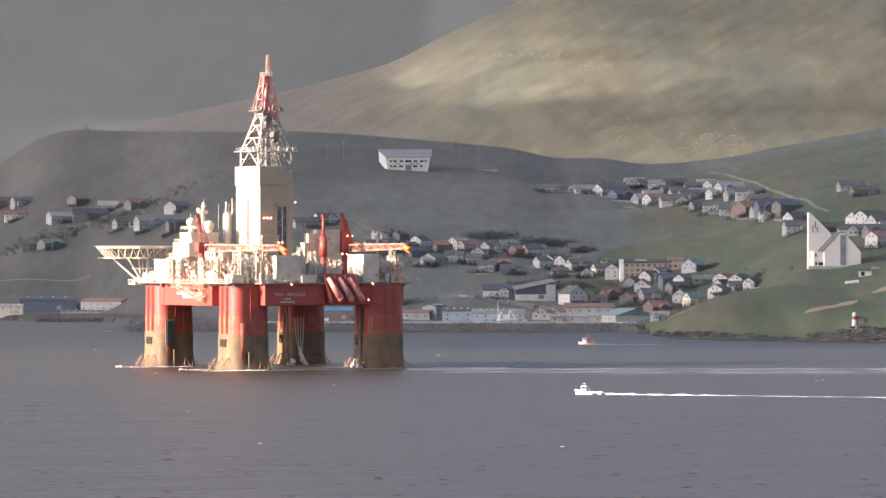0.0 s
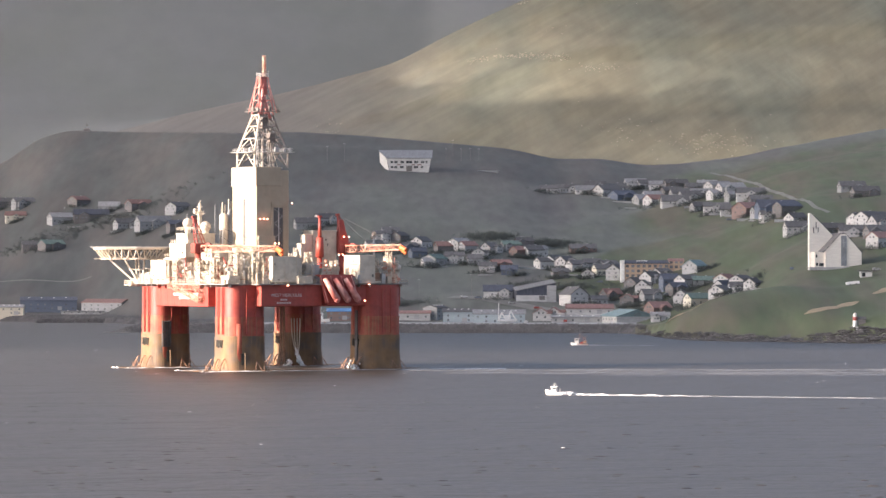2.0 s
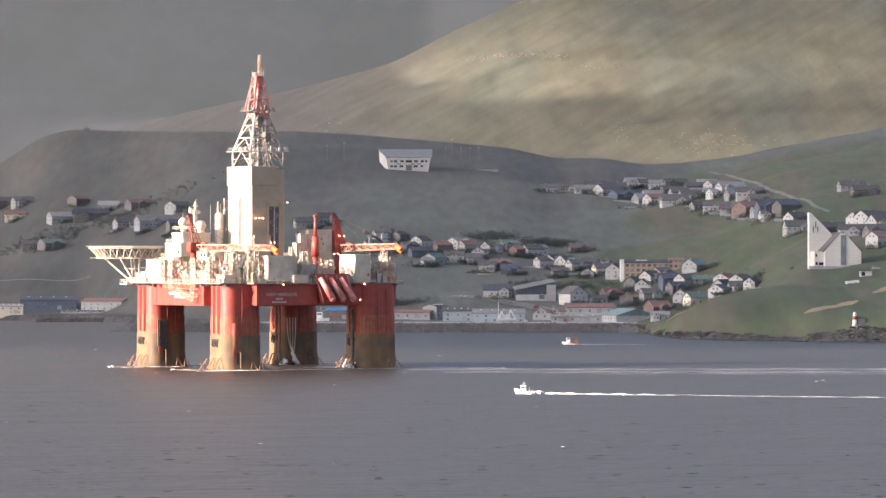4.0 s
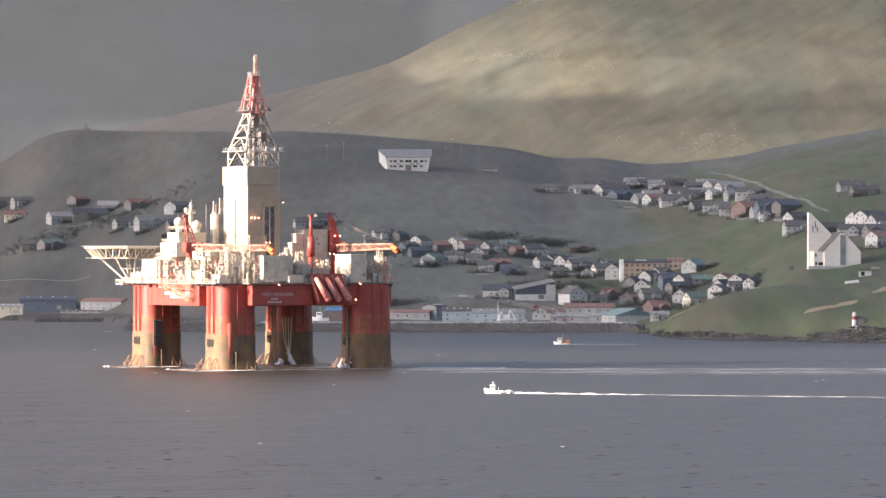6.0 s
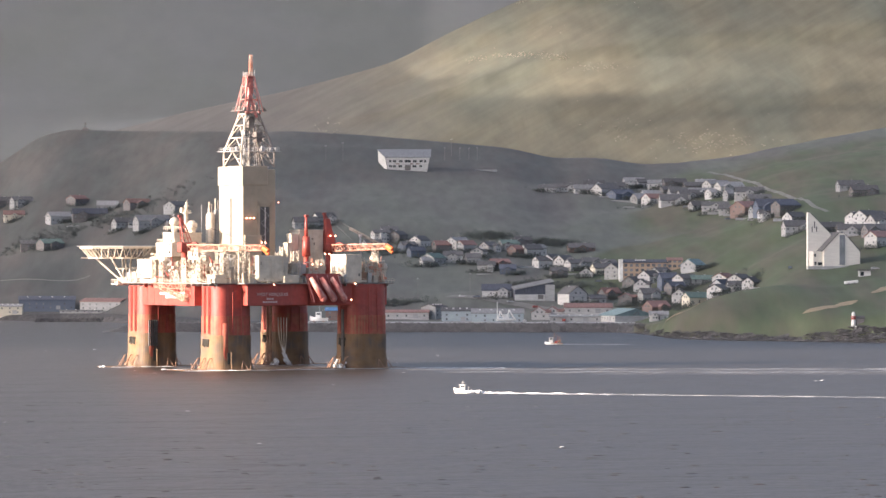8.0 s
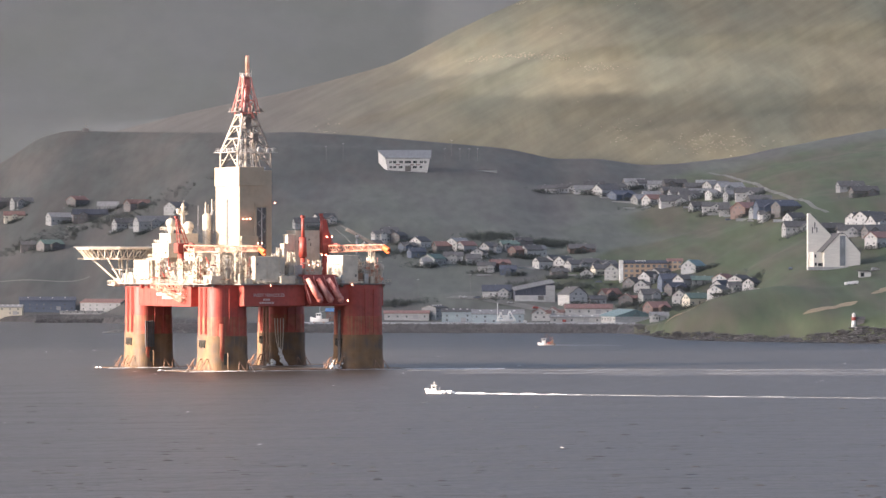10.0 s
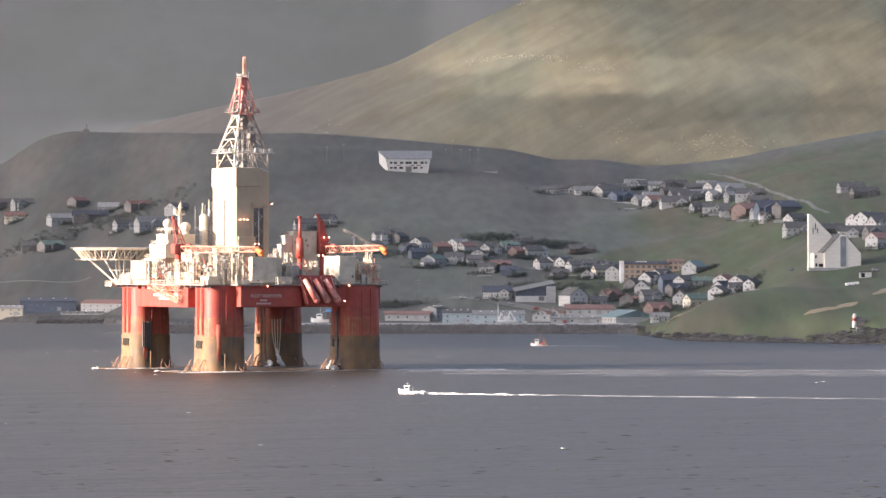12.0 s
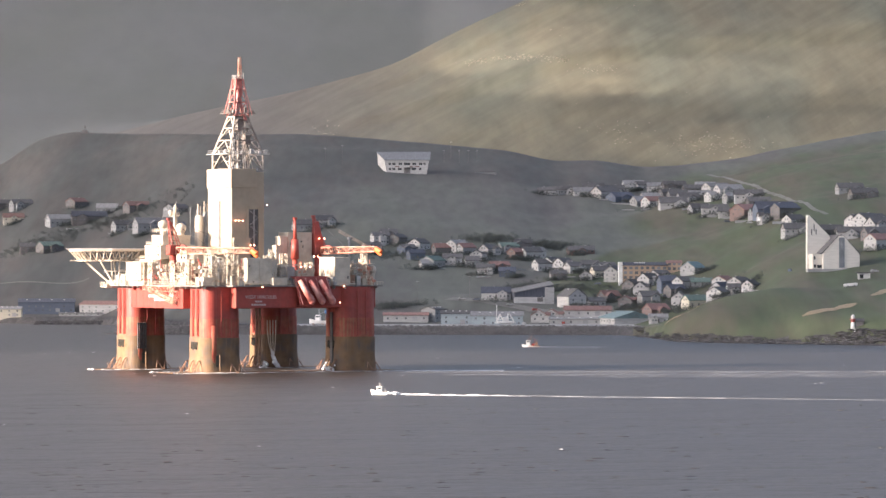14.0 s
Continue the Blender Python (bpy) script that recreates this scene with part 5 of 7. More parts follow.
def house(x, y, rot, l, w, h, wall, roof, shed=False, group=""):
    """A house with its walls, roof, chimney, windows and door."""
    z = ground_z(x, y)
    if not shed:
        l, w = l * 1.08, w * 1.08
    flat = shed and l > 12
    rise_ = w * (0.16 if flat else hrng.uniform(0.26, 0.38))
    kind = "shed" if flat else "house"
    label = "%s %s with a %s roof %s" % (WALLS[wall], "shed" if flat else "house", ROOFS[roof], "on the quay" if shed else "on the slope")
    ob = thing(kind, label, kind, pose(x, y, z, 0, 0, rot), group=group)
    h *= hrng.uniform(0.85, 1.12) if not shed else 0.95
    part("wall", gabled(bmesh.new(), l, w, h, rise_), M["hw_" + wall], ob)
    part("roof", pitched(bmesh.new(), l, w, h, rise_), M["hr_" + roof], ob)
    if roof == "t":
        bm = bmesh.new()
        ring = [(-w / 2, h + 0.05), (w / 2, h + 0.05), (0, h + rise_ - 0.05)]
        a = [bm.verts.new((l / 2 + 0.14, yy, zz)) for yy, zz in ring]
        b = [bm.verts.new((l / 2, yy, zz)) for yy, zz in ring]
        bm.faces.new(a), bm.faces.new(list(reversed(b)))
        for i in range(3):
            bm.faces.new((a[i], b[i], b[(i + 1) % 3], a[(i + 1) % 3]))
        bmesh.ops.recalc_face_normals(bm, faces=bm.faces)
        gable = part("gable_panel", bm, M["hr_t"], ob, "teal cladding in the gable")
        if shed:
            bm = bmesh.new()
            for i in range(12):
                a0, a1 = i * math.pi / 6, (i + 1) * math.pi / 6
                beam(bm, (l / 2 + 0.2, 1.0 + 0.9 * math.cos(a0), h + 1.2 + 0.9 * math.sin(a0)), (l / 2 + 0.2, 1.0 + 0.9 * math.cos(a1), h + 1.2 + 0.9 * math.sin(a1)), 0.14, 5)
            box(bm, l / 2 + 0.1, l / 2 + 0.3, -1.4, -0.4, h + 0.3, h + 1.0)
            part("sign", bm, M["hw_k"], gable, "dark ring-shaped sign")
    if not flat:
        share("chimney", CHIMNEY, ob, pose(l * hrng.uniform(-0.25, 0.25), w * 0.08, h + rise_ * 0.85))
    if not flat and l > 8.5 and hrng.random() < 0.55:
        # a cross wing with its gable to the water
        ww, out = w * hrng.uniform(0.5, 0.7), hrng.uniform(1.2, 2.6)
        at, up = pose(l * hrng.choice((-0.22, 0.0, 0.22)), -w / 2 - out / 2 + 0.6, 0, 0, 0, 90), rise_ * hrng.uniform(0.75, 0.98) * ww / w
        wing = part("wing", gabled(bmesh.new(), out + 1.2, ww, h, up), M["hw_" + wall], ob, at=at)
        part("roof", pitched(bmesh.new(), out + 1.2, ww, h, up, 0.25, 0.3), M["hr_" + roof], wing)
        for yy in (-ww * 0.2, ww * 0.2):
            share("window", WINDOW, wing, pose(-out / 2 - 0.62, yy, 0.9, 0, 0, -90))
        share("window", WINDOW, wing, pose(-out / 2 - 0.62, 0, h - 0.3, 0, 0, -90))
    if not flat and hrng.random() < 0.5:
        part("lean_to", box(bmesh.new(), l / 2 - 0.1, l / 2 + hrng.uniform(1.6, 3.2), -w * 0.4, w * 0.2, -2.5, h * 0.6, 0.08), M["hw_" + hrng.choice(("g", "k", wall))], ob)
    n = max(2, int(l / (3.2 if not flat else 4.5)))
    rows = (0.9,) if h < 4.6 else (0.7, 3.1)
    for k in range(n):
        for z0 in rows:
            if hrng.random() < 0.12:
                continue
            share("window", WINDOW, ob, pose(-l / 2 + l * (k + 0.5) / n, -w / 2 - 0.02, z0))
    for k, (yy, z0) in enumerate(((-w * 0.25, 0.9), (w * 0.25, 0.9), (-w * 0.13, h - 0.2), (w * 0.13, h - 0.2))):
        if z0 > 2 and flat:
            continue
        share("window", WINDOW, ob, pose(-l / 2 - 0.02, yy, z0, 0, 0, -90))
        if k < 2 and h > 4.8:
            share("window", WINDOW, ob, pose(-l / 2 - 0.02, yy, 3.1, 0, 0, -90))
    if flat and roof in "kbl":
        for k in range(4):
            part("roof_light", box(bmesh.new(), -l * 0.36 + k * l * 0.22, -l * 0.36 + k * l * 0.22 + 0.9, -w * 0.2, -w * 0.2 + 0.9, h + rise_ * 0.6, h + rise_ * 0.6 + 0.75), M["white"], ob)
    if flat:
        share("garage_door", GARAGE, ob, pose(l * 0.2, -w / 2 - 0.03, 0.05))
    else:
        share("door", DOOR, ob, pose(-l / 2 + l * 0.5, -w / 2 - 0.03, 0.1))
    return ob


# middle of each house (east, away), turn of its ridge, length, width, eaves height, wall and roof colour
QUAY_SHEDS = [
    (-20.0, 2363.2, 0, 25, 8, 3.4, "w", "r"),
    (-4.4, 2369.6, 62, 14, 9, 6, "g", "k"),
    (8.1, 2344.5, 0, 17, 10, 6, "p", "k"),
    (30.1, 2304.1, 0, 28, 14, 5.2, "p", "l"),
    (-58.1, 2369.6, 0, 14, 9, 5, "r", "v"),
    (53.9, 2338.7, 86, 10, 9, 3.6, "w", "r"),
    (61.2, 2340.1, 80, 9, 8, 3.8, "w", "r"),
    (73, 2321.5, 0, 28, 5, 3, "w", "l"),
    (81.1, 2356.6, 0, 26, 14, 3.2, "w", "r"),
    (100.5, 2312.6, -74, 30, 23, 3, "w", "t"),
    (116.3, 2276.9, 0, 10, 6, 3, "w", "l"),
    (-270.4, 2654.6, 0, 15, 9, 5, "c", "l"),
    (-255.1, 2737.1, 4, 36, 14, 6.5, "b", "b"),
    (-214.2, 2694.9, -27, 30, 13, 5.5, "g", "r"),
    (-228.9, 2686.7, 0, 27, 3, 1.6, "w", "l"),
]
# white walls here are set grey: haze and shade are in the colour
WEST_HOUSES = [
    (-326.5, 3164.1, 20, 13.8, 8, 3.2, "k", "k"),
    (-310.5, 3130.4, 30, 14.9, 8, 3.2, "g", "k"),
    (-312.7, 3094.5, 10, 13.8, 8, 3.2, "c", "r"),
    (-274.5, 3045.2, 25, 17.2, 11, 3.6, "g", "l"),
    (-266.6, 3095.5, 50, 12.6, 9, 3.2, "k", "r"),
    (-252.7, 3037.3, 10, 23, 10, 4, "k", "b"),
    (-241, 3053.2, 0, 13.8, 8, 2.9, "g", "l"),
    (-216.6, 3013.4, 31, 16.1, 10, 2.6, "k", "r"),
    (-221, 2949.6, 25, 14.9, 9, 3.2, "g", "k"),
    (-198.8, 2900.8, 25, 21.8, 10, 3.6, "g", "l"),
    (-182.6, 2919.3, 50, 14.9, 10, 3.2, "g", "k"),
    (-179.8, 2856.4, 20, 11.5, 8, 4.3, "k", "b"),
    (-286.2, 2944.4, 10, 12.6, 8, 2.9, "k", "k"),
    (-271.3, 2932, 36, 14.9, 10, 3.2, "k", "g"),
    (-88.6, 2746.9, 15, 14.9, 8, 3.6, "g", "k"),
    (-76.8, 2756.5, 30, 12.6, 8, 3.2, "w", "k"),
]
MIDDLE_HOUSES = [
    (-39, 2682.5, 20, 9.9, 7.2, 4.8, "w", "k"),
    (-27.9, 2683.4, 60, 9.9, 7.2, 4, "k", "k"),
    (-14.2, 2661.5, 58, 10.8, 8.1, 4, "w", "k"),
    (9.9, 2644.1, 50, 12.6, 8.1, 4.8, "w", "l"),
    (14.8, 2638.3, 40, 9.9, 7.2, 4, "g", "r"),
    (21.6, 2616.3, 84, 9, 7.2, 3.6, "w", "k"),
    (-9.3, 2580.8, 20, 7.2, 5.4, 2.9, "w", "l"),
    (-5.5, 2587.4, 58, 12.6, 9, 4, "g", "g"),
    (6.6, 2595.7, 0, 10.8, 7.2, 4, "w", "k"),
    (-16.1, 2619.4, 20, 9, 7.2, 3.6, "b", "b"),
    (41.7, 2652.6, 20, 10.8, 7.2, 3.2, "g", "g"),
    (46.7, 2633.5, 40, 9, 7.2, 4, "r", "r"),
    (55.5, 2635.2, 30, 10.8, 7.2, 4.4, "w", "k"),
    (26.6, 2562.3, 0, 9.9, 6.3, 3.6, "w", "k"),
    (34.6, 2567.1, 20, 10.8, 7.2, 3.2, "r", "r"),
    (31, 2420.6, 0, 15.3, 8.1, 3.6, "w", "b"),
    (-33.8, 2696.9, 10, 9.9, 7.2, 4, "k", "k"),
    (-21.9, 2651.3, 30, 9, 7.2, 4, "b", "k"),
    (0, 2640.5, 20, 9.9, 7.2, 4, "k", "r"),
    (18.6, 2589.9, 10, 8.1, 6.3, 3.2, "g", "k"),
    (28.9, 2641.1, 50, 9, 7.2, 4, "w", "k"),
    (50.4, 2659.7, 15, 9.9, 7.2, 4, "k", "k"),
    (-43.9, 2655.5, 20, 9.9, 7.2, 4, "w", "k"),
    (39.4, 2548.8, 0, 9, 6.3, 3.2, "b", "b"),
]
CENTRE_HOUSES = [
    (61.3, 2581, 30, 9.9, 7.2, 4, "w", "k"),
    (89.6, 2565.5, 20, 9.9, 7.2, 4, "g", "k"),
    (69.4, 2527, 10, 9, 6.3, 3.2, "k", "k"),
    (99.5, 2564.5, 30, 9.9, 7.2, 4, "w", "k"),
    (126.2, 2452, 40, 9, 7.2, 4, "w", "k"),
    (130.6, 2378.3, 30, 9, 7.2, 3.2, "k", "b"),
    (136.6, 2096, 62, 9.5, 7.4, 3.4, "w", "k"),
    (109.3, 2440.1, 60, 9, 7.2, 4, "k", "k"),
    (115.8, 2373.5, 20, 9.9, 7.2, 4, "g", "k"),
    (95.2, 2411.5, 30, 9.9, 7.2, 3.2, "k", "r"),
    (86.7, 2391, 20, 9, 6.3, 2.8, "g", "k"),
    (66.9, 2586.5, 60, 10.8, 8.1, 4.8, "w", "k"),
    (74.3, 2579.9, 50, 9.9, 7.2, 4.4, "w", "k"),
    (80.6, 2561.7, 30, 10.8, 7.2, 4.4, "w", "k"),
    (85.3, 2509.3, 86, 8.1, 7.2, 2.8, "w", "k"),
    (94.5, 2523.5, 20, 9.9, 7.2, 3.6, "c", "k"),
    (101.7, 2492.2, 65, 11.7, 8.1, 5.2, "g", "k"),
    (113.4, 2410, 78, 9.9, 7.2, 4.4, "w", "k"),
    (119.3, 2443.7, 50, 9.9, 8.1, 4.4, "w", "k"),
    (127.6, 2399, 15, 9, 8.1, 5.6, "b", "b"),
    (137.4, 2390.1, 40, 11.7, 8.1, 4.4, "w", "k"),
    (144.4, 2438.5, 58, 11.7, 9, 3.6, "g", "t"),
    (146.2, 2389.2, 10, 11.7, 6.3, 2.4, "g", "g"),
    (130.7, 2328.3, 76, 8.1, 7.2, 4.8, "w", "k"),
    (137.1, 2294.9, 30, 11.7, 7.2, 4, "c", "g"),
    (103.3, 2376.9, 80, 9.9, 7.2, 3.6, "k", "r"),
    (116.8, 2310.4, 35, 11.7, 8.1, 3.6, "r", "r"),
    (73.4, 2392.3, 116, 13, 10.5, 5.4, "w", "k"),
    (86.9, 2650.6, 8, 15.3, 7.2, 2.4, "r", "k"),
    (58.4, 2638, 30, 9.9, 7.2, 4, "w", "l"),
]
UPPER_HOUSES = [
    (74.2, 2991.3, 0, 11.5, 7, 2.9, "w", "k"),
    (83.2, 2998.8, 0, 12.6, 7, 2.9, "w", "k"),
    (91.1, 2997.3, 0, 10.3, 7, 2.9, "w", "k"),
    (100.7, 2986.1, 5, 14.9, 8, 2.9, "w", "l"),
    (115.3, 2982.1, 36, 16.1, 11, 3.6, "w", "k"),
    (125.1, 2968.3, 35, 16.1, 11, 2.9, "b", "b"),
    (138, 3052.5, 10, 13.8, 8, 3.6, "w", "l"),
    (144.8, 3050.9, 20, 10.3, 7, 3.2, "w", "k"),
    (154.1, 3024.7, 0, 13.8, 8, 2.9, "w", "l"),
    (164.9, 3009.1, 10, 14.9, 8, 3.2, "k", "k"),
    (139.3, 2952.2, 28, 12.6, 9, 2.9, "g", "l"),
    (146.8, 2927.3, 36, 14.9, 9, 3.6, "w", "r"),
    (156.5, 2870.4, 5, 17.2, 11, 2.7, "w", "k"),
    (164.6, 2918.6, 12, 16.1, 10, 3.2, "g", "k"),
    (176.5, 2968.5, 10, 13.8, 8, 2.9, "k", "k"),
    (108.1, 3026.2, 0, 13.8, 8, 2.5, "w", "k"),
    (122.8, 3028.5, 10, 13.8, 8, 2.5, "g", "k"),
    (148.7, 2966.6, 20, 17.2, 8, 2.2, "w", "l"),
    (168.9, 2892.8, 15, 14.9, 9, 2.5, "g", "k"),
    (159.9, 2969.1, 20, 13.8, 8, 2.5, "k", "k"),
]
EAST_HOUSES = [
    (177.4, 2898.1, 10, 16.1, 8, 2.5, "w", "l"),
    (186.7, 2869.4, 30, 14.9, 8, 2.5, "w", "l"),
    (195.8, 2829.6, 20, 13.8, 8, 2.5, "g", "l"),
    (204.1, 2728.5, 10, 13.8, 8, 2.5, "k", "k"),
    (186.4, 2751.3, 0, 12.6, 7, 2.2, "w", "k"),
    (171.2, 2816, 20, 12.6, 8, 2.5, "g", "k"),
    (195.8, 2549.4, 10, 10.3, 7, 2.2, "w", "k"),
    (242.3, 2378.3, 30, 11.5, 8, 3.6, "g", "k"),
    (184.8, 2973.7, 0, 12.6, 8, 2.9, "w", "l"),
    (189.4, 2923.4, 31, 16.1, 10, 3.6, "w", "l"),
    (194.5, 2872.1, 25, 17.2, 9, 3.6, "w", "l"),
    (202.4, 2795.6, 0, 17.2, 9, 3.2, "w", "k"),
    (179.3, 2783.6, 0, 16.1, 9, 3.2, "w", "k"),
    (192.5, 2683.1, 42, 14.9, 12, 3.6, "r", "r"),
    (194.8, 2603.9, 20, 10.3, 7, 2.9, "g", "k"),
    (200.5, 2557.9, 12, 21.8, 11, 3.6, "b", "b"),
    (206, 2541, 30, 13.8, 9, 3.6, "k", "b"),
    (204.8, 2465.2, 36, 10.3, 8, 2.9, "w", "k"),
    (203.1, 2425.9, 10, 14.9, 9, 2.9, "w", "k"),
    (252.3, 2620.9, 10, 14.9, 9, 2.5, "g", "k"),
    (254, 2553.4, 10, 14.9, 9, 2.9, "k", "k"),
    (233.1, 2384.9, 52, 10.3, 8, 5, "w", "k"),
    (237.1, 2367.9, 45, 11.5, 9, 4.7, "w", "k"),
    (222.3, 2303.2, 0, 13.8, 8, 3.6, "w", "k"),
    (241, 2329.7, 28, 12.6, 9, 4.3, "w", "k"),
    (231.1, 2228.3, 37, 14.9, 9, 4, "w", "r"),
    (216.5, 2366.5, 20, 13.8, 9, 3.6, "k", "k"),
    (232, 2271.4, 20, 11.5, 8, 2.9, "k", "k"),
]
LOWER_HOUSES = [
    (155.3, 2338.6, 58, 9.9, 8.1, 4, "w", "r"),
    (159.9, 2276, 55, 10.8, 8.1, 4.4, "w", "k"),
    (151.2, 2286.8, 56, 11.7, 8.1, 5.2, "w", "b"),
    (158.1, 2263.1, 10, 10.8, 6.3, 2.8, "g", "k"),
    (163.7, 2244.5, 60, 8.1, 6.3, 3.2, "w", "k"),
]

for row in QUAY_SHEDS:
    house(*row, shed=True, group="sheds on the quay")
for row in WEST_HOUSES + MIDDLE_HOUSES + CENTRE_HOUSES + UPPER_HOUSES + EAST_HOUSES + LOWER_HOUSES:
    house(*row, group="houses of the village")


def long_school(x, y, rot, l, w, h, wall, roof, name, label, floors, n):
    z = ground_z(x, y)
    ob = thing(name, label, "building", pose(x, y, z, 0, 0, rot))
    part("wall", box(bmesh.new(), -l / 2, l / 2, -w / 2, w / 2, -4, h), M[wall], ob)
    bm = bmesh.new()
    pitched(bm, l, w, h, w * 0.14)
    gabled(bm, l - 0.2, w - 0.2, h, w * 0.14 - 0.1, h - 0.1)
    part("roof", bm, M[roof], ob)
    bm = bmesh.new()
    box(bm, -0.9, 0.9, -0.06, 0.04, 0, 1.6)
    me = link_mesh("window", bm, M["pane"])
    for f in range(floors):
        for k in range(n):
            share("window", me, ob, pose(-l / 2 + l * (k + 0.5) / n, -w / 2 - 0.02, 0.7 + f * 2.8))
    return ob, z


ysch, _ = long_school(118.4, 2476, 0, 26, 12, 8.6, "hw_o", "hr_b", "ochre_school", "ochre school building with rows of dark windows", 3, 8)
bm = bmesh.new()
box(bm, -15.2, -13.02, -6.3, 6.3, -4, 10.6, 0.1)
part("gable_wall", bm, M["white"], ysch, "white end wall")
bm = bmesh.new()
for k in range(5):
    box(bm, -6 + k * 1.3, -4.9 + k * 1.3, -2.6, -1.4, 9.6, 10.4)
part("roof_light", bm, M["white"], ysch)
long_school(135.6, 2476, 0, 8.6, 10, 4.8, "hw_o", "hr_r", "school_annexe", "low ochre annexe with a red-brown roof", 2, 3)

# a workshop above the quay: dark front, one long sloping roof, white end
wx, wy = 51.4, 2415.5
shop = thing("workshop", "dark workshop with a grey sloping roof and white end", "building", pose(wx, wy, ground_z(wx, wy), 0, 0, 8))
bm = bmesh.new()
ring = [(-11, -3), (11, -3), (11, 9.4), (-11, 5.0)]
a = [bm.verts.new((x, -6, z)) for x, z in ring]
b = [bm.verts.new((x, 6, z + (1.6 if z > 0 else 0))) for x, z in ring]
bm.faces.new(a), bm.faces.new(list(reversed(b)))
for i in range(4):
    bm.faces.new((a[(i + 1) % 4], a[i], b[i], b[(i + 1) % 4]))
bmesh.ops.recalc_face_normals(bm, faces=bm.faces)
part("wall", bm, M["hr_b"], shop)
bm = bmesh.new()
ring = [(-11.6, 4.95), (11.6, 9.6), (11.6, 10.0), (-11.6, 5.35)]
a = [bm.verts.new((x, -6.5, z)) for x, z in ring]
b = [bm.verts.new((x, 6.5, z + 1.75)) for x, z in ring]
bm.faces.new(a), bm.faces.new(list(reversed(b)))
for i in range(4):
    bm.faces.new((a[(i + 1) % 4], a[i], b[i], b[(i + 1) % 4]))
bmesh.ops.recalc_face_normals(bm, faces=bm.faces)
part("roof", bm, M["hr_l"], shop)
part("end_block", box(bmesh.new(), 6.5, 11.8, -6.6, -2, -3, 8.2, 0.1), M["hw_w"], shop, "white end block")
part("plinth", box(bmesh.new(), -11.2, 6.4, -6.8, -5.9, -3, 2.6, 0.05), M["hw_w"], shop, "white lower wall")
part("gate", box(bmesh.new(), 2.0, 5.2, -6.95, -6.8, 0, 2.4), M["hw_k"], shop)

# the white building high on the slope: two storeys under one great sloping roof
hx, hy = -27.6, 3056.0
hz = ground_z(hx, hy)
hall = thing("hillside_school", "white two-storey building with one grey sloping roof on the hill", "building", pose(hx, hy, hz, 0, 0, 0))
bm = bmesh.new()
prof = [(-7, -5), (7, -5), (7, 13.6), (-7, 8.2)]
a = [bm.verts.new((-13.5 if zz > 0 else -10.2, yy, zz)) for yy, zz in prof]
b = [bm.verts.new((18.5 if zz > 0 else 16.0, yy, zz)) for yy, zz in prof]
bm.faces.new(a), bm.faces.new(list(reversed(b)))
for i in range(4):
    bm.faces.new((a[(i + 1) % 4], a[i], b[i], b[(i + 1) % 4]))
bmesh.ops.recalc_face_normals(bm, faces=bm.faces)
part("wall", bm, M["hw_w"], hall)
bm = bmesh.new()
pts = [(-13.5, -7.6, 8.1), (19.2, -7.6, 8.1), (19.6, 8, 14.2), (-19.5, 8, 14.2)]
top = [bm.verts.new((x, y, z + 0.5)) for x, y, z in pts]
low = [bm.verts.new((x, y, z)) for x, y, z in pts]
bm.faces.new(top), bm.faces.new(list(reversed(low)))
for i in range(4):
    bm.faces.new((low[i], low[(i + 1) % 4], top[(i + 1) % 4], top[i]))
part("roof", bm, M["hr_s"], hall)
bm = bmesh.new()
pts = [(-13.6, -6.9, 8.2), (-19.0, 7.0, 13.8), (-18.6, 7.0, 5.5), (-11.2, -6.9, -3.0)]
fr = [bm.verts.new(p) for p in pts]
bk = [bm.verts.new((x, y + 0.6, z)) for x, y, z in pts]
bm.faces.new(fr), bm.faces.new(list(reversed(bk)))
for i in range(4):
    bm.faces.new((fr[i], bk[i], bk[(i + 1) % 4], fr[(i + 1) % 4]))
part("wing_wall", bm, M["hw_w"], hall)
part("entrance", box(bmesh.new(), 0.6, 4.9, -7.2, -6.9, -1.0, 2.9), M["hw_k"], hall, "dark recessed entrance")
for f, row in enumerate((((-9.6, 0.9), (-6.9, 1.0), (-2.6, 1.3), (7.6, 1.4), (12.0, 0.8)), ((-9.8, 0.8), (-6.8, 1.1), (-2.2, 1.2), (2.7, 2.2), (7.8, 1.3), (12.4, 1.1), (15.2, 0.7)))):
    for x, wd in row:
        bm = bmesh.new()
        box(bm, x - wd, x + wd, -7.1, -6.95, 1.2 + f * 3.6, 2.8 + f * 3.6)
        window = part("window", bm, M["glass"], hall)
        part("mullion", box(bmesh.new(), x - 0.08, x + 0.08, -7.16, -7.08, 1.2 + f * 3.6, 2.8 + f * 3.6), M["hw_w"], window)
for x, wd in ((-4.5, 1.5), (5.6, 1.2), (10.0, 1.6)):
    part("spandrel", box(bmesh.new(), x - wd, x + wd, -7.12, -6.95, 3.3, 4.1), M["hw_r"], hall, "red-brown wall panel")
part("canopy", box(bmesh.new(), -0.2, 5.7, -8.6, -6.9, 3.0, 3.3), M["hw_g"], hall)

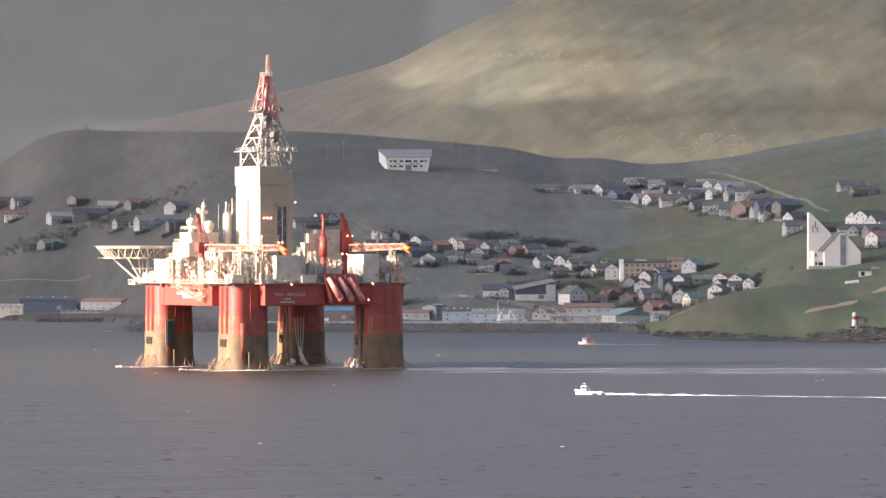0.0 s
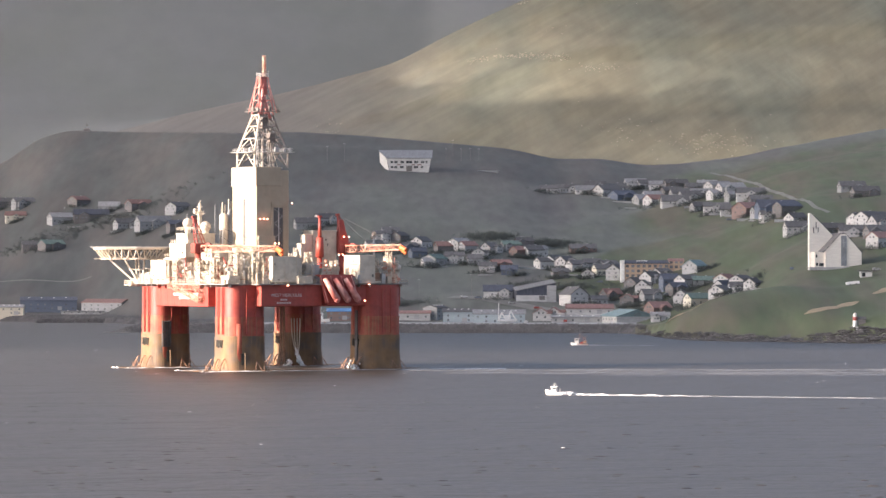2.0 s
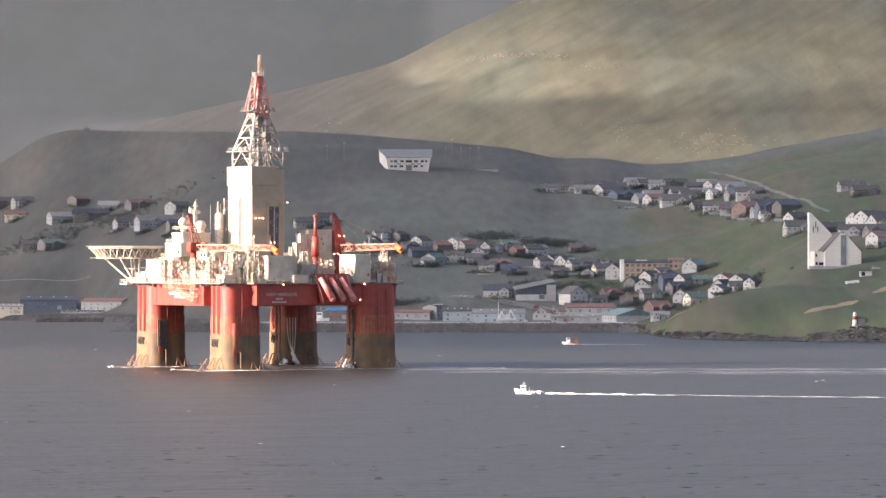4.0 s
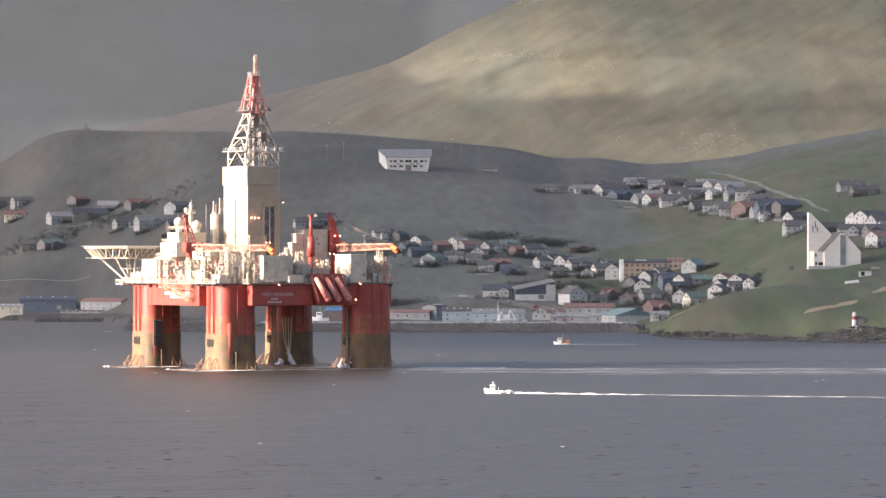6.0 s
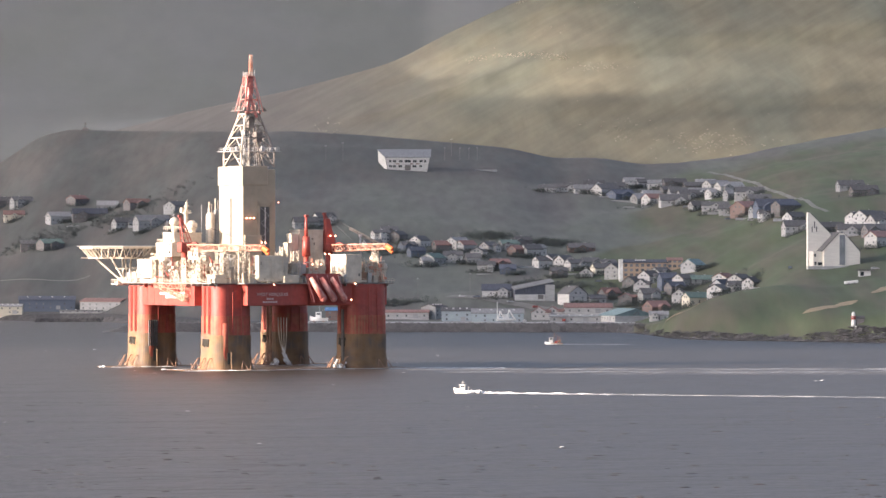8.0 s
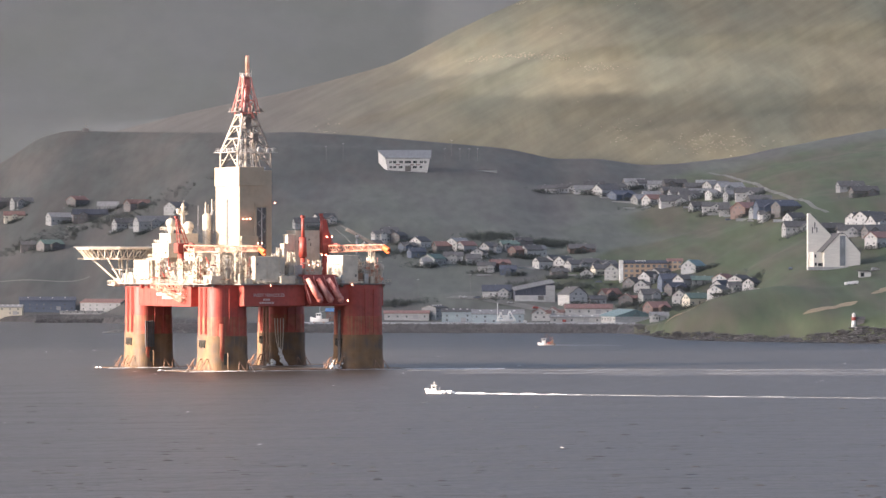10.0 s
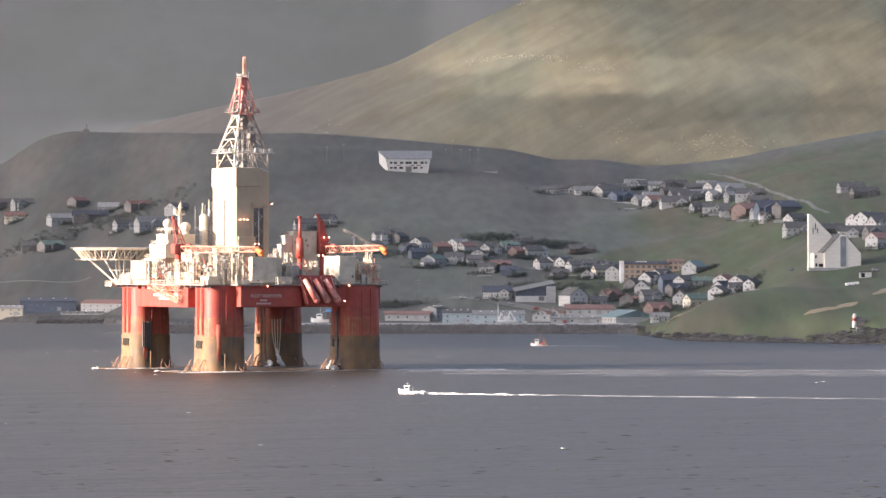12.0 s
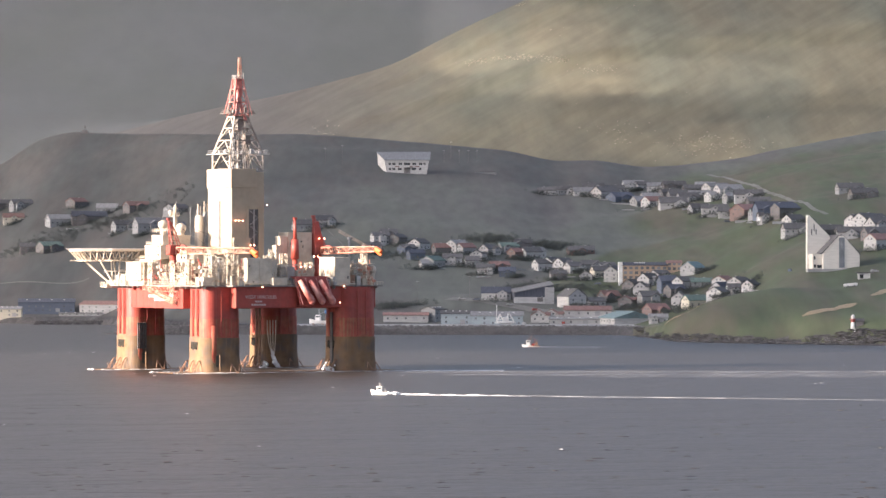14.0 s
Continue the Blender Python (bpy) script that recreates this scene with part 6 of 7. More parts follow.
# the church: a steep white nave with a tall sail-shaped tower wall
cz = ground_z(199.5, 2180) - 0.3
church = thing("church", "white modern church with a tall sail-shaped tower wall", "church", pose(203.2, 2181, cz, 0, 0, 11))
nave = bmesh.new()
ring = [(-9.6, -3), (9.6, -3), (9.6, 7.4), (1.2, 16.8), (-1.2, 16.8), (-9.6, 7.9)]
a = [nave.verts.new((x, -9, z)) for x, z in ring]
b = [nave.verts.new((x, 9, z)) for x, z in ring]
nave.faces.new(a), nave.faces.new(list(reversed(b)))
for i in range(6):
    nave.faces.new((a[(i + 1) % 6], a[i], b[i], b[(i + 1) % 6]))
bmesh.ops.recalc_face_normals(nave, faces=nave.faces)
part("nave", nave, M["hw_h"], church)
bm = bmesh.new()
for pts in ([(-10.4, 7.4), (-1.3, 17.0), (-1.3, 17.4), (-10.6, 7.8)], [(10.2, 7.2), (1.3, 16.9), (1.3, 17.2), (10.4, 7.5)]):
    a = [bm.verts.new((x, -8.7, z)) for x, z in pts]
    b = [bm.verts.new((x, 9.2, z)) for x, z in pts]
    bm.faces.new(a), bm.faces.new(list(reversed(b)))
    for i in range(4):
        bm.faces.new((a[(i + 1) % 4], a[i], b[i], b[(i + 1) % 4]))
bmesh.ops.recalc_face_normals(bm, faces=bm.faces)
part("roof", bm, M["hr_k"], church)
bm = bmesh.new()
box(bm, -1.35, 1.55, -9.2, -8.9, 0.6, 16.0)
strip = part("tall_window", bm, M["pane"], church, "tall dark window strip in the gable")
bm = bmesh.new()
box(bm, -0.1, 0.14, -9.3, -9.2, 10.2, 14.2)
box(bm, -0.8, 0.84, -9.3, -9.2, 12.4, 12.65)
part("cross", bm, M["hw_g"], strip)
bm = bmesh.new()
ring = [(-15.2, -3), (-3.0, -3), (-3.0, 16.5), (-14.2, 27.6), (-15.2, 27.6)]
a = [bm.verts.new((x, 1.5, z)) for x, z in ring]
b = [bm.verts.new((x, 4.2, z)) for x, z in ring]
bm.faces.new(a), bm.faces.new(list(reversed(b)))
for i in range(5):
    bm.faces.new((a[(i + 1) % 5], a[i], b[i], b[(i + 1) % 5]))
bmesh.ops.recalc_face_normals(bm, faces=bm.faces)
sail = part("tower_wall", bm, M["hw_h"], church)
for x, z0, z1 in ((-12.9, 17.4, 20.4), (-11.6, 19.6, 23.0), (-10.5, 17.8, 20.4)):
    bm = bmesh.new()
    box(bm, x - 0.22, x + 0.22, 1.36, 1.5, z0, z1)
    part("bell_slot", bm, M["glass"], sail)
bm = bmesh.new()
box(bm, -14.6, -9.7, -6.5, 1.4, -3, 7.6, 0.1)
porch = part("porch", bm, M["hw_h"], church)
for x, z0, w in ((-13.6, 4.8, 0.4), (-13.4, 0.6, 0.5), (-11.0, 0.4, 1.2)):
    bm = bmesh.new()
    box(bm, x - w, x + w, -6.62, -6.5, z0, z0 + 1.6)
    part("window", bm, M["glass"], porch)
bm = bmesh.new()
box(bm, -19, 20, -12.5, -9.6, -1.6, 0.0)
part("terrace", bm, M["concrete"], church, "low grey terrace wall")

# lighthouse on the point with its dark hut
lz = ground_z(190.8, 1965.5)
light = thing("lighthouse", "small white lighthouse with a red lantern gallery on the grassy point", "lighthouse", pose(190.8, 1966.5, lz))
bm = bmesh.new()
cone(bm, 0, 0, -1, 4.6, 1.15, 0.95, 14)
part("tower", bm, M["white"], light, smooth=True)
bm = bmesh.new()
cone(bm, 0, 0, 4.6, 5.0, 1.35, 1.35, 14)
cone(bm, 0, 0, 3.4, 4.5, 1.06, 1.02, 14)
part("gallery", bm, M["red"], light, "red painted gallery band")
bm = bmesh.new()
cone(bm, 0, 0, 5.0, 6.2, 0.85, 0.85, 10)
cone(bm, 0, 0, 6.2, 7.1, 1.0, 0.1, 10)
part("lantern", bm, M["white"], light)
hut = thing("hut", "low dark hut beside the lighthouse", "hut", pose(194, 1967.5, ground_z(194, 1967.5)))
part("wall", gabled(bmesh.new(), 3.4, 2.8, 1.8, 0.9), M["hw_k"], hut)
part("roof", pitched(bmesh.new(), 3.4, 2.8, 1.8, 0.9), M["hr_k"], hut)
bm = bmesh.new()
box(bm, -0.3, 4.2, -2.6, -2.3, -1, 0.5)
tagged(part("low_wall", bm, M["white"], at=pose(191.3, 1965.5, lz)), "low white wall beside the lighthouse", "wall")
shed = thing("open_shed", "dark open-fronted shed below the church", "shed", pose(212.2, 2130.5, ground_z(212.2, 2130.5)))
part("wall", box(bmesh.new(), -3, 3, -2, 2, -2, 2.6), M["hw_w"], shed)
part("roof", box(bmesh.new(), -4, 5, -2.6, 2.4, 2.6, 3.1), M["hr_k"], shed)
part("opening", box(bmesh.new(), -2.2, -0.4, -2.1, -1.9, 0, 2.0), M["glass"], shed)
van = thing("trailer", "long white trailer parked on the grass", "trailer", pose(201.9, 2091.5, ground_z(201.9, 2091.5), 0, -6, 8))
part("body", box(bmesh.new(), -3.4, 3.4, -1, 1, 0.5, 1.9, 0.2), M["white"], van)
for sx in (-1.5, 1.5):
    bm = bmesh.new()
    beam(bm, (sx, -1.05, 0.45), (sx, -0.8, 0.45), 0.45, 10)
    part("wheel", bm, M["hw_k"], van)


# low garden walls, terraces and parked cars among the houses
GARDEN_WALLS = [(32, 3077, 15, 0), (124.4, 2952.5, 13, 0), (180.8, 2762, 16, 0), (187.3, 2723, 14, 0), (167.1, 2841.5, 12, 10), (142.1, 2912, 10, 5), (48.3, 2571.5, 15, 0), (39.8, 2573, 9, 0), (74.7, 2535.5, 11, -5), (25.1, 2547.5, 9, 0), (151, 2972, 12, 0), (156.9, 2898.5, 10, 0), (115.1, 2966, 10, 0), (188.6, 2639, 12, 0), (202.3, 2504, 14, 5), (183.3, 2888, 10, -8), (129.1, 2925.5, 8, 0), (142.8, 2348, 12, 10), (150.5, 2396, 10, 0), (110.4, 2393, 9, 0), (164.9, 2204, 10, -14), (-212.5, 2930, 9, 0), (-262.6, 3011, 9, 0), (-227.4, 2945, 9, 0), (-1.4, 2579, 8, 0), (15.9, 2597, 7, 0)]
CARS = [(11.6, 2424.5), (19.7, 2418.5), (38.8, 2402), (52.8, 2385.5), (110.5, 2466.5), (115, 2457.5), (91, 2474), (125.6, 2378), (66.8, 2319.5), (120.6, 2373.5), (-8.3, 2579), (181.7, 2693), (187.3, 2573), (172.8, 2781.5), (-45.3, 2358.5), (44.7, 2298.5), (182, 2216), (219.4, 2148.5)]
for x, y, l, rot in GARDEN_WALLS:
    z = ground_z(x, y)
    bm = bmesh.new()
    box(bm, -l / 2, l / 2, -0.2, 0.2, -0.8, 0.75)
    box(bm, -l / 2 - 0.1, l / 2 + 0.1, -0.28, 0.28, 0.75, 0.9)
    tagged(part("garden_wall", bm, M["hw_g"], at=pose(x, y, z, 0, 0, rot)), "low pale garden wall below a house", "wall", group="garden walls")


def parked_car(x, y, rot, mat):
    ob = thing("car", "small parked car beside the houses", "car", pose(x, y, ground_z(x, y) + 0.15, 0, 0, rot), group="parked cars")
    bm = bmesh.new()
    ring = [(-2.1, 0.3), (2.1, 0.3), (2.1, 0.85), (1.2, 0.95), (0.6, 1.45), (-1.3, 1.5), (-2.05, 0.95)]
    a = [bm.verts.new((px, -0.85, pz)) for px, pz in ring]
    b = [bm.verts.new((px, 0.85, pz)) for px, pz in ring]
    bm.faces.new(a), bm.faces.new(list(reversed(b)))
    for i in range(7):
        bm.faces.new((a[(i + 1) % 7], a[i], b[i], b[(i + 1) % 7]))
    bmesh.ops.recalc_face_normals(bm, faces=bm.faces)
    part("body", bm, M[mat], ob)
    part("window", box(bmesh.new(), -1.2, 0.6, -0.88, 0.88, 1.0, 1.38), M["pane"], ob)
    for wx in (-1.3, 1.3):
        for wy in (-0.8, 0.8):
            part("wheel", beam(bmesh.new(), (wx, wy - 0.1, 0.3), (wx, wy + 0.1, 0.3), 0.32, 10), M["hw_k"], ob)


for i, (x, y) in enumerate(CARS):
    parked_car(x, y, hrng.choice((0, 10, 80, 170)), ("hw_w", "hw_b", "hw_g", "red", "hw_k")[i % 5])


# ------------------------------------------------------------ roads, shore works, rocks, shrubs
def ribbon(name, pts, width, mat, label, category, lift=0.25, kind="structure", uneven=0.0):
    """A strip that lies on the ground along a line; uneven frays and tapers its edges."""
    fine = []
    for (x0, y0), (x1, y1) in zip(pts, pts[1:]):
        n = max(2, int(math.hypot(x1 - x0, y1 - y0) / 4))
        fine += [(x0 + (x1 - x0) * i / n, y0 + (y1 - y0) * i / n) for i in range(n)]
    fine.append(pts[-1])
    for _ in range(4):
        fine = [fine[0]] + [tuple((fine[i - 1][k] + fine[i][k] * 2 + fine[i + 1][k]) / 4 for k in (0, 1)) for i in range(1, len(fine) - 1)] + [fine[-1]]
    bm = bmesh.new()
    rows = []
    for i, (x, y) in enumerate(fine):
        x0, y0 = fine[max(0, i - 1)]
        x1, y1 = fine[min(len(fine) - 1, i + 1)]
        d = math.hypot(x1 - x0, y1 - y0) or 1
        nx, ny = -(y1 - y0) / d * width / 2, (x1 - x0) / d * width / 2
        if uneven:
            k = i / (len(fine) - 1)
            f = min(1.0, 5 * k + 0.15, 5 * (1 - k) + 0.15) * (1 + uneven * noise.noise((x * 0.3, y * 0.3, 1)))
            nx, ny = nx * f, ny * f
        row = []
        for k in range(5):
            px, py = x + nx * (k - 2) / 2, y + ny * (k - 2) / 2
            row.append(bm.verts.new((px, py, max(ground_z(px, py), ground_z(x, y) - 0.6) + lift)))
        rows.append(row)
    for a, b in zip(rows, rows[1:]):
        for k in range(4):
            bm.faces.new((a[k], a[k + 1], b[k + 1], b[k]))
    bmesh.ops.recalc_face_normals(bm, faces=bm.faces)
    return tagged(part(name, bm, M[mat], smooth=True), label, category, kind=kind)


ribbon("road", [(194.4, 3095.0), (201.1, 3041.0), (208.6, 2975.0), (213.8, 2832.5), (220.2, 2681.0), (221.0, 2526.5), (225.9, 2487.5)], 2.8, "asphalt",
       "pale gravel road winding down the hill", "road")
ribbon("road", [(3.6, 2432), (18.1, 2421.5), (30.8, 2408), (46.6, 2394.5), (55.9, 2382.5), (63.5, 2370.5)], 9, "asphalt", "grey village road above the quay", "road")
ribbon("road", [(-300, 2840), (-265, 2826), (-234.7, 2821)], 2.6, "asphalt", "grey coast road across the slope", "road")
ribbon("footpath", [(111.2, 2106.5), (117.9, 2075.0), (126.7, 2084.0), (148.2, 2286.5), (156.6, 2276.0)], 1.6, "soil", "narrow earth path down the edge of the headland", "path")
ribbon("field", [(170.6, 2006.0), (175.5, 2006.0), (184.2, 2013.5), (192.9, 2021.0), (198.1, 2024.0)], 6.5, "soil", "strip of bare tilled soil in the meadow", "field", 0.18, uneven=0.7)
ribbon("field", [(207.2, 2042.0), (214.9, 2055.5), (225.6, 2073.5)], 7, "soil", "strip of bare tilled soil in the meadow", "field", 0.18, uneven=0.7)


def rocks(name, spots, size, mat, label, category, seed, flat=0.7, ledge=1.0):
    """Many broken stones as one mass; ledge stretches them along the shore."""
    r = random.Random(seed)
    bm = bmesh.new()
    bmesh.ops.create_icosphere(bm, subdivisions=1, radius=1.0)
    base = [v.co.copy() for v in bm.verts]
    tri = [[v.index for v in f.verts] for f in bm.faces]
    bm.free()
    verts, faces = [], []
    for x, y, z, k in spots:
        s = size * k
        m = Euler((r.uniform(0, 6), r.uniform(0, 6), r.uniform(0, 6)) if ledge == 1.0 else (0.2 * r.gauss(0, 1), 0.12 * r.gauss(0, 1), r.uniform(0, 6))).to_matrix()
        o = len(verts)
        sc = (ledge * s * r.uniform(0.6, 1.3), s * r.uniform(0.6, 1.3), s * flat * r.uniform(0.6, 1.2))
        for c in base:
            p = m @ c * r.uniform(0.8, 1.15)
            verts.append((x + p.x * sc[0], y + p.y * sc[1], z + p.z * sc[2]))
        faces += [[o + i for i in f] for f in tri]
    me = bpy.data.meshes.new(name)
    me.from_pydata(verts, [], faces)
    me.materials.append(M[mat])
    return tagged(new(name, me), label, category, kind="stuff")


r = random.Random(31)
spots = []
for k in range(4200):
    b = r.uniform(-600, 352)
    lift = r.random()
    y = 2222 + 9 * lift - 0.02 * b
    spots.append((b * y / 7500, y, 4.9 * lift * rise((b + 604) / 75), r.uniform(0.6, 1.3)))
bm = bmesh.new()
line = [(b, 2224 - 0.02 * b) for b in range(-600, 353, 28)]
rows = [[bm.verts.new((b * (y + dy) / 7500, y + dy, z)) for dy, z in ((-1, -1.2), (7.5, -1.0 + 5.6 * rise((b + 604) / 75)), (10, -1.0 + 5.6 * rise((b + 604) / 75)), (12, -1.2))] for b, y in line]
for a, b in zip(rows, rows[1:]):
    for k in range(3):
        bm.faces.new((a[k], b[k], b[k + 1], a[k + 1]))
tagged(part("breakwater_core", bm, M["armour"]), "grey rubble core of the breakwater", "breakwater", kind="structure")
rocks("breakwater", spots, 0.46, "armour", "long breakwater of grey armour stones", "breakwater", 32)
bm = bmesh.new()
for i in range(60):
    b0, b1 = -330 + 680 * i / 60, -330 + 680 * (i + 1) / 60
    y = 2231 - 0.02 * b0
    box(bm, b0 * y / 7500, b1 * y / 7500, y, y + 70, -3, 4.4)
tagged(part("quay", bm, M["concrete"]), "grey concrete quay behind the breakwater", "quay", kind="structure")
spots = []
for k in range(420):
    b = r.uniform(-720, -520)
    lift = r.random()
    y = 2588 + 6 * lift
    spots.append((b * y / 7500, y, 2.2 * lift, r.uniform(0.5, 1.0)))
rocks("mole", spots, 1.2, "rock", "low dark stone mole", "breakwater", 33)
spots = []
for k in range(3200):
    b = r.uniform(345, 860)
    y = table(b, SHORE) + 6 * ripple(b * 2000 / 7500, 2000, 23) + r.uniform(-5, 12)
    x = b * y / 7500
    spots.append((x, y, max(0.0, ground_z(x, y)) + r.uniform(-0.3, 0.5), r.choice((0.4, 0.6, 0.8, 1.1, 1.7))))
rocks("shore_rocks", spots, 0.6, "rock", "dark broken rock ledges along the shore", "rocks", 34, 0.55, 2.6)
spots = []
for cx, cy, wx, wy, n in ((160.8, 3816, 8, 26, 40), (236, 3765, 22, 18, 150), (190, 3850, 50, 40, 14), (120, 4230, 60, 20, 12), (165, 4385, 40, 6, 30)):
    for k in range(n):
        x, y = r.gauss(cx, wx), r.gauss(cy, wy)
        spots.append((x, y, ground_z(x, y), r.choice((0.4, 0.5, 0.7, 1.1))))
for k in range(260):
    b = r.triangular(20, 330, 120)
    x = b * 4160 / 7500
    y = 4228 - 0.78 * (b - 40) if b < 240 else 4072 - 0.3 * (b - 240)
    y += r.gauss(0, 9) + 10 * ripple(x, 0, 40)
    spots.append((x, y, ground_z(x, y), r.choice((0.4, 0.6, 0.7, 1.1))))
for k in range(150):
    b = r.uniform(-560, -180)
    y = 4020 + 0.25 * (b + 360) + r.gauss(0, 45)
    spots.append((b * y / 7500, y, ground_z(b * y / 7500, y), r.choice((0.4, 0.6, 1.0))))
for k in range(90):
    b = r.uniform(130, 400)
    y = 4392 + r.gauss(0, 3)
    spots.append((b * y / 7500, y, ground_z(b * y / 7500, y), r.choice((0.8, 1.2, 1.7))))
rocks("boulders", spots, 1.0, "boulder", "pale boulders scattered on the moor", "rocks", 35)

M["leaf"] = material("dark_shrub_leaves", (0.085, 0.095, 0.09), 0.9, vary=0.3, scale=1.0, tint=(0.08, 0.088, 0.075), tint_scale=0.3)


def shrubbery(spread, seed):
    """A low thicket of small leaf clumps with gaps."""
    r = random.Random(seed)
    verts, faces = [], []
    for x, y, wx, wy in [row[:4] for row in spread for _ in range(row[4])]:
        px, py = r.gauss(x, wx), r.gauss(y, wy)
        h = r.uniform(0.2, 2.3)
        pz = ground_z(px, py) + h
        for i in range(34):
            c = Vector((px + r.gauss(0, 0.8), py + r.gauss(0, 0.8), pz + r.gauss(0, 0.6)))
            n1 = Vector((r.gauss(0, 1), r.gauss(0, 1), r.gauss(0, 1))).normalized()
            n2 = n1.orthogonal().normalized()
            s = r.uniform(0.14, 0.3)
            o = len(verts)
            n3 = n1.cross(n2)
            verts += [c + n2 * s, c + n3 * s, c - n2 * s, c - n3 * s, c + n1 * s * 0.5]
            faces += [(o, o + 1, o + 4), (o + 1, o + 2, o + 4), (o + 2, o + 3, o + 4), (o + 3, o, o + 4)]
    me = bpy.data.meshes.new("shrubs")
    me.from_pydata([tuple(v) for v in verts], [], faces)
    me.materials.append(M["leaf"])
    return tagged(new("shrubs", me), "dark leafy shrubs between the houses", "shrubs", kind="stuff")


for i, (x, y, wx, wy, n) in enumerate(((30, 2693, 9, 8, 170), (-26, 2415, 9, 5, 120), (66, 2675, 11, 6, 190), (76, 2462, 12, 8, 120),
                                       (48, 2490, 10, 6, 80), (104, 2428, 9, 6, 120), (-230, 2990, 34, 14, 240), (-285, 2965, 20, 12, 140),
                                       (120, 2350, 9, 6, 110), (170, 2900, 20, 6, 60), (-8, 2630, 22, 12, 160))):
    shrubbery([(x, y, wx, wy, n)], 50 + i)
for i, rows in enumerate((WEST_HOUSES, MIDDLE_HOUSES, CENTRE_HOUSES, UPPER_HOUSES, EAST_HOUSES, LOWER_HOUSES)):
    shrubbery([(row[0] + hrng.uniform(-7, 7), row[1] - row[4] * 0.5 - hrng.uniform(3, 7), 3.4, 1.6, hrng.randrange(14, 34)) for row in rows], 80 + i)

# lamp posts and masts by the playing field on the hill
for k, (x, y, h) in enumerate(((1.7, 3137, 9), (13, 3144, 9), (19.7, 3147, 9), (26, 3149, 9), (6.8, 3170, 12), (-72.2, 3078, 13), (-84.4, 3072, 11), (-14, 2425, 12), (16, 2440, 11))):
    post = thing("lamp_post", "slender pale lamp post on the slope", "lamp post", pose(x, y, ground_z(x, y)), group="lamp posts on the hill")
    part("pole", beam(bmesh.new(), (0, 0, -0.5), (0, 0, h), 0.09, 6), M["dimsteel"], post)
    part("lamp_head", box(bmesh.new(), -0.7, 0.7, -0.25, 0.25, h, h + 0.3), M["steel"], post)
mx, my = -286.0, 3396.0
mast = thing("summit_mast", "small dark mast and hut on the ridge", "mast", pose(mx, my, ground_z(mx, my)))
part("pole", beam(bmesh.new(), (0, 0, -0.5), (0, 0, 6.5), 0.3, 6), M["darksteel"], mast)
part("hut", box(bmesh.new(), -2.2, 2.2, -1.5, 1.5, -0.8, 2.2, 0.1), M["hw_k"], mast)
part("crossarm", beam(bmesh.new(), (-1.4, 0, 4.6), (1.4, 0, 4.6), 0.25, 5), M["darksteel"], mast)
# a fishing boat laid up on the quay
qb = thing("quay_boat", "white fishing boat with two net gantries on the quay", "boat", pose(34.5, 2290, 4.5, 0, 0, 15))
bm = bmesh.new()
box(bm, -4.5, 4.5, -1.4, 1.4, 0.4, 1.8, 0.5)
part("hull", bm, M["white"], qb)
part("wheelhouse", box(bmesh.new(), -1.5, 1.5, -1, 1, 1.8, 4.0, 0.2), M["white"], qb)
part("mast", beam(bmesh.new(), (-5.0, 0, 1.2), (-5.0, 0, 10.6), 0.2, 6), M["white"], qb)
for x0, xt, x1, h in ((-5.2, -3.2, -0.6, 5.4), (-0.4, 1.8, 5.2, 6.2)):
    bm = bmesh.new()
    for y in (-1.3, 1.3):
        beam(bm, (x0, y, 0.6), (xt, y * 0.4, h), 0.2, 6)
        beam(bm, (x1, y, 0.6), (xt, y * 0.4, h), 0.2, 6)
        beam(bm, (x0 * 0.5 + xt * 0.5, y * 0.7, h * 0.5), (x1 * 0.5 + xt * 0.5, y * 0.7, h * 0.5), 0.13, 5)
    box(bm, xt - 0.4, xt + 0.4, -0.9, 0.9, h - 0.15, h + 0.25)
    part("gantry", bm, M["white"], qb, "white A-shaped net gantry")
part("stay", beam(bmesh.new(), (-5.0, 0, 10.2), (1.8, 0, 6.3), 0.06, 4), M["darksteel"], qb)

# a second, smaller boat laid up further along the quay
hauled = thing("hauled_boat", "small white fishing boat hauled out on the quay", "boat", pose(-66.5, 2284, 4.5, 0, 0, -12))
bm = bmesh.new()
stations = []
for k, half, sheer in ((0, 0.15, 3.2), (1, 1.2, 2.7), (2, 1.7, 2.3), (3, 1.75, 2.1), (4, 1.6, 2.1), (5, 1.3, 2.2)):
    x = -5.0 + 2.0 * k
    stations.append([bm.verts.new(p) for p in ((x, -half, sheer), (x, -half * 0.55, 0.5), (x, half * 0.55, 0.5), (x, half, sheer))])
for a, b in zip(stations, stations[1:]):
    for j in range(4):
        bm.faces.new((a[j], a[(j + 1) % 4], b[(j + 1) % 4], b[j]))
bm.faces.new(stations[0]), bm.faces.new(list(reversed(stations[-1])))
bmesh.ops.recalc_face_normals(bm, faces=bm.faces)
part("hull", bm, M["white"], hauled)
cabin = part("wheelhouse", box(bmesh.new(), -1.6, 1.4, -1.1, 1.1, 2.0, 5.2, 0.2), M["white"], hauled)
part("window", box(bmesh.new(), -1.3, 1.1, -1.16, -1.08, 3.9, 4.7), M["glass"], cabin)
part("mast", beam(bmesh.new(), (0.4, 0, 5.0), (0.4, 0, 8.6), 0.12, 6), M["steel"], hauled)
part("derrick_boom", beam(bmesh.new(), (0.4, 0, 5.4), (4.6, 0, 7.2), 0.1, 5), M["steel"], hauled)
for x in (-2.8, 2.6):
    part("cradle", box(bmesh.new(), x - 0.2, x + 0.2, -1.5, 1.5, -0.15, 0.7), M["brown"], hauled)


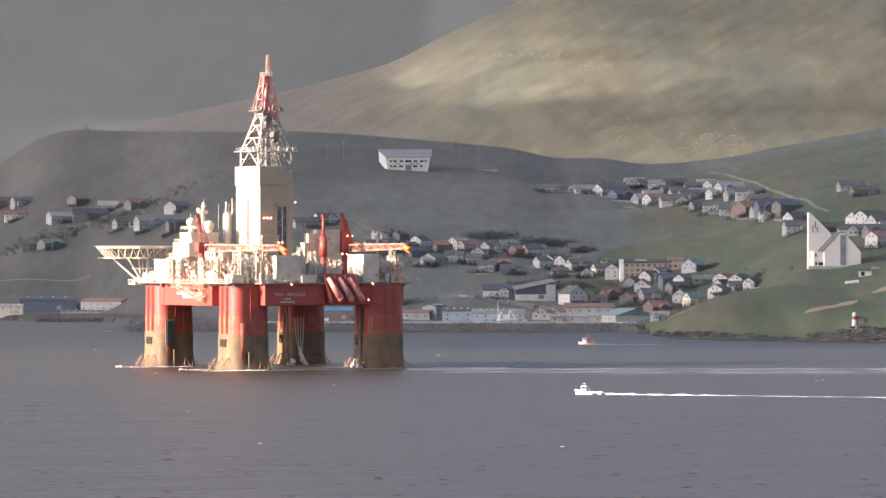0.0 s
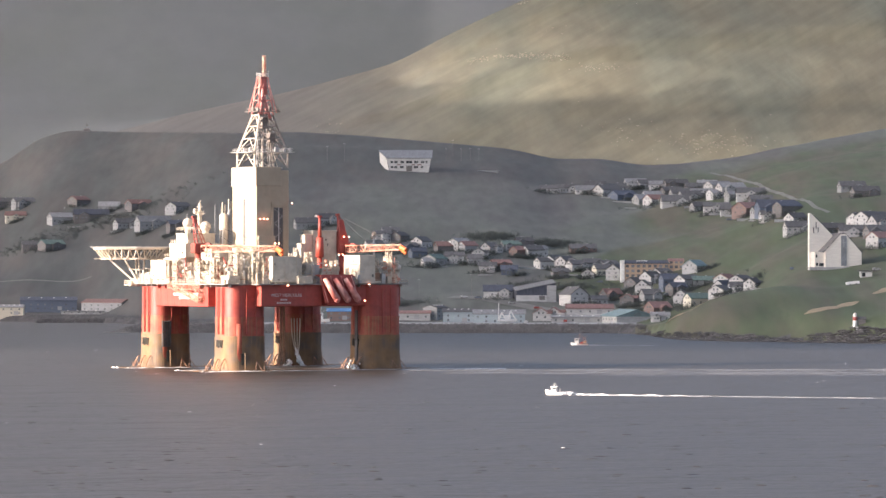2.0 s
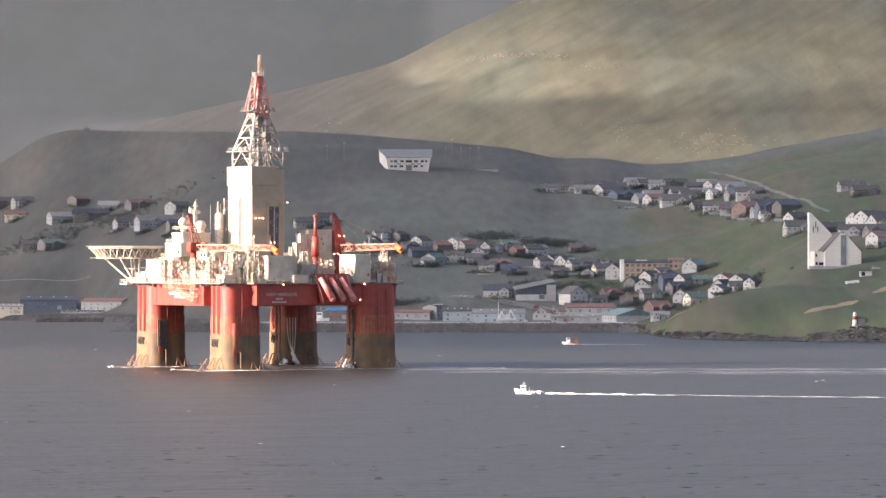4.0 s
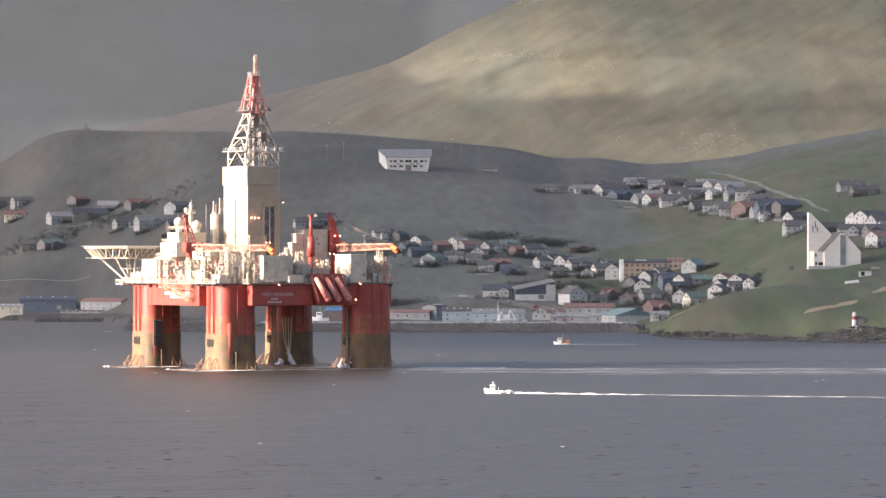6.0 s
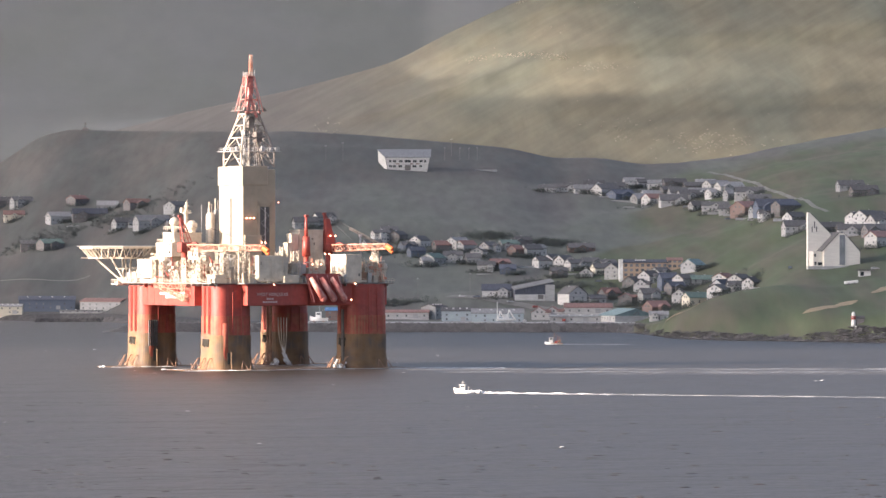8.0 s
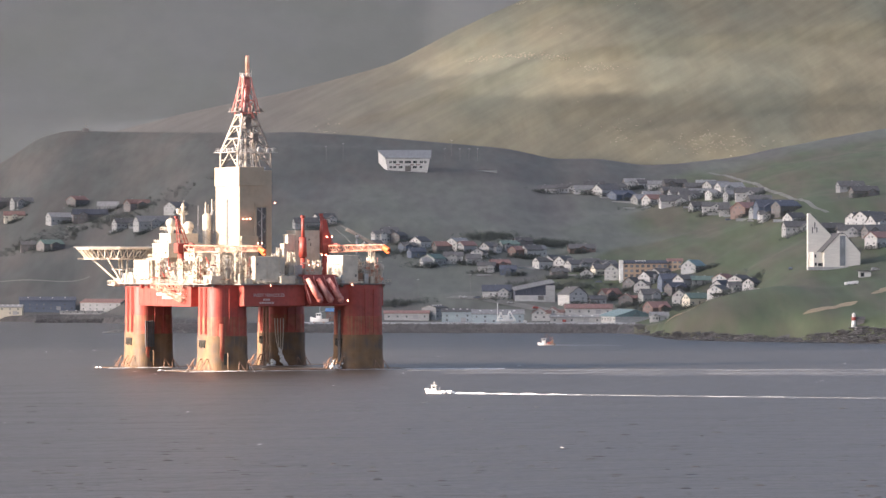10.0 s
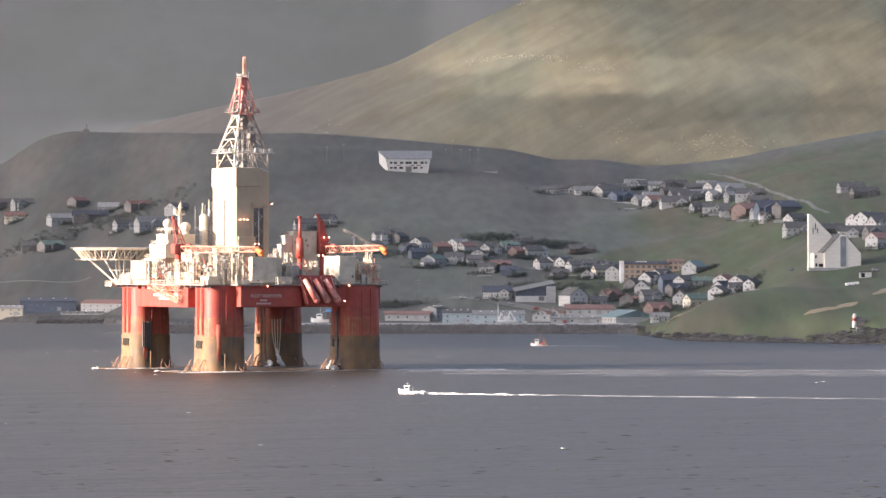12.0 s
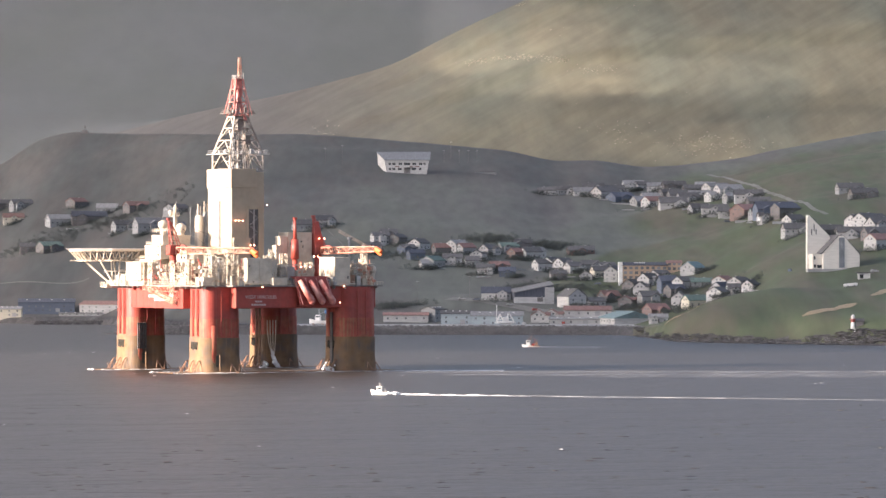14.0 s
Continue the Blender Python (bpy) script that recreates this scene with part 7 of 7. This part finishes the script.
# ------------------------------------------------------------ broken cloud over the fjord and the hills
def cloud_material(name, dense):
    m = bpy.data.materials.new(name)
    m.use_nodes = True
    n, link = m.node_tree.nodes, m.node_tree.links.new
    n.remove(n["Principled BSDF"])
    clear, soft, through_, a, b = (n.new("ShaderNodeBsdfTransparent"), n.new("ShaderNodeBsdfDiffuse"), n.new("ShaderNodeBsdfTranslucent"),
                                   n.new("ShaderNodeMixShader"), n.new("ShaderNodeMixShader"))
    soft.inputs["Color"].default_value = through_.inputs["Color"].default_value = (0.9, 0.9, 0.9, 1)
    link(soft.outputs[0], a.inputs[1])
    link(through_.outputs[0], a.inputs[2])
    b.inputs[0].default_value = dense
    link(clear.outputs[0], b.inputs[1])
    link(a.outputs[0], b.inputs[2])
    link(b.outputs[0], n["Material Output"].inputs["Surface"])
    return m


clouds = []


def cloud(x0, x1, y0, y1, z, thick, seed, gaps=(), ragged=1.0, spread=(0.6, 0.85, 1.1, 1.4)):
    """Four ragged sheets of vapour, one above the other, with a bumpy top and gaps."""
    r = random.Random(seed)
    ox, oy = r.uniform(0, 900), r.uniform(0, 900)
    cx, cy, step = (x0 + x1) / 2, (y0 + y1) / 2, 24.0
    nx, ny = int((x1 - x0) / step), int((y1 - y0) / step)
    verts, faces = [], []
    for layer, grow in enumerate(spread):
        index = {}

        def corner(i, j, up):
            if (i, j, up) not in index:
                x, y = x0 + i * step, y0 + j * step
                index[i, j, up] = len(verts)
                verts.append((x - cx + 9 * ripple(x, y, 31), y - cy + 9 * ripple(y, x, 37),
                              layer * 22.0 + up * (9 + 7 * ripple(x + ox, y + oy, 60) + 3 * ripple(x, y, 25))))
            return index[i, j, up]

        def filled(i, j):
            x, y = x0 + (i + 0.5) * step, y0 + (j + 0.5) * step
            rag = 0.45 * ripple(x + ox, y + oy, 75) + 0.25 * ripple(x + oy, y + ox, 29)
            rag *= ragged
            edge = min(x - x0, x1 - x, y - y0, y1 - y) / 90.0
            if edge + rag < 0.35 * grow:
                return False
            return all(((x - gx) / (rx * grow)) ** 2 + ((y - gy) / (ry * grow)) ** 2 + rag > 1 for gx, gy, rx, ry in gaps)
        cells = {(i, j) for i in range(nx) for j in range(ny) if filled(i, j)}
        for i, j in cells:
            ring = ((i, j), (i + 1, j), (i + 1, j + 1), (i, j + 1))
            faces.append([corner(*c, 1) for c in ring])
            faces.append([corner(*c, 0) for c in reversed(ring)])
            for k, (di, dj) in enumerate(((0, -1), (1, 0), (0, 1), (-1, 0))):
                if (i + di, j + dj) not in cells:
                    a, b = ring[k], ring[(k + 1) % 4]
                    faces.append([corner(*a, 0), corner(*b, 0), corner(*b, 1), corner(*a, 1)])
    me = bpy.data.meshes.new("cloud")
    me.from_pydata(verts, [], faces)
    me.materials.append(thick)
    ob = tagged(new("cloud", me), "grey broken cloud drifting high over the fjord", "cloud", kind="structure")
    clouds.append((ob, cx, cy, z))


thick_cloud, thin_cloud = cloud_material("thick_cloud", 0.25), cloud_material("thin_cloud", 0.135)
cloud(-2160, -815, 1175, 3060, 580, thick_cloud, 71, gaps=((-1290, 1450, 32, 36),), spread=(0.6, 2.2, 3.8, 5.4))
cloud(-2380, -100, 2990, 5060, 600, thin_cloud, 74, gaps=((-1100, 3790, 135, 140), (-1005, 3585, 220, 150), (-1015, 3190, 260, 88)), ragged=0.45, spread=(0.22, 0.7, 1.08, 1.5))

RIG_WAY = [(0, 0.00), (2, -1.52), (4, -2.99), (6, -4.40), (8, -5.76), (10, -7.07), (12, -8.33), (14, -9.53)]
NEAR_WAY = [(0, 1034.0, 1197.0), (1, 1007.1, 1198.5), (2, 980.2, 1200.0), (3, 953.2, 1201.5), (4, 926.4, 1203.0), (5, 899.6, 1204.5), (6, 873.0, 1206.0), (7, 846.7, 1207.5), (8, 820.7, 1209.0), (9, 795.1, 1210.5), (10, 769.8, 1212.0), (11, 745.1, 1213.5), (12, 720.9, 1215.0), (13, 697.4, 1216.5), (14, 674.5, 1218.0)]
FAR_WAY = [(0, 1039.9), (2, 1024.9), (4, 1010.3), (6, 996.0), (8, 982.1), (10, 968.5), (12, 955.3), (14, 942.4)]


# ------------------------------------------------------------ what moves
def motions():
    walk(rig, [(t, pose(RIG0[0] + dx, RIG0[1], -0.35, 0, 0, 30)) for t, dx in RIG_WAY])
    # the jib points away at first, then swings round with its counter end raised
    walk(jib, [(t, pose(0, 0, 47.5, 0, up, turn)) for t, up, turn in ((0, 6, 66), (3.2, 8, 62), (4.2, 18, 20), (5.3, 27, -15), (8, 28, -20), (14, 28, -30))])
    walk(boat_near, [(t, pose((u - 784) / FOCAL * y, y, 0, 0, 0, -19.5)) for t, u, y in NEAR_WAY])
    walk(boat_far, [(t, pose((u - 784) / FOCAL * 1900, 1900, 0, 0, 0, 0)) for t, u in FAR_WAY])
    for ob, x, y, z in clouds:
        walk(ob, [(t, pose(x + 6.0 * t, y, z)) for t in (0, 7, 14)])


motions()
